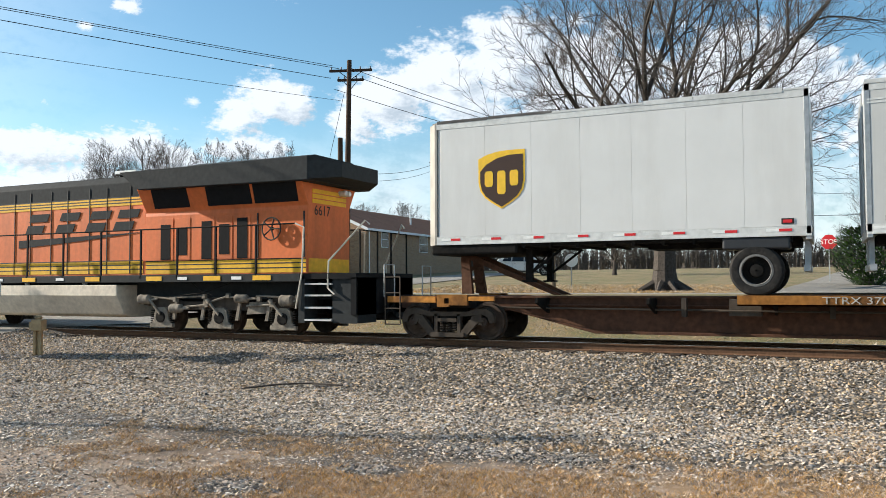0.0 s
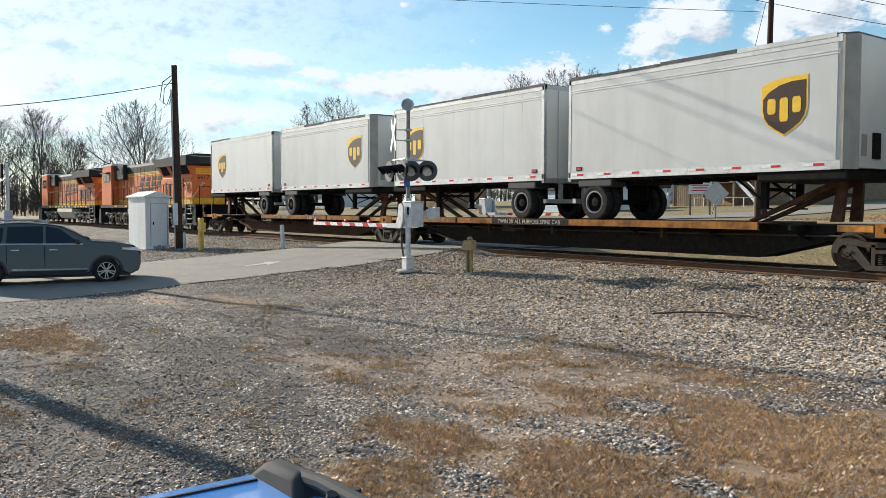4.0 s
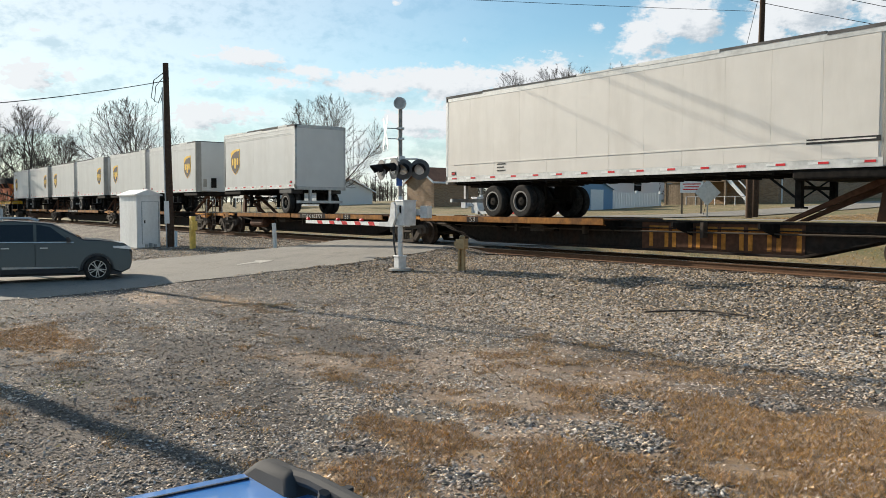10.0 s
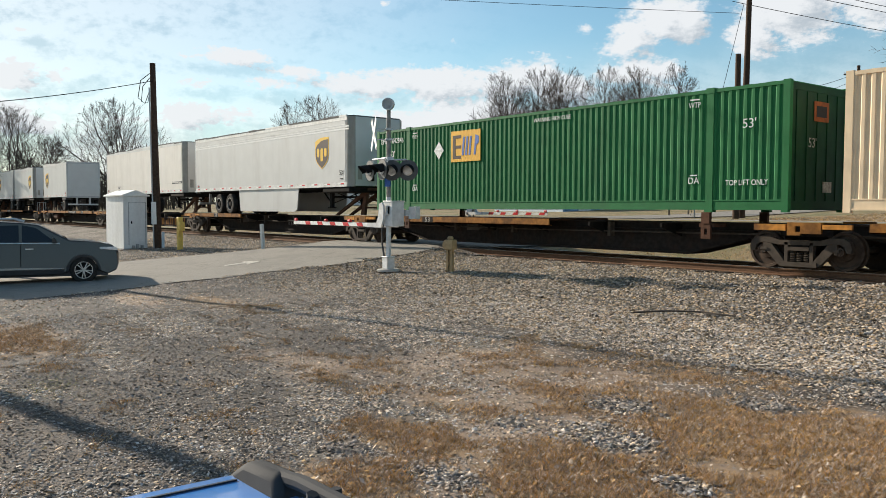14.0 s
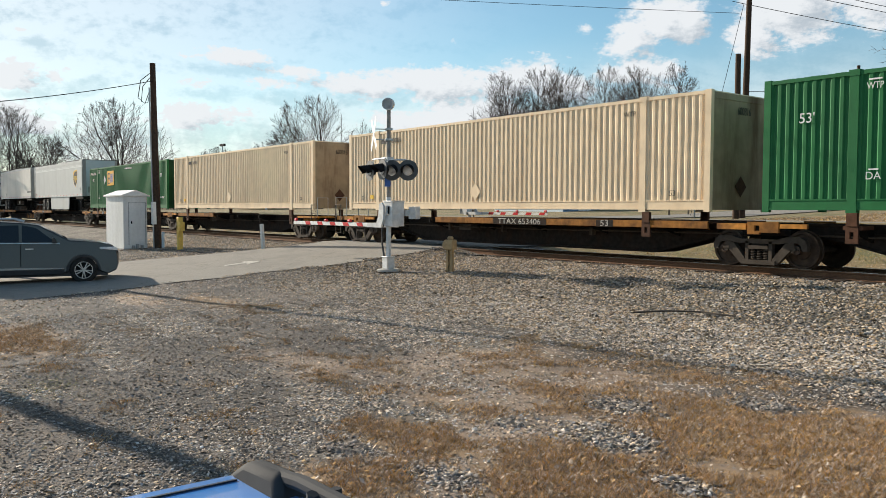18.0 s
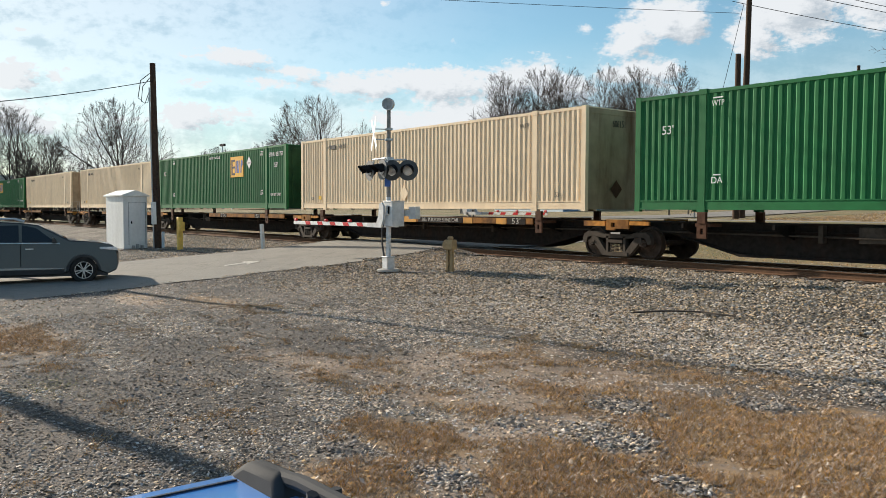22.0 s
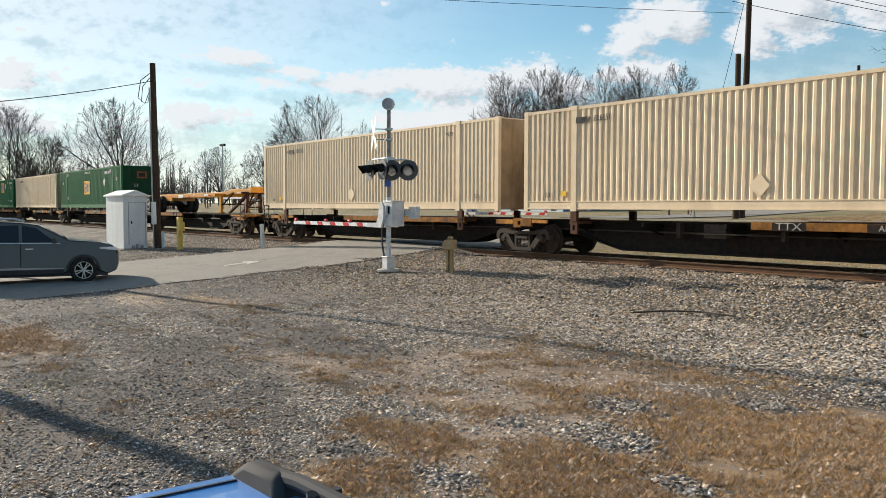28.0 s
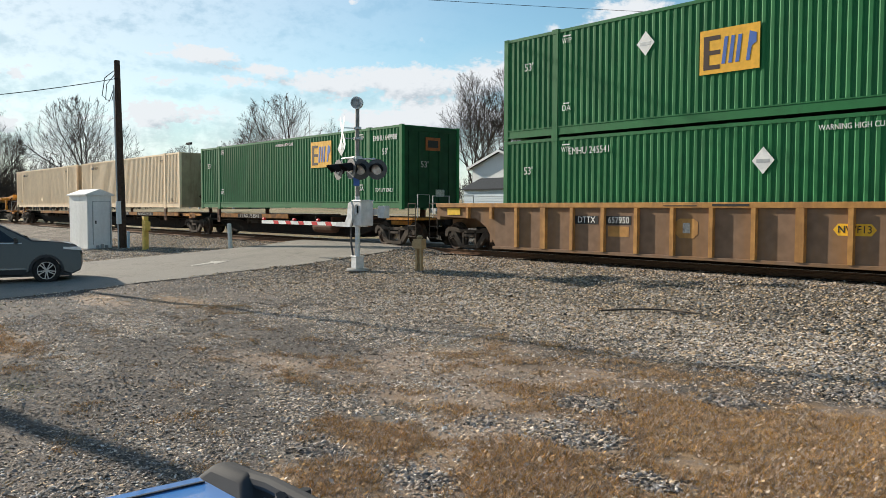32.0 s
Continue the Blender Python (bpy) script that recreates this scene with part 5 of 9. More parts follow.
    # radiator section: body, sloped shoulders, wings
    part("radiator_body", Geo().prism([(-1.0, 1.56), (-1.0, 3.2), (-0.98, 3.3), (-1.35, 3.95), (1.35, 3.95), (0.98, 3.3), (1.0, 3.2), (1.0, 1.56)], -7.4, -1.95, "x"), loco_orange, t, "orange radiator section", bevel=0.02)
    w = part("radiator_wing", Geo().hexa([(-7.2, -1.52, 3.9), (-1.6, -1.52, 3.86), (-1.6, 1.52, 3.86), (-7.2, 1.52, 3.9), (-7.9, -1.52, 4.42), (-1.6, -1.52, 4.46), (-1.6, 1.52, 4.46), (-7.9, 1.52, 4.42)]), loco_grey, t, "overhanging dark radiator housing", bevel=0.02)
    part("wing_cap", Geo().prism([(-1.4, 4.45), (-0.9, 4.58), (0.9, 4.58), (1.4, 4.45)], -5.6, -1.8, "x"), loco_grey, w)
    part("wing_tail", Geo().hexa([(-1.61, -1.52, 3.88), (-1.0, -0.9, 3.96), (-1.0, 0.9, 3.96), (-1.61, 1.52, 3.88), (-1.61, -1.52, 4.46), (-1.0, -0.9, 4.34), (-1.0, 0.9, 4.34), (-1.61, 1.52, 4.46)]), loco_grey, w)
    for side in (-1, 1):
        for x0, x1 in ((-6.9, -5.7), (-5.0, -3.6), (-3.45, -2.15)):
            g = Geo()
            k = [(x0 - 0.1, side * 1.06, 3.40), (x1 - 0.05, side * 1.06, 3.40), (x1 + 0.05, side * 1.33, 3.9), (x0, side * 1.33, 3.9)]
            q = [(a, b_ - side * 0.06, c) for a, b_, c in k]
            g.hexa([*q, *k])
            part("radiator_screen", g, black_paint, t, "black radiator screen")
        for x, z0, z1 in ((-6.65, 1.98, 2.95), (-6.05, 2.1, 2.85), (-5.2, 1.98, 3.0), (-4.6, 2.1, 2.9), (-4.0, 1.98, 3.05)):
            ya, yb = sorted((side * 1.0, side * 1.012))
            d = part("radiator_door", Geo().box(x - 0.27, x + 0.27, ya, yb, 1.95, 3.12), loco_orange, t, bevel=0.005)
            ya, yb = sorted((side * 1.01, side * 1.02))
            part("vent", Geo().box(x - 0.17, x + 0.17, ya, yb, z0, z1), black_paint, d, "black vent grille")
        ya, yb = sorted((side * 0.999, side * 1.006))
        part("yellow_stripe", Geo().box(-7.38, -2.0, ya, yb, 1.6, 1.95), loco_yellow, t, "yellow stripe band")
        for z in (1.72, 1.84, 1.95):
            part("dark_pinstripe", Geo().box(-7.38, -2.0, min(side * 1.005, side * 1.01), max(side * 1.005, side * 1.01), z - 0.014, z + 0.014), black_mark, t)
        for x in (-3.5, -2.05):
            part("door_edge", Geo().box(x - 0.02, x + 0.02, min(side, side * 1.02), max(side, side * 1.02), 1.98, 3.15), black_mark, t)
        # handrail
        g = Geo()
        y = side * 1.46
        xs = [-2.0, -3.2, -4.5, -5.8, -7.1, -8.6, -10.1, -11.6, -13.1, -14.6, -16.1, -17.3]
        g.path([(x, y, 2.8) for x in xs], 0.02, 6)
        hr = part("handrail", g, dark_metal, t, "long side handrail")
        for x in xs[1:]:
            part("rail_post", Geo().box(x - 0.025, x + 0.025, y - 0.02, y + 0.02, 1.45, 2.8), black_paint, hr)
        part("corner_grab_iron", Geo().path([(-2.0, y, 2.8), (-1.75, y, 2.7), (-1.78, y * 1.02, 1.6), (-1.95, y * 1.03, 0.7)], 0.024, 6), tank_beige, hr, "cream corner handrail")
        part("step_handrail", Geo().path([(-0.2, side * 0.9, 2.75), (-0.3, side * 0.95, 2.85), (-1.05, side * 1.42, 1.85), (-1.05, side * 1.46, 1.2), (-0.85, side * 1.48, 1.05)], 0.024, 6), tank_beige, hr, "cream step handrail")
    # hand brake wheel and number
    hb = part("hand_brake", Geo().lathe([(0.02, -0.02), (0.05, -0.05), (0.05, -0.1), (0.0, -0.1)], (-3.0, -1.0, 2.72), "y", 10), dark_metal, t, "round hand brake wheel")
    g = Geo()
    for k in range(16):
        a, b_ = k * 0.3927, (k + 1) * 0.3927
        g.tube((-3.0 + 0.29 * math.cos(a), -1.1, 2.72 + 0.29 * math.sin(a)), (-3.0 + 0.29 * math.cos(b_), -1.1, 2.72 + 0.29 * math.sin(b_)), 0.02, n=5)
    for k in range(5):
        a = k * 1.2566
        g.tube((-3.0, -1.1, 2.72), (-3.0 + 0.29 * math.cos(a), -1.1, 2.72 + 0.29 * math.sin(a)), 0.02, n=5)
    part("brake_wheel_rim", g, truck_steel, hb)
    if number:
        lettering(number, 0.27, black_mark, t, pose(-1.94, -0.35, 3.18, 0, 0, 90))
    for z in (3.42, 3.55, 3.68):
        part("rear_stripe", Geo().box(-1.955, -1.938, -0.8, 0.8, z - 0.05, z + 0.05), loco_yellow, t)
    part("rear_stripe", Geo().box(-1.955, -1.938, -0.95, 0.95, 1.6, 1.95), loco_yellow, t)
    for y in (0.5, 0.68):
        part("rear_headlight", Geo().lathe([(0.08, -0.1), (0.08, 0.1), (0.06, 0.12)], (-1.85, y, 3.72), "x", 12), lens_glass, t)
    # rear platform with steps
    part("rear_platform", Geo().box(-1.95, -0.25, -1.46, 1.46, 1.42, 1.56).box(-0.4, -0.25, -1.46, 1.46, 0.55, 1.45), black_paint, t, "black end platform")
    for side in (-1, 1):
        y0, y1 = sorted((side * 0.9, side * 1.46))
        part("step_well", Geo().box(-1.9, -1.72, y0, y1, 0.35, 1.5), loco_grey, t)
        part("step_well", Geo().box(-0.95, -0.25, min(side * 0.5, side * 1.4), max(side * 0.5, side * 1.4), 0.35, 1.45), loco_grey, t)
        for z in (0.42, 0.72, 1.02, 1.30):
            part("step", Geo().box(-1.72, -0.95, y0, y1, z - 0.02, z + 0.02), white_rail, t, "white-edged step")
    for s in (-1, 1):
        part("end_rail", Geo().path([(-0.3, s * 1.2, 1.56), (-0.3, s * 1.2, 2.6), (-0.3, s * 0.35, 2.6), (-0.3, s * 0.35, 1.56)], 0.025, 6), dark_metal, t)
    coupler(t, -0.3, 1)
    coupler(t, F + 0.3, -1)
    # cab, nose, windows
    c = part("cab", Geo().prism([(-20.3, 1.56), (-20.3, 3.5), (-19.95, 4.45), (-17.6, 4.5), (-17.6, 1.56)], -1.5, 1.5), loco_orange, t, "orange crew cab", bevel=0.04)
    part("cab_roof", Geo().prism([(-20.25, 4.4), (-19.95, 4.55), (-17.3, 4.6), (-17.3, 4.48), (-20.0, 4.44)], -1.52, 1.52), white_rail, c)
    for side in (-1, 1):
        y0, y1 = sorted((side * 1.5, side * 1.515))
        for x0, x1 in ((-19.7, -18.95), (-18.85, -18.1)):
            part("cab_window", Geo().box(x0, x1, y0, y1, 3.25, 3.95), window_glass, c)
        part("sun_shade", Geo().hexa([(-19.8, side * 1.5, 4.0), (-18.0, side * 1.5, 4.0), (-18.0, side * 1.78, 3.9), (-19.8, side * 1.78, 3.9), (-19.8, side * 1.5, 4.04), (-18.0, side * 1.5, 4.04), (-18.0, side * 1.78, 3.94), (-19.8, side * 1.78, 3.94)]), loco_grey, c)
    part("nose", Geo().prism([(-21.5, 1.56), (-21.5, 2.5), (-21.2, 2.75), (-20.3, 2.95), (-20.3, 1.56)], -1.2, 1.2), loco_orange, t, bevel=0.05)
    part("plough", Geo().prism([(F + 0.5, 0.2), (F + 0.8, 1.3), (F + 1.2, 1.3), (F + 1.2, 0.2)], -1.45, 1.45), loco_grey, t)
    part("fuel_tank", Geo().prism([(-1.45, 1.30), (-1.45, 1.0), (-1.15, 0.46), (-0.9, 0.38), (0.9, 0.38), (1.15, 0.46), (1.45, 1.0), (1.45, 1.30)], -13.7, -8.0, "x"), tank_beige, t, "dusty beige fuel tank", bevel=0.03)
    for x in (-9.4, -11.8):
        part("filler_cap", Geo().lathe([(0.05, 0.0), (0.07, 0.03), (0.07, 0.1), (0.03, 0.12)], (x, -1.3, 1.3), "z", 10), white_rail, t)
    g = Geo().tube((-9.0, -0.4, 4.5), (-8.9, -0.4, 4.62), 0.06).tube((-10.4, 0.3, 4.42), (-10.4, 0.3, 4.6), 0.09).tube((-10.7, 0.3, 4.42), (-10.7, 0.3, 4.6), 0.09)
    part("exhaust_stack", g, black_paint, t)
    part("horn_bracket", Geo().box(-8.7, -7.9, -0.9, -0.2, 4.5, 4.58), white_mark, t)
    loco_truck(t, -4.55)
    loco_truck(t, -17.0)
    return t


locomotive(-9.95, "orange, dark grey and yellow freight locomotive", "6617")
locomotive(-32.3, "orange, dark grey and yellow lead locomotive", "")

# ---- spine cars ----
NB = "TTRX 370652"
spine_unit(-8.0, 9.44, first=True, decks=((-1.66, 4.9), (5.0, 7.65)), hitches=((-7.75, 1), (8.1, -1)), words=((NB, 0.6, 0.14), ("2-28/1-57", 3.7, 0.14)), dark=False)
spine_unit(9.44, 28.1, decks=((11.6, 14.0), (14.1, 25.3)), hitches=((10.9, 1), (26.7, -1)), words=(("TWIN 28' ALL PURPOSE SPINE CAR", 17.6, 0.13),))
spine_unit(28.1, 45.8, decks=((30.3, 41.0),), hitches=((29.6, 1), (45.2, -1)), last=True, words=((NB, 34.5, 0.14),))
spine_unit(49.8, 66.4, first=True, decks=((51.5, 57.4), (57.5, 65.0)), hitches=((50.5, 1),), words=(("TTAX 653771", 59.5, 0.17), ("53", 62.4, 0.17)), tank=53.5)
painted = spine_unit(66.4, 84.5, decks=((67.5, 76.0),), hitches=((83.0, -1),), words=(("53", 70.4, 0.17),))
part("painted_patch", Geo().box(10.2, 14.85, -0.372, -0.362, 0.24, 0.94), rust_brown, painted, "faded rust-orange sprayed patch")
for k in range(6):
    x = 10.45 + k * 0.74
    part("sprayed_shape", Geo().prism([(x, 0.3), (x + 0.12, 0.3), (x + 0.12, 0.72), (x + 0.5, 0.72), (x + 0.5, 0.3), (x + 0.62, 0.3), (x + 0.62, 0.86), (x, 0.86)], -0.378, -0.371), orange_deck, painted, "orange-brown outlined shape")
ttx = spine_unit(84.5, 101.65, decks=((85.8, 91.0),), hitches=((100.8, -1),), words=(("53", 88.0, 0.17),))
lettering("TTX", 0.24, worn_white, ttx, pose(94.6 - 84.5, -0.368, 0.64), squeeze=1.35)
spine_unit(101.65, 119.4, decks=((103.6, 112.0),), stands=(105.0, 117.2), words=(("53", 106.2, 0.17),))
spine_unit(119.4, 135.35, decks=((121, 126),), stands=(122.4, 134.6), last=True)
spine_unit(139.95, 156.8, decks=((145.0, 155.6),), stands=(141.6, 153.8), first=True, words=(("TTAX 653406", 149.1, 0.17), ("53", 152.43, 0.17)))
spine_unit(156.8, 174.7, decks=((164.4, 172.9),), stands=(159.0, 171.2), words=(("TTX", 166.27, 0.17), ("53", 170.19, 0.17)))
dark_sill = spine_unit(174.7, 191.6, decks=((181.8, 188.65),), stands=(176.3, 188.9), words=(("ALL PURPOSE SPINE CAR", 184.2, 0.13), ("53'", 187.95, 0.18)))
for p0, p1, paint, what in ((182.15, 182.85, yellow_paint, "yellow reflective patch"), (185.44, 185.9, yellow_paint, "yellow reflective patch"), (187.05, 187.5, yellow_paint, "yellow reflective patch")):
    part("sill_patch", Geo().box(p0 - 174.7, p1 - 174.7, -1.2845, -1.279, 0.845, 1.03), paint, dark_sill, what)
spine_unit(191.6, 209.6, decks=((199.6, 208.3),), stands=(194.4, 206.6), words=(("TTX", 202.23, 0.17), ("53", 205.51, 0.17)))
spine_unit(209.6, 226.3, decks=((210.8, 219.5),), hitches=((226.0, -1),), last=True, words=(("TTAX 653406", 214.8, 0.17), ("53", 218.4, 0.17)))
spine_unit(231.5, 247.0, decks=((237, 244.5),), stands=(232.1, 244.3), first=True)
spine_unit(247.0, 264.7, decks=((254.7, 263.2),), stands=(249.3, 261.5), words=(("TTX", 255.6, 0.17), ("ALL PURPOSE SPINE CAR", 258.5, 0.13)))
spine_unit(264.7, 281.5, decks=((268.2, 274.5),), stands=(268.0, 280.2), last=True, words=(("TTAX 753541", 271.1, 0.17),), tank=276.9)

# ---- trailers ----
trailer(-8.4, -0.3, rear="right", emblem=1.85, stripe=False, doors="roll", label="white box trailer with a brown shield emblem")
trailer(0.62, 8.75, rear="left", emblem=6.75, seams=1, panel=grey_side)
trailer(10.05, 18.3, rear="right", emblem=1.55, seams=9, panel=grey_side)
trailer(19.3, 27.45, rear="left", emblem=6.6, seams=1, panel=grey_side)
trailer(28.7, 36.95, rear="right", emblem=1.5, seams=9, panel=grey_side)
trailer(37.8, 46.1, rear="left", emblem=6.75, seams=1, panel=grey_side)
trailer(49.77, 57.95, rear="right", emblem=1.6, seams=9, panel=grey_side, doors="roll")
plain = trailer(69.0, 83.6, rear="left", kind="long48", seams=12, top=5.0, stripe=False, panel=cream_side, label="plain off-white long box trailer", name="long_trailer")
trailer(85.3, 101.2, rear="left", kind="long53", emblem=13.7, seams=1, top=4.93, skirt=True, panel=grey_side, label="long white box trailer with a brown shield emblem", name="long_trailer")

for ob, u, z in MOVERS:
    if abs(u - 85.3) < 0.01:
        lettering("53'", 0.2, black_mark, ob, pose(15.25, -1.306, 2.72))
        part("number_bar", Geo().box(15.14, 15.36, -1.304, -1.298, 2.47, 2.51), black_mark, ob)
part("rub_rail", Geo().box(0.4, 14.2, -1.302, -1.29, 2.735, 2.765), cream_side, plain, "riveted rub rail")
for k in range(3):
    part("text_bar", Geo().box(2.62, 3.02 - 0.08 * (k % 2), -1.298, -1.292, 2.66 - 0.1 * k, 2.7 - 0.1 * k), black_mark, plain)

part("name_bar", Geo().box(12.73, 14.29, -1.298, -1.292, 2.69, 2.8), black_mark, plain, "dark lettering bar")

# ---- containers ----
GREEN, CREAM = "green containers on the train", "cream containers on the train"
GL, CL = "dark green corrugated 53 foot container", "cream corrugated 53 foot container"
BASE = 1.256
container(103.1, BASE, green_paint, green_marks(5.15, 2.08, 3.75, 2.0, "EMHU 642846", 1.0, 9.0), GREEN, GL)
container(120.45, BASE, cream_paint, cream_marks("600816", 3.2, 7.6), CREAM, CL)
container(139.5, BASE, cream_paint, cream_marks("600816", 3.2, 7.6), CREAM, CL)
container(157.0, BASE, green_paint, green_marks(11.0, 2.07, 12.38, 2.22, "EMHU 651757", 15.2, 8.23), GREEN, GL)
container(174.55, BASE, cream_paint, cream_marks("606151", 3.4, 7.6), CREAM, CL)
container(192.4, BASE, green_paint, green_marks(7.91, 1.53, 12.28, 1.86, "EMHU 264188", 13.1, 7.99), GREEN, GL)
container(230.0, BASE, cream_paint, cream_marks("606151", 3.4, 7.6), CREAM, CL)
container(247.3, BASE, cream_paint, cream_marks("606151", 3.0, 7.6), CREAM, CL)
container(266.08, BASE, green_paint, green_marks(11.03, 2.1, 12.45, 2.26, "EMHU 649988", 15.2, 8.19), GREEN, GL)
container(287.15, 0.36, green_paint, green_marks(12.2, 1.62, 8.07, 2.01, "EMHU 245541", 3.2, 10.0), GREEN, GL)
container(287.15, 3.27, green_paint, green_marks(7.2, 1.62, 4.94, 2.09, "EMHU 649188", 11.0, 9.5), GREEN, GL)


# ---- double-stack well car ----
def well_car(u0, n=20.5):
    """A long well car: platform end, ribbed side walls, trucks."""
    t = thing("well_car", "faded mustard-brown ribbed well car carrying stacked containers", "railcar")
    rolling(t, u0)
    for side in (-1, 1):
        y = side * 1.47
        g = Geo()
        y0, y1 = sorted((y, y - side * 0.02))
        g.prism([(3.2, 0.16), (2.75, 0.75), (2.3, 1.0), (0.6, 1.05), (0.6, 1.36), (n, 1.36), (n, 0.16)], y0, y1)
        part("side_wall", g, well_paint, t, "rust-streaked side plate")
        y0, y1 = sorted((y + side * 0.07, y - side * 0.06))
        part("top_chord", Geo().box(0.5, n, y0, y1, 1.33, 1.46), well_rib, t, "mustard-yellow top chord", bevel=0.008)
        part("bottom_chord", Geo().box(3.1, n, y0, y1, 0.12, 0.2), well_paint, t, bevel=0.008)
        k, x = 0, 2.0
        while x < n - 0.3:
            y0, y1 = sorted((y, y + side * 0.095))
            z0 = 0.2 if x > 3.1 else 1.0
            k += 1
            w = 0.11 if k in (4, 11) else 0.06
            part("rib", Geo().prism([(x - w, y0), (x + w, y0), (x + w * 0.85, y1), (x - w * 0.85, y1)] if side > 0 else [(x - w * 0.85, y0), (x + w * 0.85, y0), (x + w, y1), (x - w, y1)], z0, 1.33, "z"), well_rib, t, "mustard-yellow rib")
            x += 1.035
    part("end_platform", Geo().box(0.0, 2.6, -1.2, 1.2, 1.0, 1.06).box(0.0, 3.2, -0.4, 0.4, 0.65, 1.0).box(0.45, 0.6, -1.45, 1.45, 0.95, 1.4), well_paint, t, "end platform")
    part("bulkhead", Geo().box(2.9, 3.0, -1.45, 1.45, 0.3, 1.3), well_paint, t)
    part("floor", Geo().box(3.0, n, -1.4, 1.4, 0.2, 0.3), dark_metal, t)
    part("name_plate", Geo().box(1.0, 1.6, -1.49, -1.48, 1.1, 1.3), gold_logo, t)
    for x0, words in ((6.2, "DTTX"), (7.24, "657950")):
        part("data_patch", Geo().box(x0, x0 + 0.78, -1.476, -1.468, 0.9, 1.12), black_mark, t)
        lettering(words, 0.17, white_mark, t, pose(x0 + 0.39, -1.479, 1.01), squeeze=0.95)
    part("stencil_patch", Geo().box(7.3, 7.95, -1.475, -1.468, 0.6, 0.86), well_rib, t, "faded yellow patch")
    part("stencil_patch", Geo().prism([(9.3, 0.72), (9.42, 0.62), (9.78, 0.62), (9.9, 0.72), (9.9, 1.0), (9.78, 1.08), (9.42, 1.08), (9.3, 1.0)], -1.475, -1.468), well_rib, t, "faded yellow patch")
    part("stencil_bar", Geo().box(9.5, 9.7, -1.479, -1.4755, 0.74, 0.98), worn_white, t)
    part("stencil_patch", Geo().prism([(13.0, 0.9), (13.1, 0.78), (13.75, 0.78), (13.85, 0.9), (13.75, 1.02), (13.1, 1.02)], -1.475, -1.468), loco_yellow, t, "yellow stencil panel")
    lettering("NWF13", 0.15, black_mark, t, pose(13.43, -1.479, 0.9))
    part("stencil_bar", Geo().box(9.0, 9.9, -1.545, -1.539, 1.37, 1.39), black_mark, t)
    part("stencil_bar", Geo().box(10.3, 11.2, -1.545, -1.539, 1.37, 1.42), black_mark, t)
    truck(t, 1.55)
    truck(t, n + 1.2)
    coupler(t, 0.1, -1)
    ladder(t, 0.2, -1.4)
    part("hand_rail", Geo().path([(0.05, -1.3, 1.0), (0.05, -1.3, 1.7), (0.05, -0.6, 1.7), (0.05, -0.6, 1.0)], 0.018), grey_metal, t)
    return t


well_car(283.85)


def chassis(u0=210.75, n=17.7):
    """A yellow skeletal container chassis with no load: two axles at its rear (front of the train), gooseneck at the other end."""
    t = thing("container_chassis", "empty yellow skeletal container chassis", "chassis")
    rolling(t, u0)
    for y in (-0.55, 0.55):
        part("main_beam", Geo().prism([(0.1, 1.97), (0.1, 2.1), (13.0, 2.15), (14.0, 2.28), (n, 2.28), (n, 2.15), (14.2, 2.12), (13.2, 1.92), (3.0, 1.9)], y - 0.07, y + 0.07), yellow_paint, t, "yellow main beam", bevel=0.006)
        for x in (5.0, 8.0, 11.0):
            part("reflective_mark", Geo().box(x, x + 0.4, y - 0.08, y - 0.071, 1.95, 2.0), red_mark, t)
    for x in (0.1, 2.6, 5.2, 8.0, 10.8, 13.2):
        part("crossmember", Geo().box(x - 0.07, x + 0.07, -1.2 if x in (0.1, 2.6, 13.2) else -0.6, 1.2 if x in (0.1, 2.6, 13.2) else 0.6, 1.9, 2.06), yellow_paint, t)
    part("rear_bolster", Geo().box(0.0, 0.2, -1.25, 1.25, 1.82, 2.12), yellow_paint, t, "yellow rear bolster", bevel=0.01)
    part("front_bolster", Geo().box(n - 0.2, n, -1.25, 1.25, 2.05, 2.32), yellow_paint, t, bevel=0.01)
    for y in (-0.7, 0.6):
        part("slider_rail", Geo().box(1.8, 5.6, y, y + 0.1, 1.72, 1.9), yellow_paint, t)
        part("suspension", Geo().box(2.6, 4.8, y + 0.02 if y < 0 else y - 0.1, y + 0.17 if y < 0 else y + 0.05, 1.5, 1.72), dark_metal, t)
    for x in (3.06, 4.32):
        tyre_pair(t, x, bright=True)
    for y in (-0.75, 0.75):
        part("landing_leg", Geo().box(12.95, 13.1, y - 0.07, y + 0.07, 1.1, 1.9).box(12.85, 13.2, y - 0.12, y + 0.12, 1.06, 1.11), yellow_paint, t)
    part("leg_brace", Geo().tube((13.0, -0.75, 1.4), (14.2, -0.55, 2.1), 0.035).tube((13.0, 0.75, 1.4), (14.2, 0.55, 2.1), 0.035).tube((13.0, -0.75, 1.5), (13.0, 0.75, 1.5), 0.03), dark_metal, t)
    part("data_plate", Geo().box(6.5, 7.2, -0.635, -0.62, 1.9, 2.06), white_mark, t, "white data plate")
    lettering("53'", 0.12, white_mark, t, pose(8.9, -0.63, 2.02))
    part("marking_bar", Geo().box(10.4, 10.9, -0.635, -0.62, 1.98, 2.06), white_mark, t)
    return t


chassis()

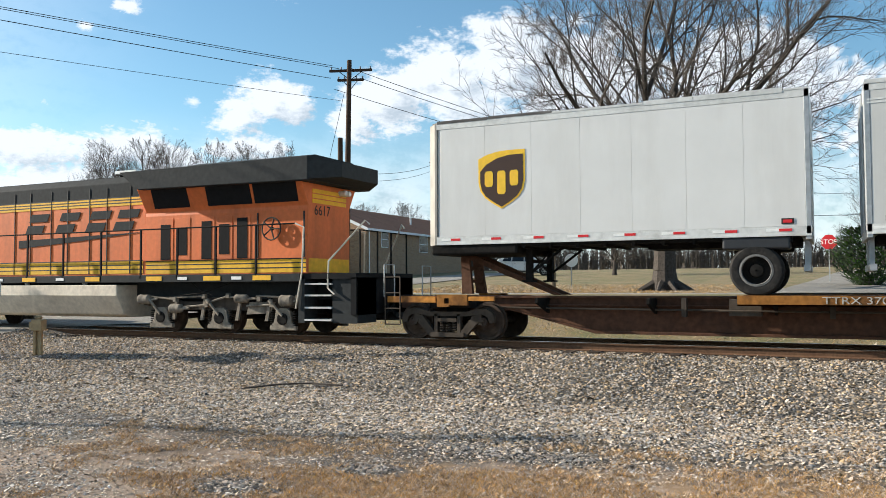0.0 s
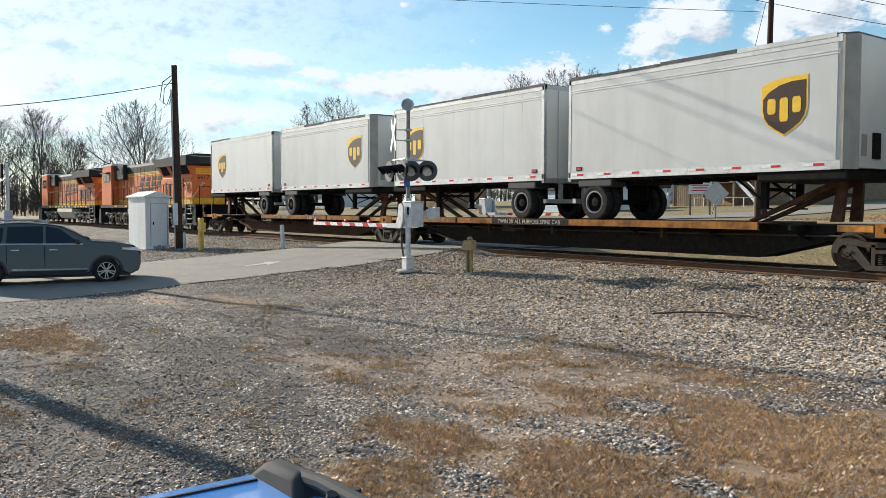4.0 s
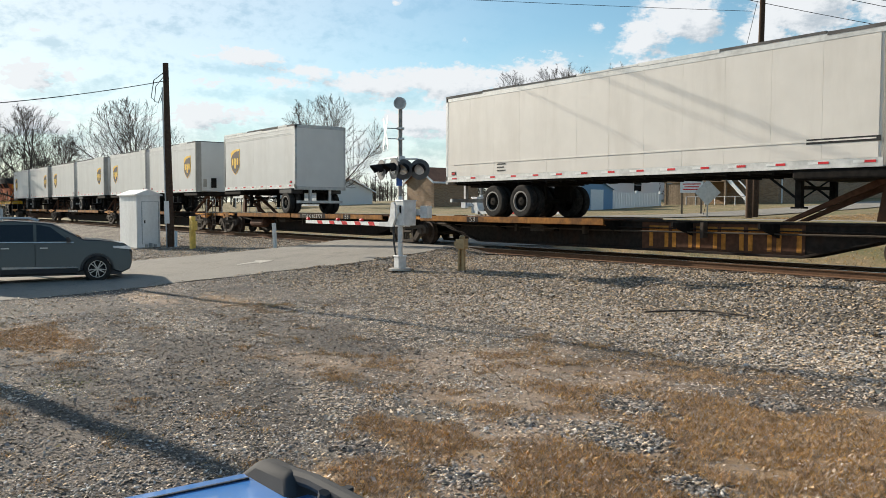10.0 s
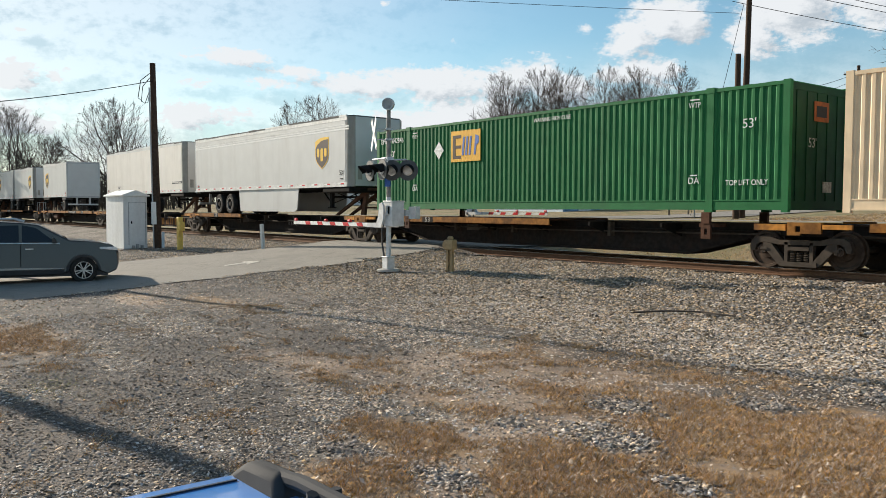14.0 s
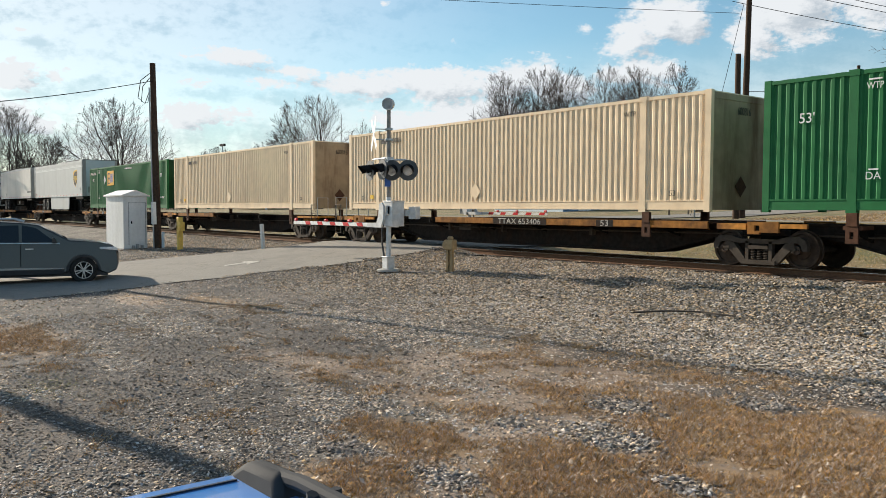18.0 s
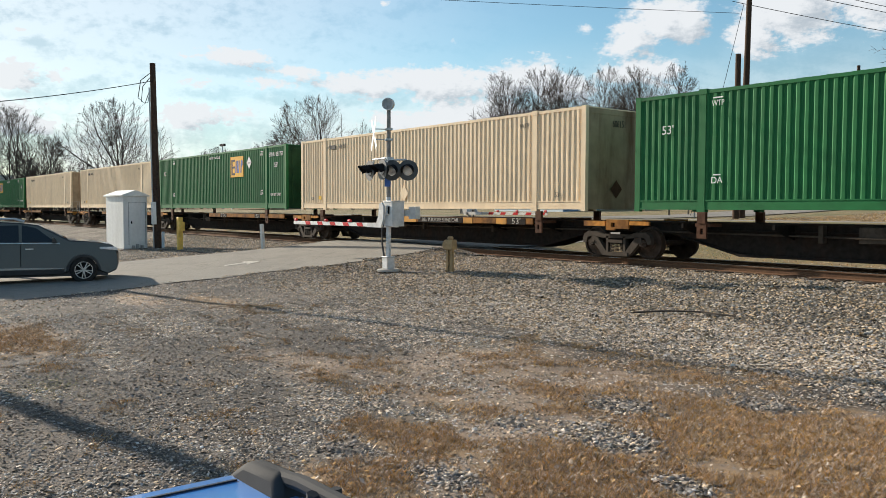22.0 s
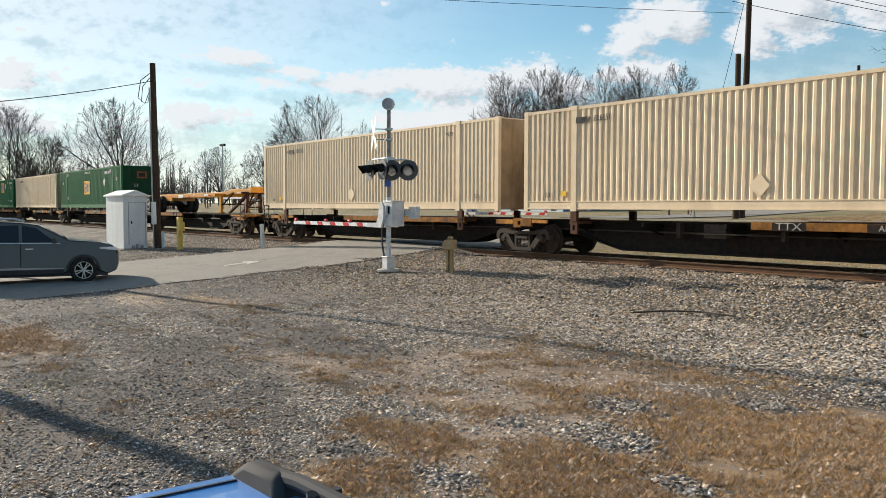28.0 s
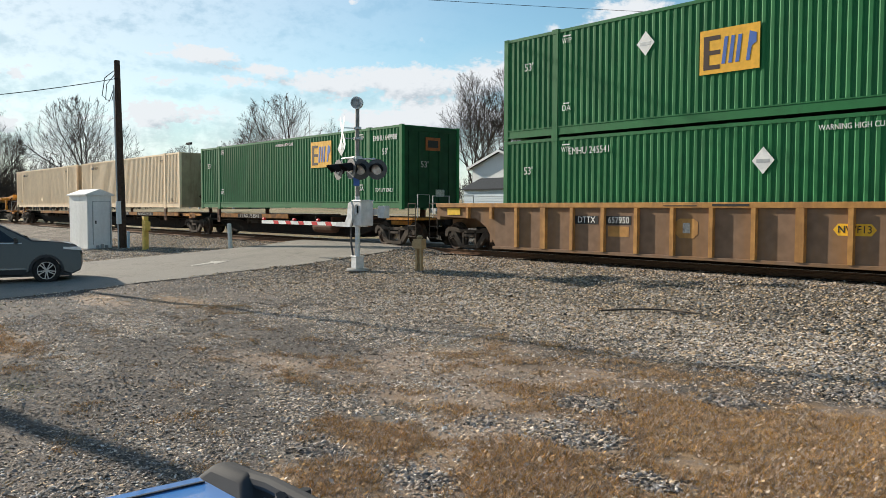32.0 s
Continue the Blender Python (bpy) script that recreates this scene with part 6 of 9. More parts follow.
# ---- crossing signals ----
def crossing_signal(at, arm_turn, arm_len, label, head_turn=-8, cam_pair=True):
    """A mast with bell, crossbuck, two pairs of lamps, gate mechanism and a lowered striped arm."""
    t = thing("crossing_signal", label, "crossing signal", "crossing signals", at)
    g = Geo().lathe([(0.075, 0.0), (0.075, 2.05)], (0, 0, 0.12), "z", 14)
    part("mast_foot", g, signal_silver, t, "white-painted lower mast", smooth=True)
    g = Geo().lathe([(0.07, 2.03), (0.06, 2.1), (0.06, 4.75)], (0, 0, 0.12), "z", 14)
    part("mast", g, mast_grey, t, "grimy grey steel mast", smooth=True)
    g = Geo().lathe([(0.34, 0.0), (0.34, 0.05), (0.3, 0.07)], (0, 0, 0), "z", 18)
    part("base_plate", g, concrete, t)
    g = Geo().box(-0.13, 0.13, -0.14, 0.13, 0.07, 0.42).box(-0.15, 0.15, -0.16, 0.15, 0.40, 0.44).box(-0.17, -0.12, -0.1, 0.1, 0.1, 0.36)
    part("base_box", g, signal_silver, t, "cast junction base", bevel=0.015)
    g = Geo().path([(-0.1, -0.09, 0.44), (-0.19, -0.1, 0.8), (-0.2, -0.1, 1.2), (-0.14, -0.08, 1.5)], 0.03)
    part("conduit", g, black_plastic, t, "black flexible conduit")
    # bell, seen as a drum on top
    b = part("bell", Geo().lathe([(0.06, -0.09), (0.16, -0.075), (0.175, -0.03), (0.175, 0.03), (0.15, 0.06), (0.03, 0.07)], (0, 0, 4.88), "y", 24), signal_silver, t, "round grey warning bell", pose(0, 0, 0, 0, 0, 40), smooth=True)
    part("bell_rim", Geo().lathe([(0.178, -0.1), (0.178, -0.07), (0.15, -0.07), (0.15, -0.1)], (0, 0, 4.88), "y", 24), signal_silver, b)
    turn = pose(0, 0, 0, 0, 0, head_turn)
    buck = pose(0, 0, 0, 0, 0, head_turn - 16)
    # crossbuck on two stand-off arms
    for z in (3.85, 4.15):
        br = part("sign_bracket", Geo().tube((0, 0, z), (0, -0.43, z), 0.016, n=6).box(-0.1, 0.1, -0.1, 0.1, z - 0.03, z + 0.03), grey_metal, t, "", buck)
    for a in (-1, 1):
        g = Geo()
        d, p = Vector((a * 0.5, 0, 0.5)).normalized(), Vector((0.5, 0, -a * 0.5)).normalized() * 0.1
        c = Vector((0, -0.44 - 0.006 * a, 4.0))
        q = [c + d * 0.6 + p, c + d * 0.6 - p, c - d * 0.6 - p, c - d * 0.6 + p]
        g.hexa([*q, *[v + Vector((0, 0.004, 0)) for v in q]])
        bl = part("crossbuck_blade", g, white_mark, br, "white crossbuck blade")
    # lamp pairs
    def lamp(parent, x, y, turn_z):
        m = pose(x, y, 2.95, 0, 0, turn_z)
        k = part("background", Geo().lathe([(0.30, 0.0), (0.30, 0.012), (0.12, 0.03)], (0, 0, 0), "y", 28), disc_grey, parent, "round black lamp background", m)
        part("lens", Geo().lathe([(0.155, -0.012), (0.13, -0.04), (0.06, -0.055), (0.01, -0.06)], (0, 0, 0), "y", 24), lens_glass, k, "unlit silvery signal lens", smooth=True)
        g = Geo()
        n = 14
        for i in range(n):
            a0, a1 = math.pi * (-0.08 + 1.16 * i / n), math.pi * (-0.08 + 1.16 * (i + 1) / n)
            r = 0.18
            f0, f1 = 0.16 + 0.2 * math.sin(max(0, a0)), 0.16 + 0.2 * math.sin(max(0, min(math.pi, a1)))
            p = [(r * math.cos(a0), 0, r * math.sin(a0)), (r * math.cos(a1), 0, r * math.sin(a1)), (r * math.cos(a1), -f1, r * math.sin(a1) - 0.05), (r * math.cos(a0), -f0, r * math.sin(a0) - 0.05)]
            g.quad(*p)
            q = [(v[0] * 0.97, v[1], v[2] * 0.97) for v in p]
            g.quad(*q[::-1])
        part("hood", g, black_paint, k, "black visor", fix=False)
        part("lamp_housing", Geo().lathe([(0.1, 0.03), (0.13, 0.05), (0.12, 0.16), (0.05, 0.2)], (0, 0, 0), "y", 18), black_paint, k)
    arm = part("lamp_arm", Geo().tube((0, 0, 3.28), (0, -0.3, 3.28), 0.026, n=8).tube((-0.42, -0.3, 3.28), (0.42, -0.3, 3.28), 0.024, n=8).box(-0.12, 0.12, -0.1, 0.1, 3.18, 3.34).tube((-0.42, -0.3, 3.28), (-0.42, -0.3, 3.0), 0.02, n=6).tube((0.42, -0.3, 3.28), (0.42, -0.3, 3.0), 0.02, n=6), signal_silver, t, "lamp crossarm", turn)
    lamp(arm, -0.42, -0.42, 0)
    lamp(arm, 0.42, -0.42, 0)
    if cam_pair:
        arm2 = part("lamp_arm", Geo().tube((-0.3, 0, 3.26), (0.55, 0, 3.26), 0.024, n=8).tube((0.5, 0, 3.26), (0.5, 0, 3.0), 0.02, n=6), signal_silver, t, "second lamp crossarm", pose(0, 0, 0, 0, 0, 38))
        lamp(arm2, 0.14, -0.14, 0)
        lamp(arm2, 0.62, -0.1, 2)
    part("blue_notice", Geo().box(-0.09, 0.09, -0.1, -0.085, 2.48, 2.74), blue_logo, t, "small blue notice plate", turn @ pose(0, 0, 0, 0, 0, 45))
    # gate mechanism
    m = pose(0, 0, 0, 0, 0, arm_turn)
    box = part("gate_mechanism", Geo().box(-0.12, 0.32, -0.1, 0.34, 1.32, 2.05).box(-0.14, 0.34, -0.12, 0.36, 2.03, 2.07), signal_silver, t, "silver gate mechanism box", m, bevel=0.02)
    part("latch", Geo().box(0.14, 0.19, -0.13, -0.1, 1.68, 1.9), black_paint, box)
    cw = part("counterweight", Geo().box(0.2, 0.8, 0.38, 0.46, 1.62, 1.8).box(0.5, 0.84, 0.36, 0.54, 1.54, 1.9).tube((0.1, -0.16, 1.7), (0.1, 0.45, 1.7), 0.06, n=10), signal_silver, t, "counterweight arms", m, bevel=0.01)
    g = Geo()
    for y in (-0.2, 0.38):
        g.prism([(-0.5, 1.28), (-0.36, 1.42), (-0.26, 1.6), (-0.2, 1.98), (-0.08, 2.02), (0.02, 1.9), (0.0, 1.5), (-0.12, 1.28)], y, y + 0.06)
    g.box(-0.95, -0.3, -0.14, 0.44, 1.28, 1.41)
    part("arm_support", g, signal_silver, t, "white arm bracket", m)
    arm = part("gate_arm", Geo().box(-0.95 - arm_len, -0.9, -0.02, 0.02, 1.29, 1.405), white_mark, t, "lowered white gate arm with red stripes", m)
    k, n = 0, int(arm_len / 0.82)
    for k in range(n):
        x = -1.35 - k * 0.82
        part("red_stripe", Geo().hexa([(x - 0.32, -0.026, 1.292), (x, -0.026, 1.292), (x, 0.026, 1.292), (x - 0.32, 0.026, 1.292), (x - 0.4, -0.026, 1.402), (x - 0.08, -0.026, 1.402), (x - 0.08, 0.026, 1.402), (x - 0.4, 0.026, 1.402)]), red_mark, arm)
    for k in (0.25, 0.55, 0.97):
        x = -0.95 - arm_len * k
        part("arm_lamp", Geo().lathe([(0.05, -0.05), (0.05, 0.05)], (x, 0, 1.45), "x", 10), red_mark, arm)
    return t


crossing_signal(pose(-19.97, 13.6, -0.53), 0, 4.9, "silver crossing signal with unlit lamps and lowered gate arm")
crossing_signal(pose(-27.4, 22.9, -0.115, 0, 0, 180) @ Matrix.Diagonal((0.92, 0.92, 0.92, 1)), 0, 4.2, "far crossing signal with lowered gate arm behind the track", 25, False)

# short tan junction post by the ballast
t = thing("junction_post", "short tan junction post with a cast box in gravel", "post", at=pose(-18.06, 14.4, -0.48, 0, 0, 20))
part("post", Geo().box(-0.11, -0.05, -0.05, 0.05, -0.1, 0.7).box(0.03, 0.09, -0.05, 0.05, -0.1, 0.7).box(-0.05, 0.03, 0.02, 0.04, 0.0, 0.7), tan_box, t)
b = part("box", Geo().box(-0.14, 0.14, -0.13, 0.13, 0.64, 0.92), tan_box, t, "tan cast box", bevel=0.02)
part("cap", Geo().lathe([(0.07, 0.0), (0.09, 0.05), (0.05, 0.1)], (0.0, 0, 0.92), "z", 12), tan_box, b)
part("cover", Geo().box(-0.2, -0.14, -0.08, 0.08, 0.68, 0.86).tube((-0.23, 0, 0.77), (-0.19, 0, 0.77), 0.06, n=12), tan_box, b)

# equipment cabinet
t = thing("signal_cabinet", "white metal equipment cabinet with a closed door", "cabinet", at=pose(-40.3, 12.35, -0.66, 0, 0, 3))
part("body", Geo().box(-1.3, 1.0, -0.56, 0.56, 0.05, 2.5), cabinet_white, t, "white sheet metal body", bevel=0.015)
part("roof", Geo().prism([(-0.66, 2.5), (0.66, 2.5), (0.66, 2.55), (0, 2.8), (-0.66, 2.55)], -1.38, 1.08, "x"), cabinet_white, t, "low peaked roof")
d = part("door", Geo().box(1.0, 1.025, -0.3, 0.46, 0.25, 2.2), cabinet_white, t, "closed metal door")
part("door_handle", Geo().box(1.025, 1.06, -0.22, -0.17, 1.2, 1.34), black_paint, d)
part("door_edge", Geo().box(1.002, 1.03, -0.33, -0.31, 0.22, 2.23).box(1.002, 1.03, 0.47, 0.49, 0.22, 2.23).box(1.002, 1.03, -0.33, 0.49, 2.21, 2.23), grey_metal, d)
part("plinth", Geo().box(-1.4, 1.1, -0.66, 0.66, -0.12, 0.06), concrete, t)
for k in range(3):
    part("cable_box", Geo().box(1.03 + 0.02 * k, 1.13 + 0.02 * k, -0.2 + k * 0.2, -0.09 + k * 0.2, 0.06, 0.2 + 0.06 * (k % 2)), grey_metal, t)


def utility_pole(at, high, r0=0.15, r1=0.1, arms=(), label="weathered wooden utility pole", wood=None, extra=None, group="wooden poles"):
    t = thing("utility_pole", label, "utility pole", group, at)
    g = Geo().lathe([(r0, -0.3), (r0 * 0.97, high * 0.3), (r1 * 1.08, high * 0.75), (r1, high)], (0, 0, 0), "z", 12)
    part("pole", g, wood or pole_wood, t, smooth=True)
    for z, w, turn in arms:
        a = part("crossarm", Geo().box(-w, w, -0.06, 0.06, z - 0.06, z + 0.06), wood or pole_wood, t, "", pose(0, 0.14, 0, 0, 0, 0) @ pose(0, 0, 0, 0, 0, turn))
        for x in (-w * 0.92, -w * 0.45, w * 0.45, w * 0.92):
            part("insulator", Geo().lathe([(0.02, 0), (0.05, 0.03), (0.03, 0.07), (0.05, 0.1), (0.02, 0.15)], (x, 0, z + 0.06), "z", 8), grey_metal, a)
        part("brace", Geo().tube((-w * 0.6, 0, z), (0, 0, z - 0.5), 0.02, n=5).tube((w * 0.6, 0, z), (0, 0, z - 0.5), 0.02, n=5), dark_metal, a)
    return t


def wire(p, q, sag, r=0.012, label="black overhead wire between poles", n=14):
    p, q = Vector(p), Vector(q)
    pts = [p.lerp(q, i / n) - Vector((0, 0, sag * 4 * (i / n) * (1 - i / n))) for i in range(n + 1)]
    g = Geo().path(pts, r, 4)
    return single("overhead_wire", g, wire_black, label, "wire", "overhead wires")


lp = utility_pole(pose(-38.6, 13.2, -0.72, 0.5, -1.2, 0), 8.75, 0.18, 0.13, label="dark wooden pole beside the cabinet")
part("meter_box", Geo().box(0.1, 0.3, -0.3, -0.12, 1.25, 2.3), cabinet_white, lp, "white meter box", bevel=0.01)
part("conduit", Geo().tube((0.05, -0.2, -0.1), (0.05, -0.2, 7.6), 0.035, n=8), grey_metal, lp)
part("service_drop_loop", Geo().path([(-0.1, -0.1, 8.3), (-0.5, -0.4, 8.0), (-0.65, -0.5, 7.2), (-0.3, -0.3, 6.9), (-0.05, -0.15, 7.5)], 0.02, 5).path([(-0.1, -0.1, 8.1), (-0.42, -0.35, 7.7), (-0.5, -0.4, 7.0), (-0.2, -0.2, 6.95), (-0.05, -0.15, 7.4)], 0.018, 5), wire_black, lp, "hanging cable loops")
utility_pole(pose(-36.0, 3.9, -0.9), 13.0, 0.14, 0.09, arms=((12.75, 1.1, 20),))
utility_pole(pose(-24.0, -0.85, -1.0), 12.8, 0.19, 0.13, arms=((12.5, 1.2, 10),))
wire((-38.6, 13.1, 7.2), (-36.0, 4.4, 5.1), 0.12, 0.022)
mp = utility_pole(pose(-22.56, 36.1, 1.0, -0.3, 0.8, 0), 11.9, 0.17, 0.12, arms=((11.4, 1.15, 15), (10.9, 0.7, 15)), label="tall wooden utility pole with two crossarms")
utility_pole(pose(-21.6, 34.1, 0.95, 0, -0.3, 0), 7.5, 0.15, 0.12, label="short reddish wooden pole stub")
utility_pole(pose(-36.2, 76.4, 1.2), 13.3, 0.2, 0.14, arms=((12.6, 1.3, 20),), label="distant wooden pole with a transformer")
for x in (-35.9, -36.6):
    single("pole_transformer", Geo().lathe([(0.22, 0), (0.25, 0.05), (0.25, 0.8), (0.15, 0.9)], (x, 76.2, 10.6), "z", 12), grey_metal, "grey pole-mounted transformer can", "transformer", "pole transformers")
for dx, z0, z1, r in ((-0.9, 12.75, 12.0, 0.016), (-0.5, 12.55, 11.9, 0.016), (-1.0, 12.1, 11.65, 0.018), (-0.4, 10.85, 10.15, 0.012)):
    wire((-22.56 + dx, 36.2, z0), (-36.0 + dx * 0.3, 4.4, z1), 0.12, r)
for dx in (-0.8, 0.8, 0.2):
    wire((-22.56 + dx, 36.2, 12.5 - abs(dx - 0.2)), (-10.4 + dx, 59, 9.4 - 0.5 * abs(dx - 0.2)), 0.3, 0.016)
wire((-22.4, 36.1, 7.0), (-36.2, 76.4, 14.0), 0.5, 0.02)
wire((-22.4, 36.1, 6.6), (-36.2, 76.4, 13.4), 0.5, 0.016)
wire((-36.2, 76.4, 12.8), (20, 96, 12), 1.0, 0.022)
wire((-36.2, 76.4, 11.4), (20, 96, 10.5), 1.0, 0.022)
wire((-36.2, 76.4, 9.0), (20, 96, 8.5), 1.0, 0.03)
wire((-22.6, 36.0, 11.2), (-26.8, 38.0, 1.0), 0.1, 0.012, "guy wire of the tall pole")

# roadside posts
t = thing("marker_post", "thick faded yellow marker post with a small box", "post", at=pose(-35.75, 13.2, -0.76))
part("post", Geo().box(-0.13, 0.13, -0.1, 0.1, -0.1, 1.66), yellow_post, t, bevel=0.02)
part("box", Geo().box(0.13, 0.3, -0.12, 0.12, 1.05, 1.45), yellow_post, t, bevel=0.02)
single("leaning_post", Geo().box(-0.09, 0.09, -0.06, 0.06, -0.1, 1.0), white_rail, "leaning pale grey concrete post", "post", at=pose(-31.0, 14.9, -0.34, 0, -6, 0), bevel=0.02)
single("cable_marker", Geo().box(-0.08, 0.08, -0.04, 0.04, -0.1, 0.95), pale_blue, "pale blue plastic cable marker beside the pole", "post", at=pose(-37.9, 13.2, -0.75, 0, 2, 0))
arrow = Geo()
arrow.prism([(-26.05, 11.1), (-25.75, 11.0), (-25.7, 11.75), (-25.35, 11.6), (-25.75, 12.35), (-26.5, 11.95), (-26.1, 11.85)], -0.02, 0.004, "z")
single("road_marking", arrow, worn_white, "worn white painted mark on the street", "road marking", kind="structure", at=pose(0, 12.0, road_z(12.0) + 0.02, math.degrees(math.atan(0.09)), 0, 0) @ pose(0, -12.0, 0))


# ---- cars ----
def car(name, label, paint, at, L=4.9, W=1.92, H=1.74, style="suv", group=""):
    """A car with its nose towards +x of its own space; sides bulge below and lean in above the belt."""
    t = thing(name, label, "car", group, at)

    def half(x, z):
        belt = 1.04
        w = W / 2 - 0.02 - 0.05 * max(0, (0.45 - z) / 0.45)
        if z > belt:
            w -= (z - belt) * 0.26
        end = min(L - x, x)
        return w - 0.28 * max(0, 1 - end / 0.55) ** 2

    def arch(c, r=0.40, n=9):
        return [(c - r * math.cos(math.pi * k / (n - 1)), max(0.24, 0.33 + r * math.sin(math.pi * k / (n - 1)))) for k in range(n)]

    xf, xr = L - 0.95, 0.98
    top = [(L - 0.05, 0.34), (L, 0.5), (L - 0.01, 0.74), (L - 0.06, 0.95), (L - 0.18, 1.06), (L - 0.5, 1.13), (L - 0.95, 1.18), (L - 1.3, 1.2), (L - 1.7, 1.42), (L - 2.1, 1.63), (L - 2.5, H - 0.06), (L - 3.1, H - 0.02), (0.9, H - 0.05), (0.5, H - 0.12), (0.28, 1.35), (0.1, 1.08), (0.04, 0.85), (0.0, 0.6), (0.08, 0.4)]
    low = [(0.3, 0.26)] + arch(xr) + [(xr + 0.6, 0.24), (xf - 0.6, 0.24)] + arch(xf) + [(L - 0.3, 0.24)]
    prof = top + low
    g = Geo()
    n = len(prof)
    for s in (-1, 1):
        g.v += [(x, s * half(x, z), z) for x, z in prof]
    g.f += [tuple(range(n)), tuple(reversed(range(n, 2 * n)))]
    g.f += [(i, (i + 1) % n, n + (i + 1) % n, n + i) for i in range(n)]
    part("body", g, paint, t, "", bevel=0.035, smooth=True)

    def pane(nm, pts, mat, lift=0.012, label_=""):
        for s in (-1, 1):
            gg = Geo()
            k = len(pts)
            for d in (lift, lift - 0.03):
                gg.v += [(x, s * (half(x, z) + d), z) for x, z in pts]
            gg.f += [tuple(range(k)), tuple(reversed(range(k, 2 * k)))]
            gg.f += [(i, (i + 1) % k, k + (i + 1) % k, k + i) for i in range(k)]
            part(nm, gg, mat, t, label_)

    pane("front_window", [(L - 1.68, 1.17), (L - 2.16, 1.55), (L - 2.5, 1.62), (L - 2.5, 1.15)], window_glass)
    pane("rear_window", [(L - 2.58, 1.15), (L - 2.58, 1.62), (L - 3.45, 1.61), (L - 3.5, 1.16)], window_glass)
    pane("quarter_window", [(L - 3.62, 1.13), (L - 3.55, 1.59), (0.85, 1.56), (0.62, 1.18)], window_glass)
    pane("window_trim", [(L - 1.55, 1.105), (L - 1.55, 1.135), (0.5, 1.17), (0.5, 1.145)], rim_metal, 0.016)
    pane("sill_trim", [(xr + 0.5, 0.27), (xr + 0.5, 0.40), (xf - 0.5, 0.40), (xf - 0.5, 0.27)], black_plastic, 0.014)
    pane("sill_strip", [(xr + 0.55, 0.41), (xr + 0.55, 0.47), (xf - 0.5, 0.44), (xf - 0.5, 0.41)], rim_metal, 0.02, "bright sill strip")
    for xa in (xr, xf):
        pane("arch_flare", [(xa + 0.46 * math.cos(q * math.pi / 10), 0.35 + 0.46 * math.sin(q * math.pi / 10)) for q in range(11)] + [(xa - 0.39 * math.cos(q * math.pi / 10), 0.35 + 0.39 * math.sin(q * math.pi / 10)) for q in range(11)], black_plastic, 0.02, "dark wheel arch flare")
    for x0 in (L - 2.55, L - 3.5):
        pane("door_gap", [(x0, 0.42), (x0, 1.08), (x0 + 0.012, 1.08), (x0 + 0.012, 0.42)], black_paint, 0.004)
    for x0 in (L - 2.42, L - 3.38):
        pane("door_handle", [(x0, 0.96), (x0, 0.99), (x0 + 0.2, 0.99), (x0 + 0.2, 0.96)], rim_metal, 0.03)
    # screens
    w1, w2 = half(L - 1.35, 1.16) - 0.08, half(L - 2.45, H - 0.1) - 0.1
    part("windscreen", Geo().hexa([(L - 1.36, -w1, 1.25), (L - 1.36, w1, 1.25), (L - 1.38, w1, 1.23), (L - 1.38, -w1, 1.23), (L - 2.38, -w2, H - 0.085), (L - 2.38, w2, H - 0.085), (L - 2.4, w2, H - 0.11), (L - 2.4, -w2, H - 0.11)]), window_glass, t, "tinted windscreen")
    part("rear_screen", Geo().hexa([(0.2, -0.6, 1.2), (0.2, 0.6, 1.2), (0.24, 0.6, 1.2), (0.24, -0.6, 1.2), (0.42, -0.55, H - 0.16), (0.42, 0.55, H - 0.16), (0.46, 0.55, H - 0.16), (0.46, -0.55, H - 0.16)]), window_glass, t)
    for s in (-1, 1):
        lo, hi = sorted((s * 0.55, s * (W / 2 - 0.12)))
        part("headlight", Geo().hexa([(L - 0.03, lo, 0.9), (L - 0.16, hi + s * 0.02, 0.9), (L - 0.75, hi + s * 0.06, 0.96), (L - 0.5, lo, 0.94), (L - 0.06, lo, 1.0), (L - 0.2, hi + s * 0.02, 1.0), (L - 0.8, hi + s * 0.06, 1.03), (L - 0.5, lo, 1.0)]), lens_glass, t, "clear headlight", bevel=0.01)
        lo, hi = sorted((s * 0.6, s * (W / 2 - 0.1)))
        part("tail_light", Geo().box(0.03, 0.3, lo, hi, 0.95, 1.12), red_mark, t, bevel=0.01)
        lo, hi = sorted((s * (W / 2 - 0.06), s * (W / 2 + 0.16)))
        part("mirror", Geo().hexa([(L - 1.75, lo, 1.13), (L - 1.62, lo, 1.13), (L - 1.66, hi, 1.15), (L - 1.75, hi, 1.15), (L - 1.75, lo, 1.29), (L - 1.66, lo, 1.27), (L - 1.7, hi, 1.29), (L - 1.75, hi, 1.29)]), paint, t, "wing mirror", bevel=0.02)
        y = s * (half(2, H - 0.05) - 0.06)
        part("roof_rail", Geo().path([(0.75, y, H - 0.05), (0.95, y, H + 0.045), (L - 2.7, y, H + 0.045), (L - 2.45, y, H - 0.03)], 0.022, 8), rim_metal if style == "suv" else black_plastic, t, "roof rail")
    part("grille", Geo().box(L - 0.08, L + 0.012, -0.55, 0.55, 0.5, 0.88), black_plastic, t, bevel=0.01)
    part("under_tray", Geo().box(0.3, L - 0.3, -W / 2 + 0.12, W / 2 - 0.12, 0.2, 0.4), black_plastic, t)
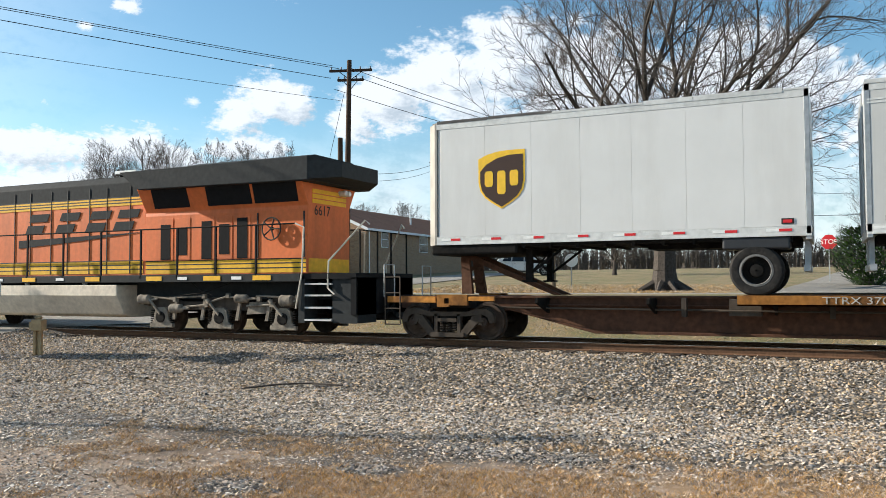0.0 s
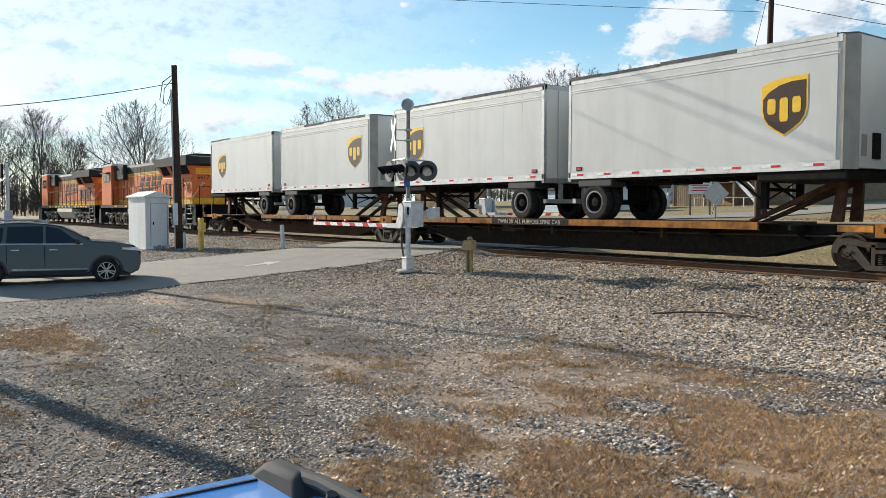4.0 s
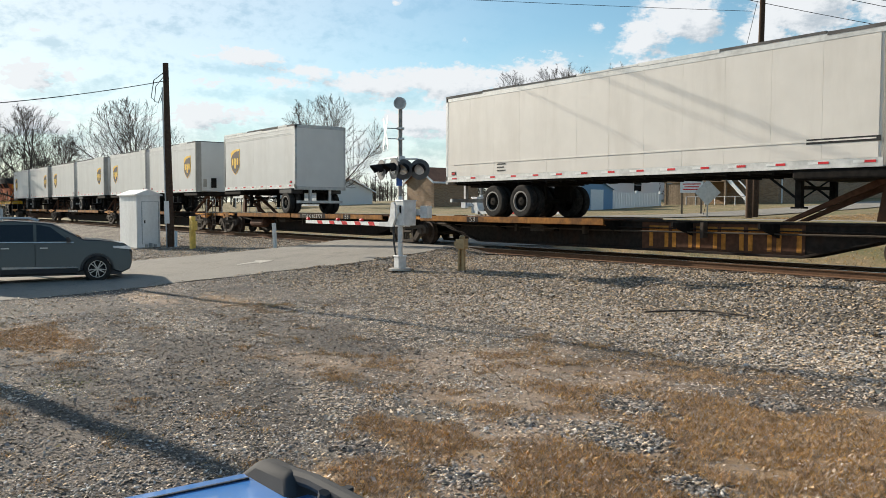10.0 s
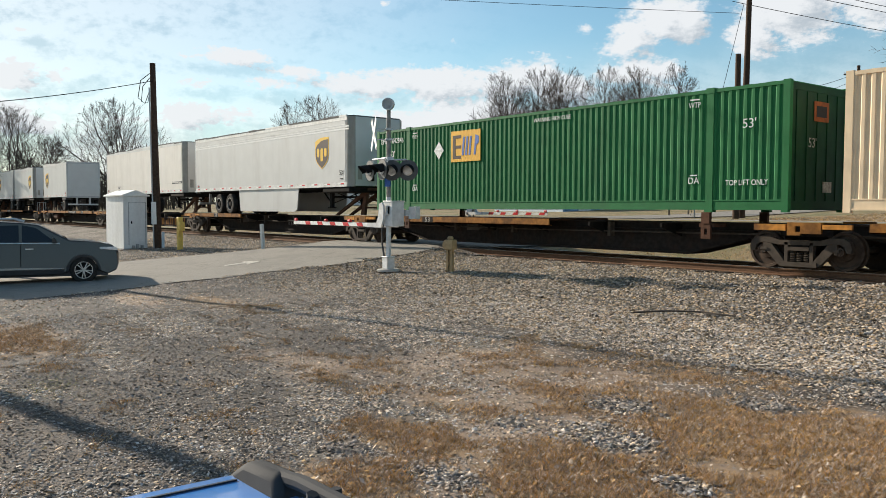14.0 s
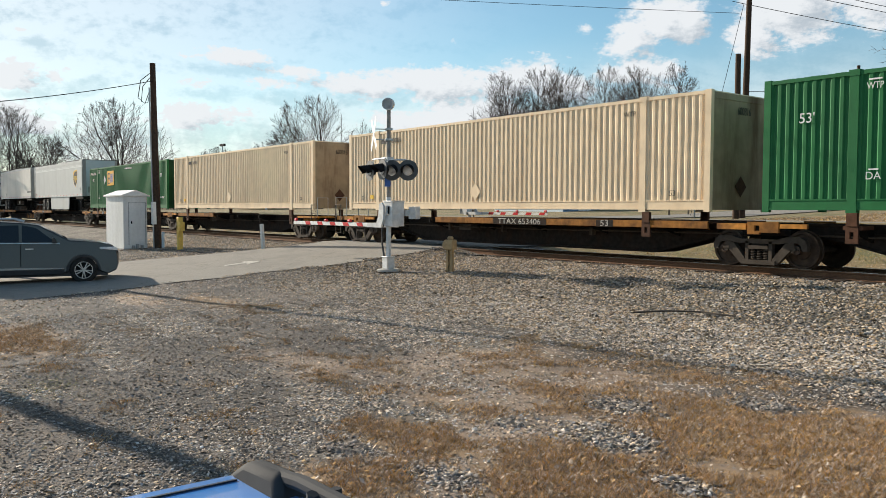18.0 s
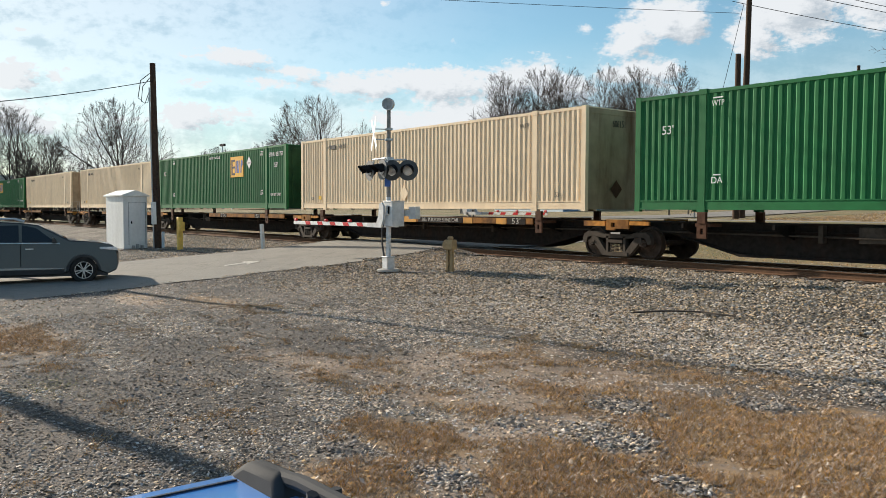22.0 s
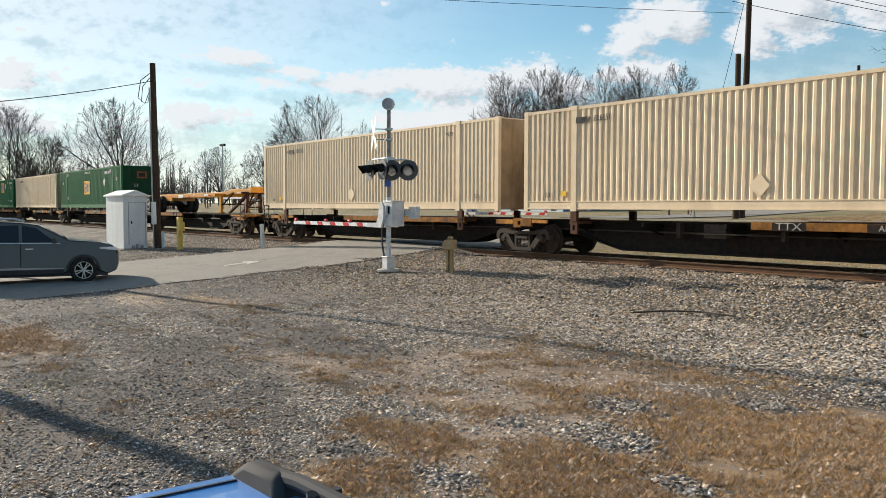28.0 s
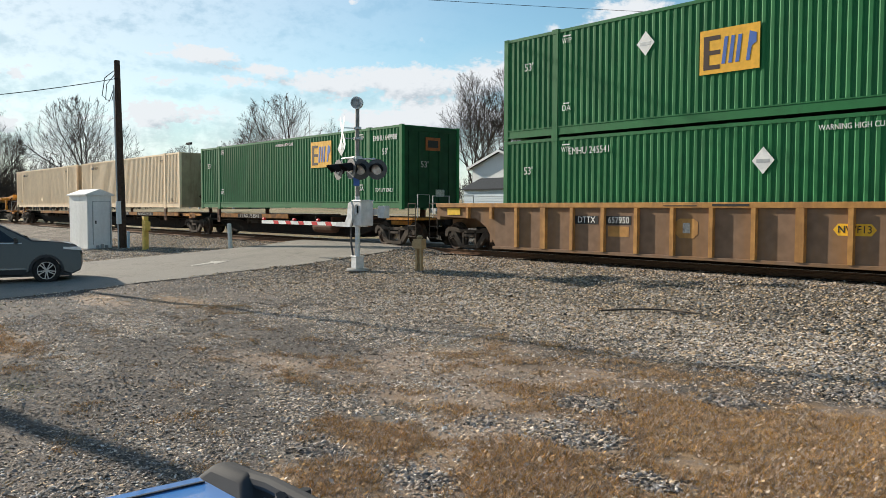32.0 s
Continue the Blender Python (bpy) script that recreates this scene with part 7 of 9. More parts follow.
    for xw in (xr, xf):
        for s in (-1, 1):
            y = s * (W / 2 - 0.10)
            wl_ = part("wheel", Geo().lathe([(0.24, -0.11), (0.31, -0.12), (0.365, -0.08), (0.365, 0.08), (0.31, 0.12), (0.24, 0.11), (0.24, -0.11)], (xw, y, 0.365), "y", 28, False), rubber, t, "tyre and alloy wheel", smooth=True)
            part("rim_barrel", Geo().lathe([(0.24, 0.06 * s), (0.2, -0.02 * s), (0.02, -0.02 * s)], (xw, y, 0.365), "y", 28, False), black_paint, wl_)
            g = Geo().lathe([(0.245, 0.105 * s), (0.225, 0.105 * s), (0.225, 0.06 * s), (0.245, 0.06 * s), (0.245, 0.105 * s)], (xw, y, 0.365), "y", 28, False)
            for k in range(10):
                a = k * 0.6283 + (0.12 if k % 2 else -0.12)
                ca, sa = math.cos(a), math.sin(a)
                px, pz = -sa * 0.014, ca * 0.014
                p0, p1 = (0.04 * ca, 0.04 * sa), (0.225 * ca, 0.225 * sa)
                ya, yb = sorted((y + s * 0.06, y + s * 0.085))
                g.hexa([(xw + p0[0] - px, ya, 0.365 + p0[1] - pz), (xw + p1[0] - px, ya, 0.365 + p1[1] - pz), (xw + p1[0] + px, ya, 0.365 + p1[1] + pz), (xw + p0[0] + px, ya, 0.365 + p0[1] + pz), (xw + p0[0] - px, yb, 0.365 + p0[1] - pz), (xw + p1[0] - px, yb, 0.365 + p1[1] - pz), (xw + p1[0] + px, yb, 0.365 + p1[1] + pz), (xw + p0[0] + px, yb, 0.365 + p0[1] + pz)])
            g.tube((xw, y, 0.365), (xw, y + s * 0.09, 0.365), 0.05, n=12)
            part("rim", g, rim_metal, wl_, "ten-spoke alloy rim")
    return t


def suv_place(front_wheel_y, side_x, z, turn):
    return pose(side_x, front_wheel_y, z, 0, 0, turn) @ pose(-3.95, 0.96, 0)


car("waiting_car", "dark grey sport utility car waiting at the crossing", suv_paint, suv_place(6.42, -25.7, -0.93, 78) @ Matrix.Diagonal((1.04, 1.04, 1.06, 1)))
car("parked_car", "small white car parked by the far houses", white_paint, pose(-24.6, 62, 1.86, 0, 0, 20), H=1.5)

# the blue car that the camera looks over: roof edge and rail come into view
bc = thing("blue_car", "bright blue car with black roof rails", "car", at=pose(0, 0, -0.99))
RZ = 1.60


def blue_half(z):
    return 0.62 + (RZ - z) * 0.22 if z > 0.95 else 0.76


prof = [(-3.9, 0.35), (-4.0, 0.7), (-3.8, 0.9), (-2.95, 1.06), (-2.45, 1.33), (-2.12, RZ - 0.04), (-2.0, RZ), (-1.0, RZ + 0.03), (0.35, RZ + 0.01), (0.75, RZ - 0.1), (0.98, 1.2), (1.05, 0.8), (1.0, 0.35), (0.5, 0.25), (-3.5, 0.25)]
g = Geo()
nb = len(prof)
for s in (-1, 1):
    g.v += [(x, 0.33 + s * blue_half(z), z) for x, z in prof]
g.f += [tuple(range(nb)), tuple(reversed(range(nb, 2 * nb)))] + [(i, (i + 1) % nb, nb + (i + 1) % nb, nb + i) for i in range(nb)]
part("body", g, blue_car_paint, bc, "glossy blue body", bevel=0.03, smooth=True)
part("windscreen", Geo().hexa([(-2.93, -0.35, 1.09), (-2.93, 1.01, 1.09), (-2.9, 1.01, 1.07), (-2.9, -0.35, 1.07), (-2.32, -0.22, RZ - 0.16), (-2.32, 0.88, RZ - 0.16), (-2.29, 0.88, RZ - 0.18), (-2.29, -0.22, RZ - 0.18)]), window_glass, bc)
part("roof_seam", Geo().box(-1.955, -1.947, -0.25, 0.86, RZ - 0.02, RZ + 0.006), black_plastic, bc)
for s in (-1, 1):
    y = 0.33 + s * 0.585
    for x0, x1 in ((-2.05, -1.78), (0.1, 0.35)):
        g = Geo().hexa([(x0 - 0.02, y - 0.055, RZ - 0.03), (x1 + 0.06, y - 0.055, RZ - 0.01), (x1 + 0.06, y + 0.055, RZ - 0.03), (x0 - 0.02, y + 0.055, RZ - 0.05), (x0 + 0.1, y - 0.035, RZ + 0.05), (x1, y - 0.035, RZ + 0.06), (x1, y + 0.03, RZ + 0.055), (x0 + 0.1, y + 0.03, RZ + 0.045)])
        part("rail_foot", g, rail_plastic, bc, "black moulded rail foot", bevel=0.022, smooth=True)
    part("roof_rail", Geo().path([(-1.92, y, RZ + 0.025), (-1.7, y, RZ + 0.05), (0.0, y, RZ + 0.07), (0.3, y, RZ + 0.03)], 0.02, 10), rail_plastic, bc, "black roof rail", smooth=True)
    part("strap", Geo().tube((-1.62, y - 0.03, RZ + 0.0), (-1.6, y - 0.03, RZ + 0.06), 0.014, n=6).tube((-1.60, y + 0.03, RZ + 0.0), (-1.6, y + 0.03, RZ + 0.06), 0.014, n=6), rail_plastic, bc)
def blue_pane(name, pts, mat, lift, label=""):
    """A plate on each flank of the blue car, following its lean."""
    for s in (-1, 1):
        k = len(pts)
        q = Geo()
        for d in (lift, lift - 0.03):
            q.v += [(x, 0.33 + s * (blue_half(z) + d), z) for x, z in pts]
        q.f += [tuple(range(k)), tuple(reversed(range(k, 2 * k)))] + [(i, (i + 1) % k, k + (i + 1) % k, k + i) for i in range(k)]
        part(name, q, mat, bc, label)


blue_pane("front_window", [(-2.6, 1.1), (-2.1, 1.48), (-1.45, 1.52), (-1.4, 1.08)], window_glass, 0.01)
blue_pane("rear_window", [(-1.32, 1.08), (-1.36, 1.52), (-0.35, 1.51), (-0.3, 1.1)], window_glass, 0.01)
blue_pane("quarter_window", [(-0.2, 1.12), (-0.24, 1.5), (0.35, 1.46), (0.62, 1.2)], window_glass, 0.01)
for x in (-2.62, -1.36, -0.28):
    blue_pane("door_gap", [(x, 0.4), (x, 1.04), (x + 0.012, 1.04), (x + 0.012, 0.4)], black_paint, 0.004)
for x in (-1.7, -0.62):
    blue_pane("door_handle", [(x, 0.92), (x, 0.95), (x + 0.2, 0.95), (x + 0.2, 0.92)], blue_car_paint, 0.03)
blue_pane("sill_trim", [(-2.6, 0.27), (-2.6, 0.38), (-0.3, 0.38), (-0.3, 0.27)], black_plastic, 0.014)
part("rear_screen", Geo().hexa([(1.0, -0.25, 1.22), (1.0, 0.91, 1.22), (0.97, 0.91, 1.2), (0.97, -0.25, 1.2), (0.81, -0.2, RZ - 0.14), (0.81, 0.86, RZ - 0.14), (0.78, 0.86, RZ - 0.16), (0.78, -0.2, RZ - 0.16)]), window_glass, bc)
part("grille", Geo().box(-4.02, -3.92, -0.1, 0.76, 0.5, 0.72), black_plastic, bc, bevel=0.01)
for s in (-1, 1):
    lo, hi = sorted((0.33 + s * 0.48, 0.33 + s * 0.74))
    part("headlight", Geo().box(-3.97, -3.7, lo, hi, 0.72, 0.86), lens_glass, bc, bevel=0.02)
    part("tail_light", Geo().box(0.95, 1.06, lo, hi, 0.85, 1.08), red_mark, bc, bevel=0.02)
    lo, hi = sorted((0.33 + s * 0.72, 0.33 + s * 0.94))
    part("mirror", Geo().box(-2.5, -2.36, lo, hi, 1.02, 1.18), blue_car_paint, bc, bevel=0.03)
for xw in (-3.05, 0.2):
    for s in (-1, 1):
        w = part("wheel", Geo().lathe([(0.22, -0.1), (0.31, -0.11), (0.34, -0.08), (0.34, 0.08), (0.31, 0.11), (0.22, 0.1), (0.22, -0.1)], (xw, 0.33 + s * 0.72, 0.34), "y", 24, False), rubber, bc, smooth=True)
        part("rim", Geo().lathe([(0.22, 0.06 * s), (0.12, 0.03 * s), (0.06, 0.07 * s), (0.01, 0.07 * s)], (xw, 0.33 + s * 0.72, 0.34), "y", 24, False), rim_metal, w, smooth=True)

# ---- land behind the track ----
def strip(pts_a, pts_b, name, mat, label, cat):
    g = Geo()
    for a, b in zip(pts_a, pts_b):
        g.v += [a, b]
    g.f += [(2 * i, 2 * i + 1, 2 * i + 3, 2 * i + 2) for i in range(len(pts_a) - 1)]
    return single(name, g, mat, label, cat, kind="structure", fix=False)


xs = [-60 + 4 * k for k in range(38)]
strip([(x, 26.6, ground_z(x, 26.6) + 0.03) for x in xs], [(x, 31.2, ground_z(x, 31.2) + 0.03) for x in xs], "back_street", asphalt, "grey street along the far side of the track", "road")
ysb = [31 + 3 * k for k in range(14)]
strip([(-2.8 + 0.10 * (y - 31), y, ground_z(0, y) + 0.05) for y in ysb], [(4.2 + 0.14 * (y - 31), y, ground_z(0, y) + 0.05) for y in ysb], "side_street", asphalt, "grey side street with bare trees", "road")
strip([(-30, y, ground_z(-30, y) + 0.045) for y in ysb], [(-24.5, y, ground_z(-24, y) + 0.045) for y in ysb], "driveway", asphalt, "pale driveway by the houses", "road")


def brick_material():
    m = bpy.data.materials.new("tan_brick_courses")
    m.use_nodes = True
    n, l = m.node_tree.nodes, m.node_tree.links
    b = n["Principled BSDF"]
    socket(b, "Roughness", 0.9)
    co = n.new("ShaderNodeTexCoord")
    mp = n.new("ShaderNodeMapping")
    sx = n.new("ShaderNodeSeparateXYZ")
    cx = n.new("ShaderNodeCombineXYZ")
    ad = n.new("ShaderNodeMath")
    l.new(co.outputs["Object"], sx.inputs[0])
    l.new(sx.outputs[0], ad.inputs[0]), l.new(sx.outputs[1], ad.inputs[1])
    l.new(ad.outputs[0], cx.inputs[0]), l.new(sx.outputs[2], cx.inputs[1])
    t = n.new("ShaderNodeTexBrick")
    l.new(cx.outputs[0], t.inputs["Vector"])
    socket(t, "Scale", 1.0), socket(t, "Brick Width", 0.22), socket(t, "Row Height", 0.076), socket(t, "Mortar Size", 0.006)
    socket(t, "Color1", (0.34, 0.225, 0.13, 1)), socket(t, "Color2", (0.22, 0.135, 0.075, 1)), socket(t, "Mortar", (0.28, 0.235, 0.185, 1))
    l.new(t.outputs["Color"], b.inputs["Base Color"])
    return m


brick_courses = brick_material()


def gable_house(name, label, x0, x1, y0, y1, z0, eave, peak, wall, roof, over=0.4, trim=None, ridge="y"):
    """Walls with gables, roof slabs, eaves; the ridge runs along y (or x)."""
    t = thing(name, label, "house")
    g = Geo()
    if ridge == "y":
        xm = (x0 + x1) / 2
        for ya, yb in ((y0, y0 + 0.2), (y1 - 0.2, y1)):
            part("gable_wall", Geo().prism([(x0, z0), (x1, z0), (x1, eave), (xm, peak - 0.1), (x0, eave)], ya, yb), wall, t)
        for xa, xb in ((x0, x0 + 0.2), (x1 - 0.2, x1)):
            part("side_wall", Geo().box(xa, xb, y0 + 0.2, y1 - 0.2, z0, eave), wall, t)
        sl = (peak - eave) / (xm - x0)
        for s in (-1, 1):
            xe = xm + s * ((x1 - x0) / 2 + over)
            ze = eave - over * sl
            p = [(xm, peak + 0.02), (xe, ze + 0.02), (xe, ze + 0.14), (xm, peak + 0.14)]
            r = part("roof", Geo().prism(p, y0 - over, y1 + over), roof, t, "shingle roof slope")
            part("rake_board", Geo().prism([(xm, peak - 0.14), (xe, ze - 0.14), (xe, ze + 0.12), (xm, peak + 0.12)], y0 - over - 0.03, y0 - over), trim or white_paint, r, "white rake board")
            part("fascia", Geo().box(min(xe, xe + s * 0.03), max(xe, xe + s * 0.03), y0 - over, y1 + over, ze - 0.1, ze + 0.1), trim or white_paint, r)
    else:
        ym = (y0 + y1) / 2
        for xa, xb in ((x0, x0 + 0.15), (x1 - 0.15, x1)):
            part("gable_wall", Geo().prism([(y0, z0), (y1, z0), (y1, eave), (ym, peak - 0.05), (y0, eave)], xa, xb, "x"), wall, t)
        for ya, yb in ((y0, y0 + 0.15), (y1 - 0.15, y1)):
            part("side_wall", Geo().box(x0 + 0.15, x1 - 0.15, ya, yb, z0, eave), wall, t)
        sl = (peak - eave) / (ym - y0)
        for s in (-1, 1):
            ye = ym + s * ((y1 - y0) / 2 + over)
            ze = eave - over * sl
            r = part("roof", Geo().prism([(ym, peak), (ye, ze), (ye, ze + 0.1), (ym, peak + 0.1)], x0 - over, x1 + over, "x"), roof, t)
            part("rake_board", Geo().prism([(ym, peak - 0.08), (ye, ze - 0.08), (ye, ze + 0.1), (ym, peak + 0.1)], x1 + over, x1 + over + 0.03, "x"), trim or white_paint, r)
    return t


def house_window(t, x0, x1, y, z0, z1, axis="y", lift=0.05):
    """A framed window on a wall that faces -y, or +x with axis x."""
    if axis == "y":
        f = part("window", Geo().box(x0 - 0.06, x1 + 0.06, y - lift, y + 0.02, z0 - 0.06, z1 + 0.06), white_paint, t)
        part("pane", Geo().box(x0, x1, y - lift - 0.012, y - lift, z0, (z0 + z1) / 2 - 0.03), window_glass, f)
        part("pane", Geo().box(x0, x1, y - lift - 0.012, y - lift, (z0 + z1) / 2 + 0.03, z1), window_glass, f)
    else:
        f = part("window", Geo().box(y - 0.02, y + lift, x0 - 0.06, x1 + 0.06, z0 - 0.06, z1 + 0.06), white_paint, t)
        part("pane", Geo().box(y + lift, y + lift + 0.012, x0, x1, z0, (z0 + z1) / 2 - 0.03), window_glass, f)
        part("pane", Geo().box(y + lift, y + lift + 0.012, x0, x1, (z0 + z1) / 2 + 0.03, z1), window_glass, f)


h = gable_house("brick_house", "tan brick house with brown roof and raised wooden porch", -44.8, -35.5, 60.0, 81.0, 0.9, 6.05, 8.1, brick_courses, brown_roof)
house_window(h, 62.6, 63.7, -35.5, 4.5, 5.8, "x")
house_window(h, 70.0, 71.6, -35.5, 4.3, 5.7, "x")
part("downpipe", Geo().tube((-35.42, 60.4, 0.9), (-35.42, 60.4, 5.9), 0.06, n=6), white_paint, h)
part("vent_pipe", Geo().tube((-37.5, 72, 7.0), (-37.5, 72, 8.2), 0.09, n=8), white_paint, h)
# porch on the gable side
p = part("porch_deck", Geo().box(-44.6, -38.6, 57.6, 60.0, 3.5, 3.68), wood_plain, h, "wooden porch deck")
part("porch_roof", Geo().hexa([(-45.3, 57.0, 5.45), (-38.0, 57.0, 5.9), (-38.0, 60.0, 6.25), (-45.3, 60.0, 5.8), (-45.3, 57.0, 5.6), (-38.0, 57.0, 6.05), (-38.0, 60.0, 6.4), (-45.3, 60.0, 5.95)]), white_paint, p, "white sloping porch roof")
for x in (-44.5, -41.6, -38.7):
    part("porch_post", Geo().box(x - 0.08, x + 0.08, 57.65, 57.81, 0.9, 5.6), wood_plain, p)
part("porch_rail", Geo().box(-44.5, -38.7, 57.68, 57.76, 4.6, 4.68).box(-44.5, -38.7, 57.68, 57.76, 3.8, 3.86), wood_plain, p)
for k in range(32):
    part("baluster", Geo().box(-44.4 + k * 0.18, -44.36 + k * 0.18, 57.7, 57.74, 3.8, 4.62), wood_plain, p)
part("porch_door", Geo().box(-40.8, -39.9, 59.93, 60.0, 3.7, 5.75), white_paint, h, "white porch door")
for k in range(22):
    part("skirt_board", Geo().box(-44.6 + k * 0.2, -44.42 + k * 0.2, 57.7, 57.74, 0.9, 3.45), wood_plain, h)
part("stair", Geo().prism([(-38.6, 3.6), (-35.9, 0.95), (-35.6, 0.95), (-38.3, 3.7)], 57.7, 57.8).prism([(-38.6, 4.5), (-35.8, 1.9), (-35.75, 1.98), (-38.55, 4.58)], 57.7, 57.76), white_paint, h, "white outside stair")

h = gable_house("white_house", "white house with a charcoal shingle roof", -68.3, -59.0, 62.0, 79.5, 0.9, 5.85, 7.5, white_paint, dark_roof, 0.5)
house_window(h, 66.0, 67.2, -59.0, 3.2, 4.6, "x")
house_window(h, 71.0, 72.2, -59.0, 3.2, 4.6, "x")
part("awning", Geo().hexa([(-59.0, 70.5, 4.9), (-59.0, 73.0, 4.9), (-58.0, 73.0, 4.55), (-58.0, 70.5, 4.55), (-59.0, 70.5, 4.95), (-59.0, 73.0, 4.95), (-58.0, 73.0, 4.6), (-58.0, 70.5, 4.6)]), grey_metal, h, "small flat awning")
for x in (67, 74):
    part("roof_vent", Geo().box(-61.5, -61.1, x, x + 0.4, 6.75, 7.0), white_paint, h)

h = gable_house("garden_shed", "pale blue wooden shed with a blue gable and white door", -50.6, -42.9, 45.0, 49.1, 0.85, 2.85, 3.72, pale_blue, dark_roof, 0.2, ridge="x")
part("gable_front", Geo().prism([(45.0, 0.87), (49.1, 0.87), (49.1, 2.85), (47.05, 3.66), (45.0, 2.85)], -42.9, -42.86, "x"), shed_blue, h, "blue gable front")
part("shed_door", Geo().box(-42.86, -42.82, 46.6, 48.0, 0.95, 2.75), white_paint, h, "white shed door")
for k in range(10):
    part("siding_board", Geo().hexa([(-50.6, 44.96, 0.9 + k * 0.195), (-42.9, 44.96, 0.9 + k * 0.195), (-42.9, 45.0, 0.9 + k * 0.195), (-50.6, 45.0, 0.9 + k * 0.195), (-50.6, 44.985, 1.09 + k * 0.195), (-42.9, 44.985, 1.09 + k * 0.195), (-42.9, 45.0, 1.09 + k * 0.195), (-50.6, 45.0, 1.09 + k * 0.195)]), pale_blue, h)

t = thing("vinyl_fence", "white board fence between shed and house", "fence")
for k in range(30):
    part("board", Geo().box(-43.3, -43.26, 49.4 + k * 0.2, 49.58 + k * 0.2, 0.9, 2.55 + 0.03 * (k % 3 == 0)), white_paint, t)
for y in (49.3, 52.4, 55.4):
    part("post", Geo().box(-43.36, -43.2, y - 0.08, y + 0.08, 0.8, 2.75), white_paint, t)
t = thing("wire_fence", "grey chain-link fence by the drive", "fence")
for k in range(8):
    part("post", Geo().tube((-41.5 + k * 0.9, 56.5, 0.8), (-41.5 + k * 0.9, 56.5, 2.3), 0.04, n=6), grey_metal, t)
part("top_rail", Geo().tube((-41.5, 56.5, 2.28), (-35.2, 56.5, 2.28), 0.03, n=6), grey_metal, t)

# signs
t = thing("round_sign", "back of a round white road sign on a thin post", "road sign", at=pose(-12.7, 43.2, 1.0, 0, 0, 16))
part("post", Geo().box(-0.03, 0.03, 0, 0.05, -0.2, 1.75), grey_metal, t)
part("plate", Geo().lathe([(0.36, -0.01), (0.36, 0.01)], (0, -0.02, 1.5), "y", 28), white_mark, t, "round white plate")
single("wooden_post", Geo().lathe([(0.13, -0.2), (0.125, 1.5), (0.12, 2.8)], (0, 0, 0), "z", 10), wood_plain, "short round orange-brown wooden post", "post", at=pose(-12.7, 40.0, 0.95))
t = thing("diamond_sign", "back of a grey diamond road sign on a post", "road sign", at=pose(-23.9, 34.2, 0.85, 0, 0, 35))
part("post", Geo().box(-0.03, 0.03, 0.0, 0.05, 0, 1.2), grey_metal, t)
part("plate", Geo().prism([(-0.6, 1.25), (0, 0.62), (0.6, 1.25), (0, 1.88)], -0.02, 0.0), white_rail, t, "bare metal back of the sign")
t = thing("notice_board", "white notice board with faded red lines on posts", "sign", at=pose(-29.6, 40.8, 0.9, 0, 0, 30))
part("board", Geo().box(-0.65, 0.65, -0.03, 0.03, 1.35, 2.05), white_mark, t)
for z, w in ((1.86, 0.5), (1.7, 0.42), (1.54, 0.5)):
    part("text_bar", Geo().box(-w, w, -0.038, -0.03, z - 0.03, z + 0.03), red_paint, t)
for x in (-0.55, 0.55):
    part("post", Geo().box(x - 0.05, x + 0.05, 0.03, 0.1, -0.1, 1.9), wood_plain, t)
t = thing("stop_sign", "red octagonal stop sign on a thin post", "road sign", at=pose(-0.05, 48.5, 0.95, 0, 0, -8))
part("post", Geo().box(-0.03, 0.03, 0, 0.05, -0.1, 2.9), grey_metal, t)
oct_ = [(0.38 * math.cos(math.pi / 8 + k * math.pi / 4) * 1.08, 2.45 + 0.38 * math.sin(math.pi / 8 + k * math.pi / 4) * 1.08) for k in range(8)]
pl = part("plate", Geo().prism(oct_, -0.02, 0.0), red_paint, t)
lettering("STOP", 0.26, white_mark, t, pose(0, -0.024, 2.45))
t = thing("block_signal", "dark railway block signal on a mast by the track", "signal", at=pose(-92, 14.2, -0.6))
part("mast", Geo().tube((0, 0, 0), (0, 0, 6.4), 0.12, 0.1, 10), signal_silver, t)
for z in (5.6, 3.9):
    hd = part("signal_head", Geo().box(-0.4, 0.4, -0.55, -0.35, z - 0.75, z + 0.75), black_paint, t, bevel=0.1)
part("case", Geo().box(-0.5, 0.5, -0.4, 0.4, 0, 1.7), signal_silver, t)
part("ladder", Geo().box(-0.55, -0.5, 0.2, 0.25, 0, 6).box(-0.2, -0.15, 0.2, 0.25, 0, 6), grey_metal, t)
single("radio_mast", Geo().tube((-104, 62.5, 0), (-104, 62.5, 15), 0.07, 0.04, 6), grey_metal, "thin distant radio mast", "mast")
t = thing("street_lamp", "distant tall lamp post", "lamp post", at=pose(-108, 46, 0.5))
part("post", Geo().tube((0, 0, 0), (0, 0, 9.5), 0.12, 0.07, 8), grey_metal, t)
part("lamp_head", Geo().box(-0.7, 0.7, -0.15, 0.15, 9.3, 9.6), black_paint, t)
h = gable_house("far_house", "distant white house with a red-brown roof", -106, -98, 55, 62, 0.6, 3.6, 5.2, white_paint, brown_roof, 0.4, ridge="x")
t = thing("far_canopy", "low white canopy roof in the distance", "canopy")
part("roof", Geo().box(-104, -92, 44, 50, 2.5, 2.9), white_paint, t)
for x in (-103, -93):
    part("post", Geo().box(x, x + 0.2, 45, 45.2, 0.5, 2.5), white_paint, t)
gable_house("small_house", "small tan brick house beyond the street", -75, -70, 52, 58, 0.8, 4.2, 5.6, brick_courses, brown_roof, 0.35)

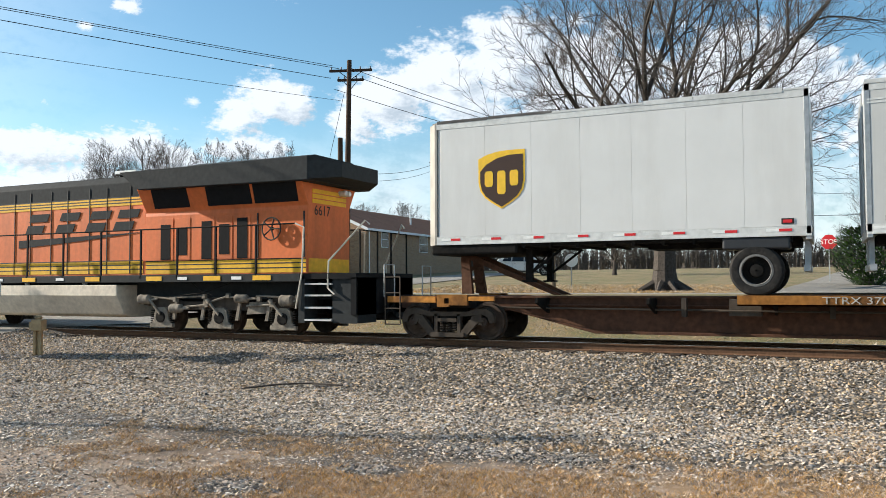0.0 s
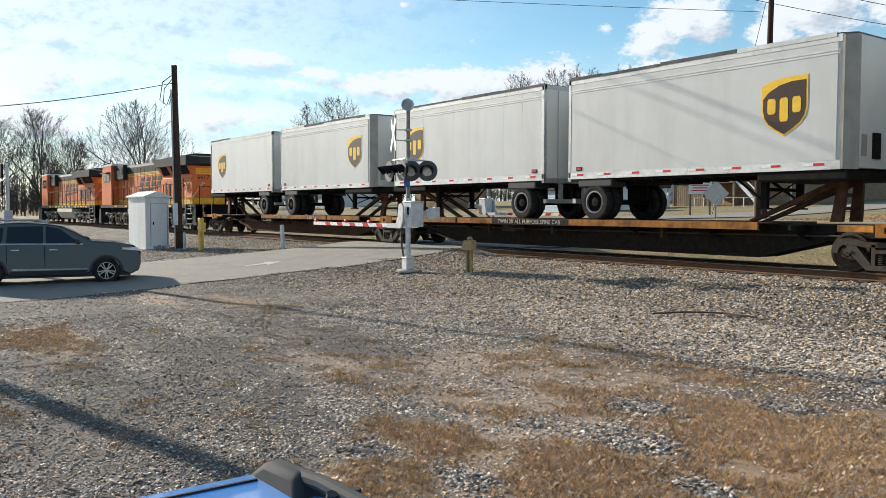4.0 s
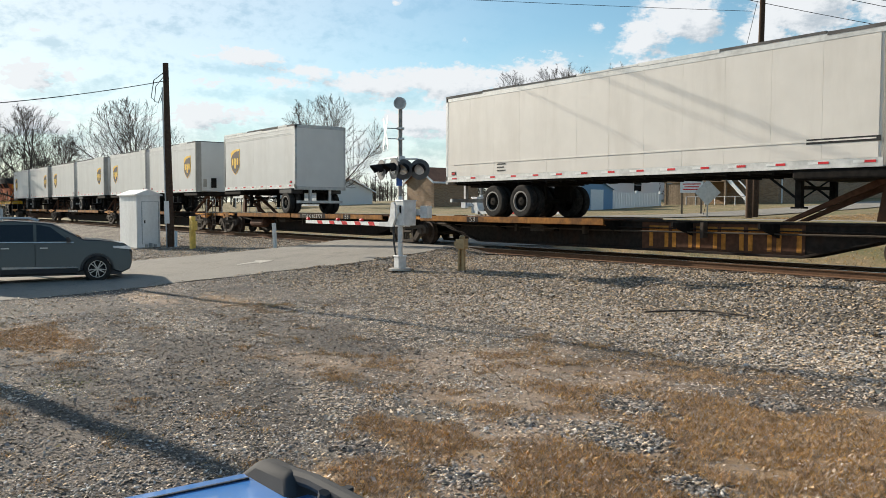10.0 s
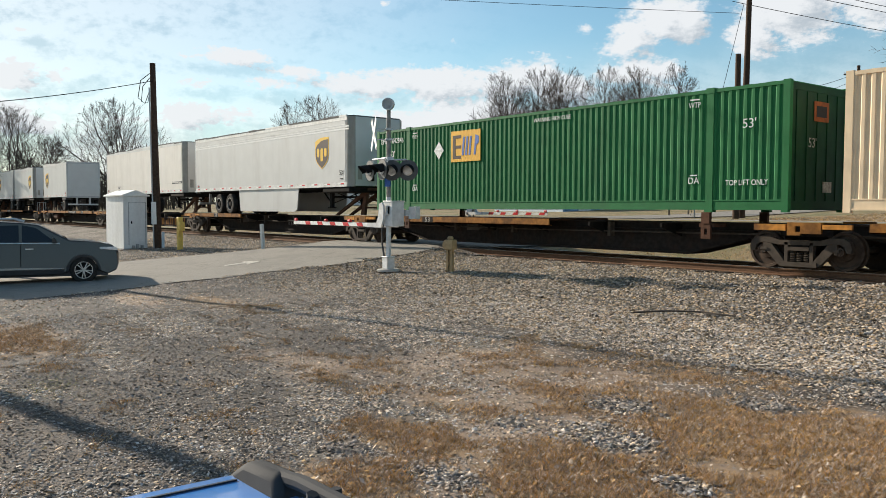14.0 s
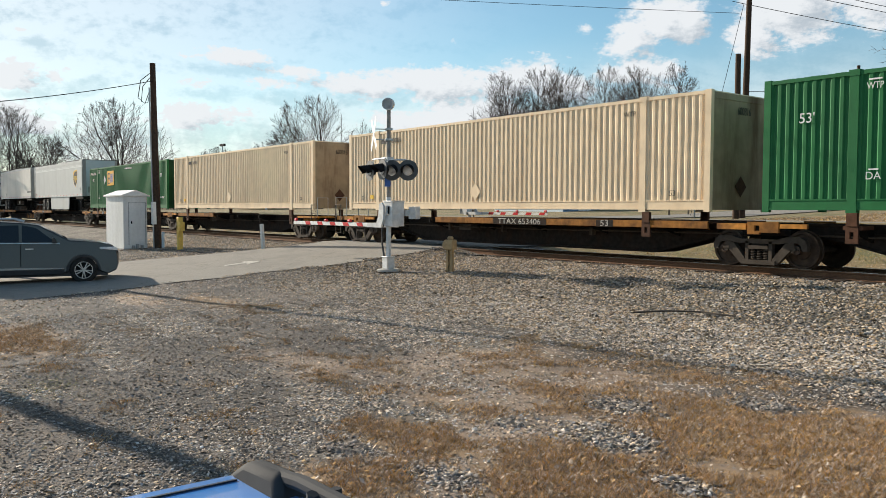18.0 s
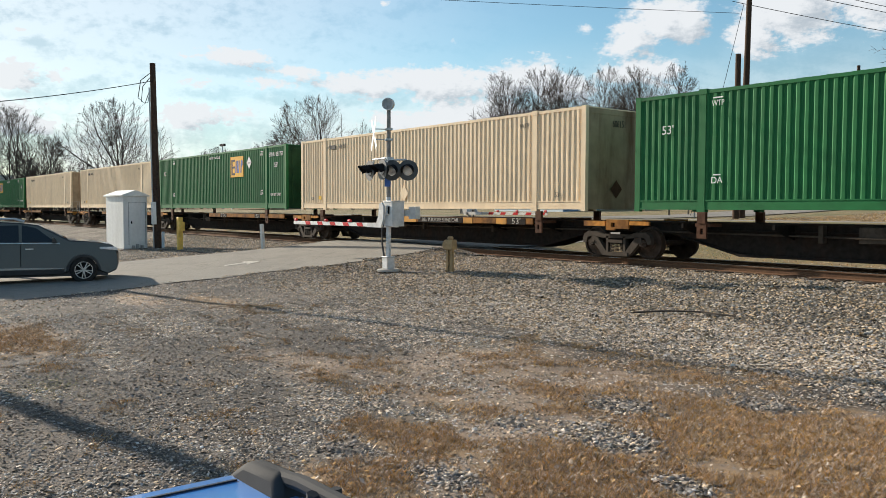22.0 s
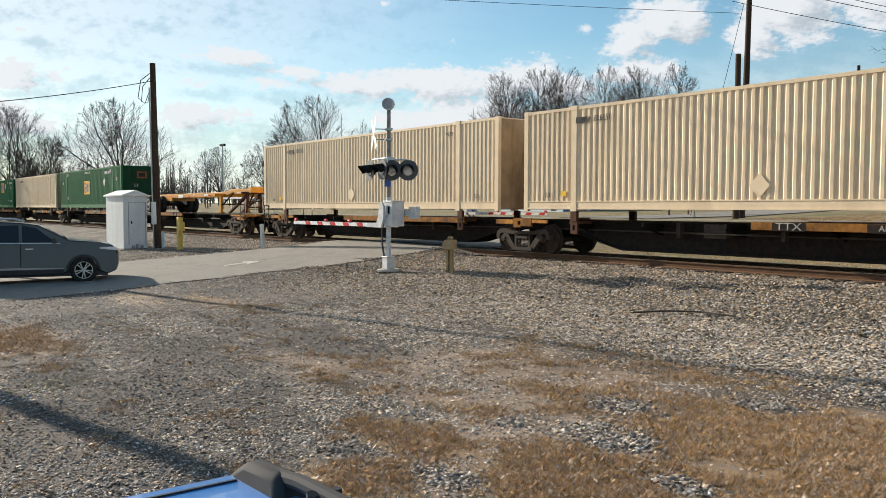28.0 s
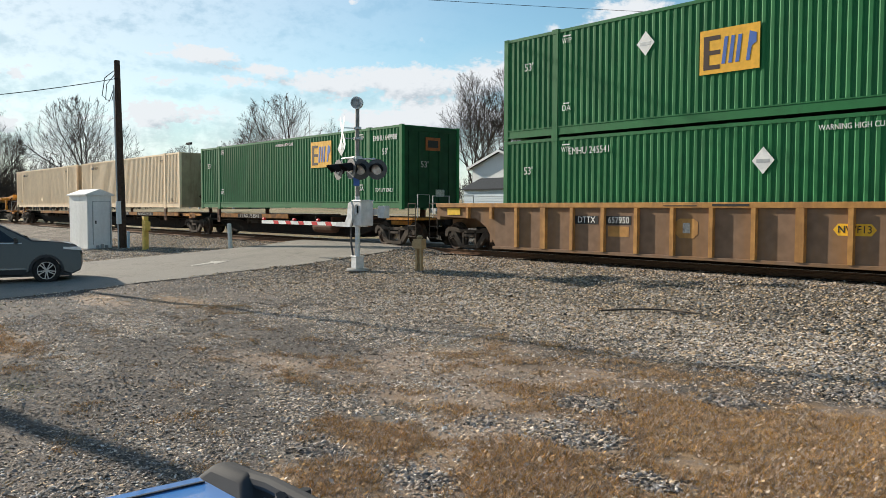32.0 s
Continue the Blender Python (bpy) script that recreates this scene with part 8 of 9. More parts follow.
# mound at the tree and hedge by the house
for k, (x, y, r) in enumerate(((-33.9, 62.5, 0.9), (-34.2, 65.5, 1.0), (-33.7, 69.5, 1.1))):
    g = Geo()
    rnd = random.Random(40 + k)
    for i in range(900):
        d = Vector((rnd.gauss(0, 1), rnd.gauss(0, 1), abs(rnd.gauss(0, 1)))).normalized() * (0.5 + 0.5 * rnd.random() ** 0.4) * r
        c = Vector((x, y, 0.9)) + d
        a, b_ = Vector((rnd.uniform(-1, 1), rnd.uniform(-1, 1), rnd.uniform(-1, 1))).normalized() * 0.09, Vector((rnd.uniform(-1, 1), rnd.uniform(-1, 1), rnd.uniform(-1, 1))).normalized() * 0.09
        g.quad(c - a, c + b_, c + a, c - b_)
    single("shrub", g, leaf_green, "dark round clipped shrub against the house", "shrub", "shrubs by the house", fix=False)
g = Geo()
rnd = random.Random(5)
for i in range(5200):
    h_ = rnd.random()
    rad = (0.25 + 1.5 * math.sin(min(1, h_ * 1.15) * 2.4)) * (0.55 + 0.45 * rnd.random())
    a = rnd.uniform(0, 6.283)
    c = Vector((1.6 + rad * math.cos(a) * 1.0, 43.5 + rad * math.sin(a), 0.85 + 2.9 * h_))
    d = Vector((math.cos(a), math.sin(a), rnd.uniform(0.2, 1.2))).normalized() * rnd.uniform(0.12, 0.26)
    s_ = d.cross(Vector((0, 0, 1))).normalized() * 0.035
    g.quad(c - s_, c + d * 0.5 - s_ * 1.5, c + d, c + d * 0.5 + s_ * 1.5)
bush = thing("evergreen_bush", "bushy green evergreen by the side street", "bush")
part("foliage", g, leaf_green, bush, fix=False)
part("stem", Geo().tube((1.6, 43.5, 0.7), (1.6, 43.5, 2.5), 0.08, 0.03, 6), bark, bush)


# ---- bare trees ----
def grow(seed, high, wide, trunk_h, r0, mains, tilt, kids, low=0.3, roots=False, thin=0.012, rise=0.05):
    """Trunk and crown meshes of a leafless tree: limbs fan out from the trunk and fill an oval crown with ever finer shoots."""
    rnd = random.Random(seed)
    wood, twigs = Geo(), Geo()
    mid, half = high * (1 + low) / 2, high * (1 - low) / 2

    def room(p, d):
        """Metres from p along d to the crown's outline."""
        q, e = Vector((p.x / wide, p.y / wide, (p.z - mid) / half)), Vector((d.x / wide, d.y / wide, d.z / half))
        b, c = q.dot(e), q.dot(q) - 1
        disc = b * b - e.dot(e) * c
        return max(0.0, (-b + math.sqrt(disc)) / e.dot(e)) if disc > 0 else 0.0

    def limb(p, d, length, r, level):
        n = 1 if level == len(kids) else (7, 5, 3, 3)[level]
        pts = [p]
        for k in range(n):
            d = (d + Vector((rnd.gauss(0, 0.13), rnd.gauss(0, 0.13), rnd.gauss(0, 0.09) + rise))).normalized()
            pts.append(pts[-1] + d * length / n)
        g = wood if level < 2 else twigs
        if level == len(kids):
            u = d.orthogonal().normalized() * thin
            w = d.cross(u)
            k = len(g.v)
            g.v += [tuple(p + u), tuple(p - u * 0.5 + w * 0.87), tuple(p - u * 0.5 - w * 0.87), tuple(pts[-1])]
            g.f += [(k, k + 1, k + 3), (k + 1, k + 2, k + 3), (k + 2, k, k + 3)]
            return
        sides = (7, 4, 3, 3)[level]
        for k in range(n):
            g.tube(pts[k], pts[k + 1], max(r * (1 - 0.8 * k / n), thin), max(r * (1 - 0.8 * (k + 1) / n), thin * 0.7), sides, caps=False)
        count = kids[level]
        spin = rnd.uniform(0, 6.283)
        for c in range(count):
            f = (0.22 if level else 0.16) + (0.98 - 0.2) * (c + rnd.uniform(0.1, 0.9)) / count
            f = min(f, 0.99)
            i = min(n - 1, int(f * n))
            q = pts[i].lerp(pts[i + 1], f * n - i)
            along = (pts[i + 1] - pts[i]).normalized()
            a = spin + c * 2.4 + rnd.uniform(-0.5, 0.5)
            side = along.orthogonal().normalized()
            side = side * math.cos(a) + along.cross(side) * math.sin(a)
            fork = rnd.uniform(0.45, 0.85)
            nd = (along * math.cos(fork) + side * math.sin(fork) + Vector((0, 0, 0.12))).normalized()
            free = room(q, nd)
            reach = length * (0.62 - 0.28 * f) * rnd.uniform(0.75, 1.2)
            reach = min(reach, free * rnd.uniform(0.85, 1.1))
            if reach < 0.25:
                reach = rnd.uniform(0.2, 0.5)
            limb(q, nd, reach, max(r * (1 - 0.75 * f) * rnd.uniform(0.45, 0.65), thin), level + 1)

    base = Vector((0, 0, -0.15))
    top = Vector((0.1, 0, trunk_h))
    wood.tube(base, Vector((0, 0, trunk_h * 0.25)), r0 * 1.35, r0 * 1.02, 10, False)
    wood.tube(Vector((0, 0, trunk_h * 0.25)), top, r0 * 1.02, r0 * 0.85, 10, False)
    if roots:
        for k in range(9):
            a = k * 0.7 + rnd.uniform(-0.2, 0.2)
            w = Vector((math.cos(a), math.sin(a), 0))
            wood.tube(w * r0 * 0.8 + Vector((0, 0, 0.4)), w * r0 * 2.6 + Vector((0, 0, -0.05)), r0 * 0.35, r0 * 0.12, 6, False)
    for k in range(mains):
        a = k * 6.283 / mains + rnd.uniform(-0.35, 0.35)
        t = tilt[0] + (tilt[1] - tilt[0]) * (k * 0.618 % 1)
        d = Vector((math.cos(a) * math.sin(t), math.sin(a) * math.sin(t), math.cos(t)))
        p = top - Vector((0, 0, rnd.uniform(0, trunk_h * 0.35) * (t - tilt[0]) / max(0.1, tilt[1] - tilt[0])))
        limb(p, d, max(1.5, room(p, d) * rnd.uniform(0.88, 1.0)), r0 * rnd.uniform(0.3, 0.46), 0)
    return wood.mesh("trunk", bark, False), twigs.mesh("crown", twig, False)


def tree(meshes, at, label, group="bare trees", name="tree"):
    t = thing(name, label, "tree", group, at)
    part("trunk", meshes[0], bark, t)
    part("crown", meshes[1], twig, t, "leafless crown of fine twigs")
    return t


def sized(x, y, z, turn, k, kz=None):
    return pose(x, y, z, 0, 0, turn) @ Matrix.Diagonal((k, k, kz or k, 1))


big = grow(14, 17.0, 10.2, 3.6, 0.5, 10, (0.1, 1.2), (10, 7, 6, 5), 0.1, True, 0.0075, 0.012)
tree(big, sized(-6.6, 36.8, 0.9, 20, 1.0), "large spreading bare tree with a thick rooted trunk")
kinds = [grow(21, 19, 5.6, 3.0, 0.36, 6, (0.05, 0.62), (12, 8, 10), 0.15, thin=0.014), grow(22, 19.5, 5.0, 3.0, 0.34, 5, (0.05, 0.5), (13, 8, 9), 0.15, thin=0.014), grow(23, 13.2, 6.6, 2.3, 0.32, 9, (0.1, 1.35), (10, 7, 9), 0.1, thin=0.013), grow(26, 18.5, 4.8, 3.4, 0.3, 5, (0.04, 0.44), (12, 8, 9), 0.15, thin=0.014)]
# a single tree stands behind the crossing, two by the left end, rows behind the houses
SPOTS = [(2, -85.3, 48.3, 1.0, 30), (2, -92.9, 28.0, 0.95, 80), (2, -101.2, 19.1, 0.95, 140), (2, -111.2, 13.6, 1.0, 200), (2, -122.0, 27.1, 0.8, 50), (1, -80.0, 72.6, 0.88, 0), (3, -80.0, 78.4, 0.95, 70), (1, -75.2, 78.9, 0.9, 130), (3, -73.1, 84.8, 0.95, 250), (1, -68.6, 86.0, 0.9, 20), (3, -67.0, 90.9, 0.95, 100), (3, -90.3, 84.9, 0.9, 190), (1, -80.7, 96.8, 0.9, 310), (2, -72.5, 105.5, 0.8, 40), (2, -65.0, 110.3, 0.8, 40), (2, -58.8, 111.5, 0.8, 90), (0, -50.8, 119.7, 0.6, 150), (2, -24.5, 115.4, 0.7, 10), (2, -17.4, 123.8, 0.8, 70), (2, -10.3, 117.6, 0.7, 120), (2, -14.9, 62.2, 0.5, 33), (2, 4.0, 69.9, 0.65, 90), (2, 10.2, 64.2, 0.7, 140), (2, 13.9, 48.0, 0.7, 14), (2, -119.9, 59.8, 0.8, 5), (2, -119.7, 50.8, 0.7, 60)]
for k, x, y, s, turn in SPOTS:
    tree(kinds[k], sized(x, y, ground_z(x, y), turn, s), "bare winter tree behind the track" if y > 40 else "spreading bare tree beyond the street", "bare trees")
# dark conifer between the white house and the woods
g = Geo()
rnd = random.Random(9)
for i in range(3000):
    h_ = rnd.random() ** 0.8
    rad = 1.9 * (1 - h_) * rnd.uniform(0.5, 1.0) + 0.1
    a = rnd.uniform(0, 6.283)
    c = Vector((rad * math.cos(a), rad * math.sin(a), 0.6 + 7.2 * h_))
    d = Vector((math.cos(a), math.sin(a), -0.2)) * 0.5
    s_ = Vector((-math.sin(a), math.cos(a), 0)) * 0.12
    g.quad(c - s_, c + s_, c + d)
t = thing("conifer", "dark green conifer behind the white house", "tree", at=pose(-60.5, 84, 1.0))
part("foliage", g, leaf_green, t, fix=False)
part("trunk", Geo().tube((0, 0, 0), (0, 0, 7), 0.16, 0.04, 6), bark, t)


# far woods all round the horizon, of fine upright stems
def far_woods():
    rnd = random.Random(77)
    g = Geo()
    def stem(x, y, h_):
        z = ground_z(max(-200, x), min(400, max(-40, y)))
        w = 0.09
        a = rnd.uniform(0, 3.14)
        u = Vector((math.cos(a), math.sin(a), 0))
        b0 = Vector((x, y, z))
        g.quad(b0 - u * w, b0 + u * w, b0 + Vector((0, 0, h_)) + u * 0.02, b0 + Vector((0, 0, h_)) - u * 0.02)
        for k in range(12):
            f = rnd.uniform(0.05, 0.95)
            q = b0 + Vector((0, 0, h_ * f))
            d = Vector((rnd.uniform(-1, 1), rnd.uniform(-1, 1), rnd.uniform(0.5, 1.4))).normalized() * h_ * 0.3 * (1.15 - f)
            s_ = Vector((0.05, 0.03, 0))
            g.quad(q - s_, q + s_, q + d)
            for j in range(2):
                e = q + d * rnd.uniform(0.3, 0.8)
                g.quad(e - s_ * 0.6, e + s_ * 0.6, e + Vector((rnd.uniform(-1, 1), rnd.uniform(-1, 1), rnd.uniform(0.2, 1))).normalized() * h_ * 0.13)
    for k in range(3800):
        az = radians(rnd.uniform(-30, 95))
        r = rnd.uniform(135, 240)
        x, y = -math.sin(az) * r, math.cos(az) * r
        if 6 < y < 27:
            continue
        stem(x, y, rnd.uniform(2.2, 6.0))
    for k in range(500):
        x = rnd.uniform(-175, -118)
        y = rnd.uniform(24, 48)
        stem(x, y, rnd.uniform(4, 8))
    for k in range(2400):
        az = radians(rnd.uniform(-25, 40))
        r = rnd.uniform(95, 150)
        stem(-math.sin(az) * r, math.cos(az) * r, rnd.uniform(1.2, 3.4))
    for k in range(420):
        x = rnd.uniform(-190, -112)
        y = rnd.uniform(-6, 12)
        stem(x, y, rnd.uniform(4, 8))
    return single("far_woods", g, twig, "grey-brown leafless woods in the distance", "woods", kind="stuff", fix=False)


far_woods()


# ---- loose stone and dead grass over the yard ----
def scatter(name, mat, label, cat, places, sizes, shape, seed, flatten=(0.45, 0.9)):
    """Many small pieces in one mesh; places (n, 3), sizes (n,), shape: vertices and triangles of one piece."""
    rs = np.random.RandomState(seed)
    v0, f0 = np.array(shape[0], float), np.array(shape[1])
    n, m = len(places), len(v0)
    ang = rs.uniform(0, 2 * np.pi, n)
    tilt = rs.normal(0, 0.35, (n, 2))
    v = v0[None] * (1 + rs.uniform(-0.3, 0.3, (n, m, 3)))
    v = v * np.stack([rs.uniform(0.7, 1.25, n), rs.uniform(0.7, 1.25, n), rs.uniform(*flatten, n)], 1)[:, None] * sizes[:, None, None]
    v[..., 2] += v[..., 0] * tilt[:, :1] + v[..., 1] * tilt[:, 1:]
    c, s = np.cos(ang)[:, None], np.sin(ang)[:, None]
    v = np.stack([v[..., 0] * c - v[..., 1] * s, v[..., 0] * s + v[..., 1] * c, v[..., 2]], -1) + places[:, None]
    f = (f0[None] + (np.arange(n) * m)[:, None, None]).reshape(-1)
    me = bpy.data.meshes.new(name)
    me.vertices.add(n * m)
    me.vertices.foreach_set("co", v.reshape(-1))
    nt = n * len(f0)
    me.loops.add(nt * 3)
    me.loops.foreach_set("vertex_index", f.astype(np.int32))
    me.polygons.add(nt)
    me.polygons.foreach_set("loop_start", np.arange(0, nt * 3, 3, dtype=np.int32))
    me.update(calc_edges=True)
    me.materials.append(mat)
    return tagged(new(name, me), label, cat, kind="stuff")


SHARD = ([(1, 0, 0), (0, 1, 0.2), (-1, 0, 0), (0, -1, 0.1), (0.2, 0.3, 0.8)], [(0, 1, 4), (1, 2, 4), (2, 3, 4), (3, 0, 4)])
BLADE = ([(-0.1, 0, 0), (0.1, 0, 0), (0.7, 0.5, 0.8)], [(0, 1, 2)])
PEBBLE = ([(1, 0.1, 0), (0.25, 0.95, 0), (-0.85, 0.55, 0), (-0.75, -0.6, 0), (0.35, -0.95, 0), (0.15, 0.1, 0.85)], [(0, 1, 5), (1, 2, 5), (2, 3, 5), (3, 4, 5), (4, 0, 5)])
CHIP = ([(1, 0.2, 0), (0.1, 1, 0), (-1, 0.1, 0), (0, -0.9, 0), (0.75, 0.15, 0.6), (0.1, 0.7, 0.75), (-0.7, 0, 0.65), (0, -0.65, 0.5)], [(0, 1, 5), (0, 5, 4), (1, 2, 6), (1, 6, 5), (2, 3, 7), (2, 7, 6), (3, 0, 4), (3, 4, 7), (4, 5, 6), (4, 6, 7)])
LEAF = ([(-1, 0, 0), (0, 0.5, 0.15), (1, 0, 0.1), (0, -0.5, -0.05)], [(0, 1, 2), (0, 2, 3)])


def surface(xy):
    """Ground height for many points, by a grid of the same height rule."""
    gx, gy = np.arange(-60, 20.01, 0.5), np.arange(-2, 24.01, 0.25)
    grid = np.zeros((len(gy), len(gx)))
    for j, y in enumerate(gy):
        for i, x in enumerate(gx):
            z = ground_z(x, y)
            if 1 < y < 16 and x > -40:
                z += 0.035 * noise.noise((x * 0.5, y * 0.5, 3)) + 0.015 * noise.noise((x * 1.9, y * 1.9, 7))
            if -36 < x < -18:
                inside = min(x - road_far(y), road_near(y) - x)
                k = min(1, max(0, (inside + 1.4) / 1.4))
                z = z * (1 - k) + (road_z(y) - 0.012) * k
            grid[j, i] = z
    fx, fy = (xy[:, 0] + 60) / 0.5, (xy[:, 1] + 2) / 0.25
    i, j = np.clip(fx.astype(int), 0, len(gx) - 2), np.clip(fy.astype(int), 0, len(gy) - 2)
    a, b = fx - i, fy - j
    near = np.interp(xy[:, 1], *ROAD_X)
    on_road = (xy[:, 0] < near + 0.12) & (xy[:, 0] > near - 1.0)
    return on_road * 0.016 + grid[j, i] * (1 - a) * (1 - b) + grid[j, i + 1] * a * (1 - b) + grid[j + 1, i] * (1 - a) * b + grid[j + 1, i + 1] * a * b


def off_road(p):
    """True beside the street; its ragged edge is strewn with stones."""
    ragged = 0.14 * np.sin(p[:, 1] * 2.9) + 0.12 * np.sin(p[:, 1] * 7.3 + 1.3) + 0.1 * np.sin(p[:, 1] * 17.0 + p[:, 0] * 9.0)
    near = np.interp(p[:, 1], *ROAD_X)
    far = np.interp(p[:, 1], (-60, 5, 10, 13, 16, 21, 28), (-32.0, -32.0, -32.0, -30.6, -29.0, -29.0, -30))
    return (p[:, 0] > near - 0.08 + ragged) | (p[:, 0] < far + 0.05 + ragged)


def polar(rs, n, r0, r1, a0=-6, a1=84):
    """Points in the sector before the camera, denser near it."""
    r = np.sqrt(rs.uniform(r0 ** 1.2, r1 ** 1.2, n) ** (2 / 1.2))
    a = np.radians(rs.uniform(a0, a1, n))
    return np.stack([-np.sin(a) * r, np.cos(a) * r], 1)


def dressing():
    rs = np.random.RandomState(3)
    # ballast shoulder: large clean stones right along the track
    p = np.stack([rs.uniform(-45, 9, 165000), rs.uniform(9.6, 17.3, 165000)], 1)
    keep = (rs.uniform(0, 1, len(p)) < np.interp(p[:, 1], (9.6, 11.5, 13), (0.15, 0.8, 1.0))) & off_road(p) & (rs.uniform(0, 1, len(p)) < np.interp(p[:, 0], (-45, -32, -20), (0.35, 0.45, 1)))
    p = p[keep]
    z = surface(p) - 0.004
    scatter("track_ballast", stone_grey, "grey crushed stone ballast beside the rails", "ballast", np.column_stack([p, z]), rs.uniform(0.018, 0.042, len(p)), PEBBLE, 1, (0.5, 1.1))
    q = np.stack([rs.uniform(-70, 9, 18000), rs.uniform(17.3, 20.6, 18000)], 1)
    q = q[off_road(q)]
    scatter("bed_ballast", stone_grey, "grey ballast between the rails", "ballast", np.column_stack([q, np.full(len(q), -0.185)]), rs.uniform(0.025, 0.055, len(q)), PEBBLE, 2)
    # yard gravel: dense where the ground is stony, thin over the packed soil, none in the matted grass
    p = polar(rs, 440000, 4.2, 19)
    p = p[off_road(p) & (p[:, 1] < 12.8)]
    kind = np.array([cover(x, y) for x, y in p])
    n1 = np.array([noise.noise((x * 0.8, y * 0.8, 11)) + 0.6 * noise.noise((x * 2.3, y * 2.3, 5)) for x, y in p])
    share = np.clip(kind[:, 2] * 1.1 + 0.35 * n1, 0.72, 1) * np.clip(1 - kind[:, 0] * 1.7 + 0.5 * n1, 0.07, 1)
    on = rs.uniform(0, 1, len(p)) < share
    packed = (kind[:, 2] + 0.35 * n1 < 0.36)
    pale = rs.uniform(0, 1, len(p)) < np.clip(np.interp(p[:, 0], (-10.5, -7.5), (0.16, 0.72)) * np.interp(p[:, 1], (2.5, 5.0), (0.45, 1.0)) + 0.35 * n1 + 0.3 * np.array([spots(x, y, TAN) for x, y in p]), 0.04, 0.95)
    d = p[on & packed & ~pale]
    scatter("packed_gravel", stone_dark, "fine dark gravel pressed into the soil", "gravel", np.column_stack([d, surface(d) + 0.002]), rs.uniform(0.006, 0.013, len(d)) * rs.choice([0.8, 1, 1.2, 1.5, 2.2], len(d)), SHARD, 24, (0.25, 0.55))
    g = p[on & (~packed | pale)]
    near = np.hypot(g[:, 0], g[:, 1]) < 9.0
    for name, label, part_of, shape, seed in (("yard_gravel", "grey gravel strewn over the yard", ~near, SHARD, 4), ("broken_gravel", "angular grey stone chips on the near yard", near, CHIP, 44)):
        k = g[part_of]
        clean = np.clip(np.array([cover(x, y)[2] for x, y in k]), 0, 1)
        scatter(name, stone_light, label, "gravel", np.column_stack([k, surface(k) + 0.002]), rs.uniform(0.007, 0.017, len(k)) * rs.choice([0.7, 0.9, 1.1, 1.4, 1.9], len(k)) * (0.75 + 0.45 * clean), shape, seed, (0.3, 0.65))
    e = np.stack([rs.uniform(-45, -14, 44000), rs.uniform(-2, 11.5, 44000)], 1)
    e = e[off_road(e)]
    scatter("roadside_gravel", stone_light, "grey gravel along the street", "gravel", np.column_stack([e, surface(e) + 0.004]), rs.uniform(0.01, 0.03, len(e)), SHARD, 34)
    # heaps of larger broken stone
    hp = np.concatenate([np.stack([rs.normal(cx, rx * 0.55, int(380 * rx / 0.45)), rs.normal(cy, ry * 0.55, int(380 * rx / 0.45))], 1) for cx, cy, rx, ry in BARE])
    scatter("stone_patches", stone_patch, "patches of larger broken stone in the grass", "gravel", np.column_stack([hp, surface(hp) + 0.008]), rs.uniform(0.01, 0.033, len(hp)), CHIP, 14, (0.2, 0.5))
    # dead grass
    n2 = np.array([noise.noise((x * 1.6, y * 1.6, 21)) + 0.6 * noise.noise((x * 5, y * 5, 2)) for x, y in p])
    b = p[(kind[:, 0] + 0.75 * n2 + rs.uniform(-0.25, 0.25, len(p)) > 0.5)]
    clump = np.array([noise.noise((x * 9, y * 9, 31)) for x, y in b])
    b = b[clump + 0.5 * np.array([noise.noise((x * 3.1, y * 3.1, 17)) for x, y in b]) > -0.16]
    b = np.repeat(b, 7, 0) + rs.normal(0, 0.035, (7 * len(b), 2))
    scatter("dead_grass", dry_blade, "short matted dead brown grass", "grass", np.column_stack([b, surface(b)]), rs.uniform(0.018, 0.05, len(b)), BLADE, 5, (0.25, 1.2))
    gr = np.stack([rs.normal(-11.1, 0.4, 2600), rs.normal(2.45, 0.2, 2600)], 1)
    scatter("green_tufts", green_blade, "small tuft of green winter grass in gravel", "grass", np.column_stack([gr, surface(gr)]), rs.uniform(0.015, 0.035, len(gr)), BLADE, 15, (0.3, 0.7))
    c = polar(rs, 20000, 4.5, 14)
    kc = np.array([cover(x, y)[0] for x, y in c])
    c = c[off_road(c) & (rs.uniform(0, 1, len(c)) < np.clip(kc, 0.06, 0.5)) & (c[:, 1] < 11)]
    scatter("fallen_leaves", leaf_dry, "scattered dry leaves on the grass", "leaves", np.column_stack([c, surface(c) + 0.015]), rs.uniform(0.012, 0.032, len(c)), LEAF, 6, (0.5, 1.5))
    # lawn behind the track
    d = np.stack([rs.uniform(-60, 20, 60000), rs.uniform(21, 26.4, 60000)], 1)
    d = np.concatenate([d, np.stack([rs.uniform(-24, -3.5, 50000), rs.uniform(31.4, 46, 50000)], 1)])
    d = d[off_road(d)]
    zz = np.array([ground_z(x, y) for x, y in d])
    scatter("bank_grass", dry_blade, "dry winter grass on the bank", "grass", np.column_stack([d, zz]), rs.uniform(0.04, 0.11, len(d)), BLADE, 8, (0.4, 1.0))
    st = Geo().path([(x, y, ground_z(x, y) + 0.05) for x, y in ((-9.96, 12.36), (-9.74, 12.6), (-9.5, 12.8), (-9.2, 12.93), (-8.9, 13.02), (-8.55, 12.98), (-8.2, 13.0))], 0.018, 5)
    single("fallen_stick", st, bark, "thin dark fallen branch on the gravel", "branch")


dressing()


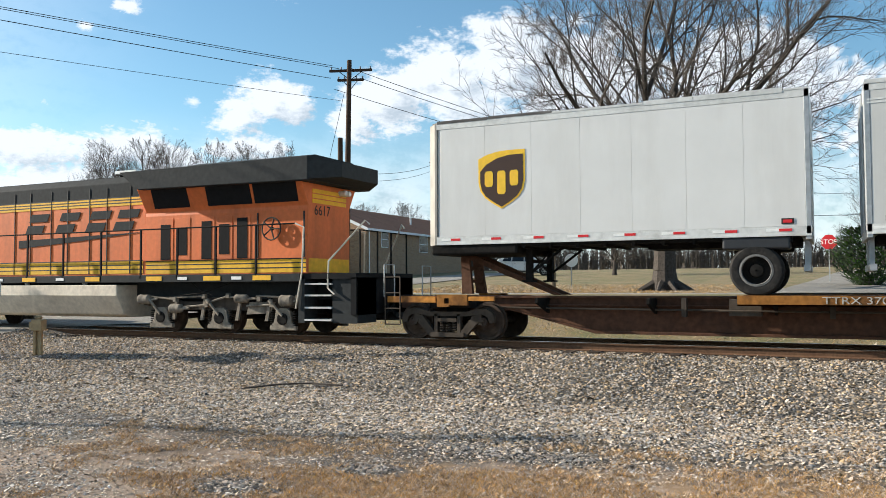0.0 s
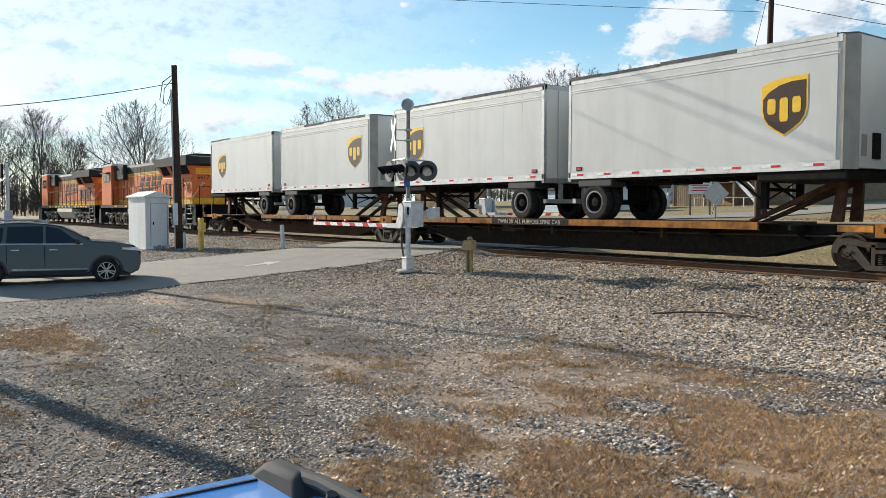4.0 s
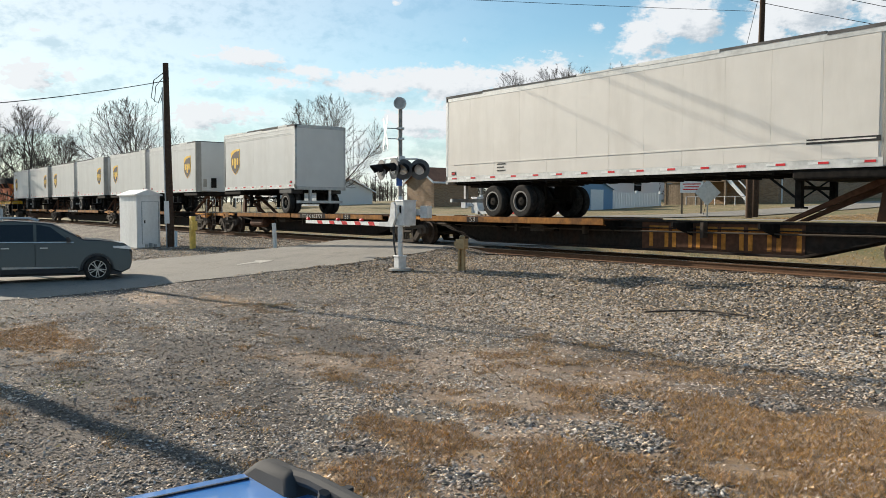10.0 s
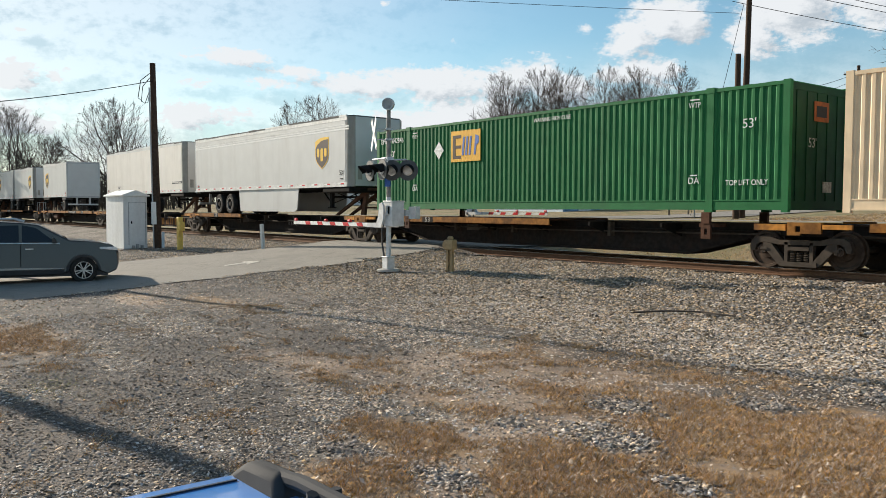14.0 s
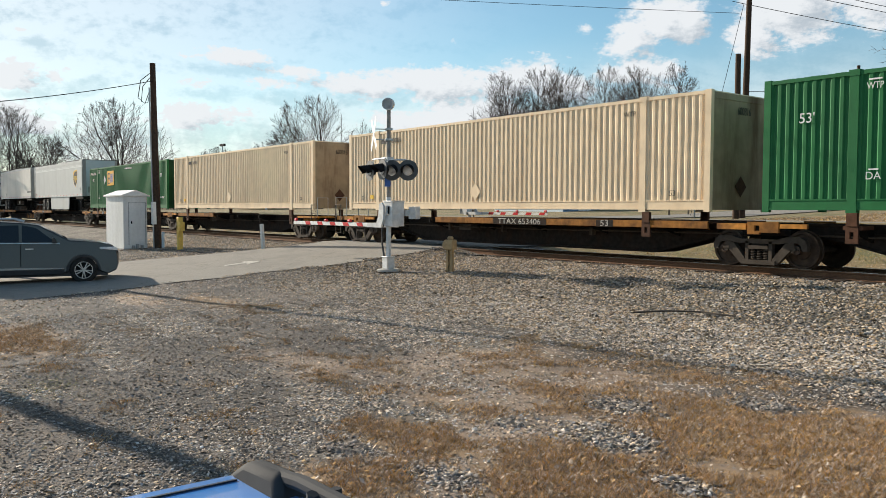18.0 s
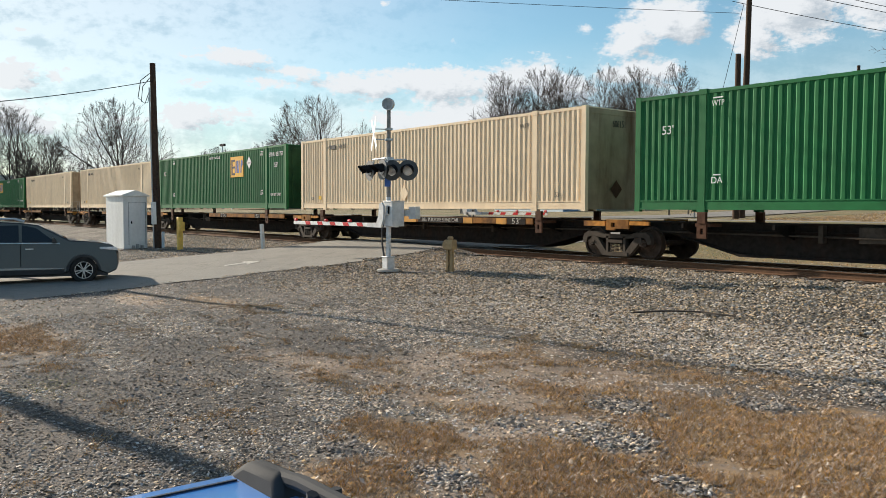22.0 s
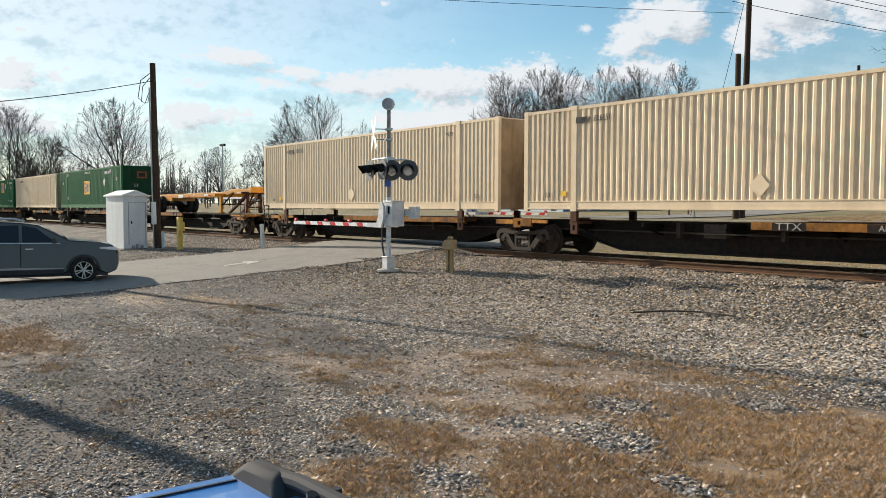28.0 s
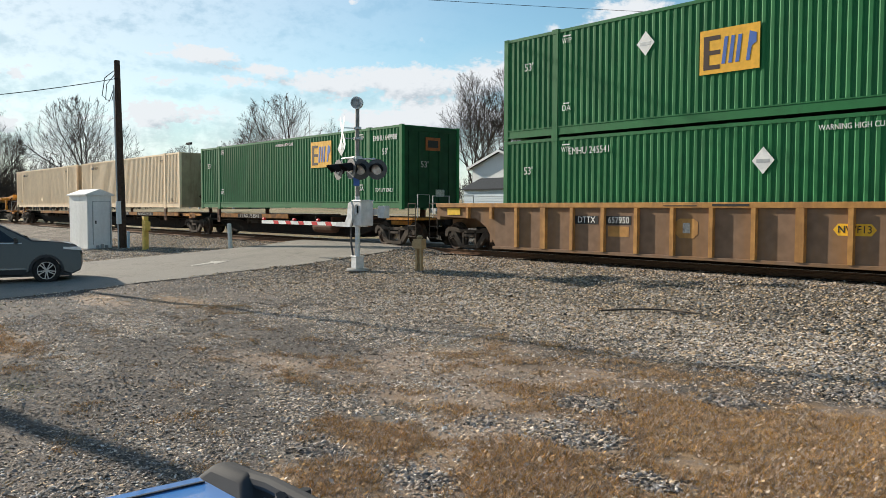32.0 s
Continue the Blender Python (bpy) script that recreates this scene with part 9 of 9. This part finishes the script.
# ---- what moves ----
def motions():
    times = [float(k) for k in range(33)]
    for ob, u, z in MOVERS:
        walk(ob, [(t, pose(u - run(t), YC, z)) for t in times])
    frames = [2 * k / FPS for k in range(480)] + [32.0]
    goes = [run(t) for t in frames]
    for ob, x, r in ROLLERS:
        walk(ob, [(t, pose(x, 0, r, 0, -math.degrees(d / r) % 360, 0)) for t, d in zip(frames, goes)])


motions()
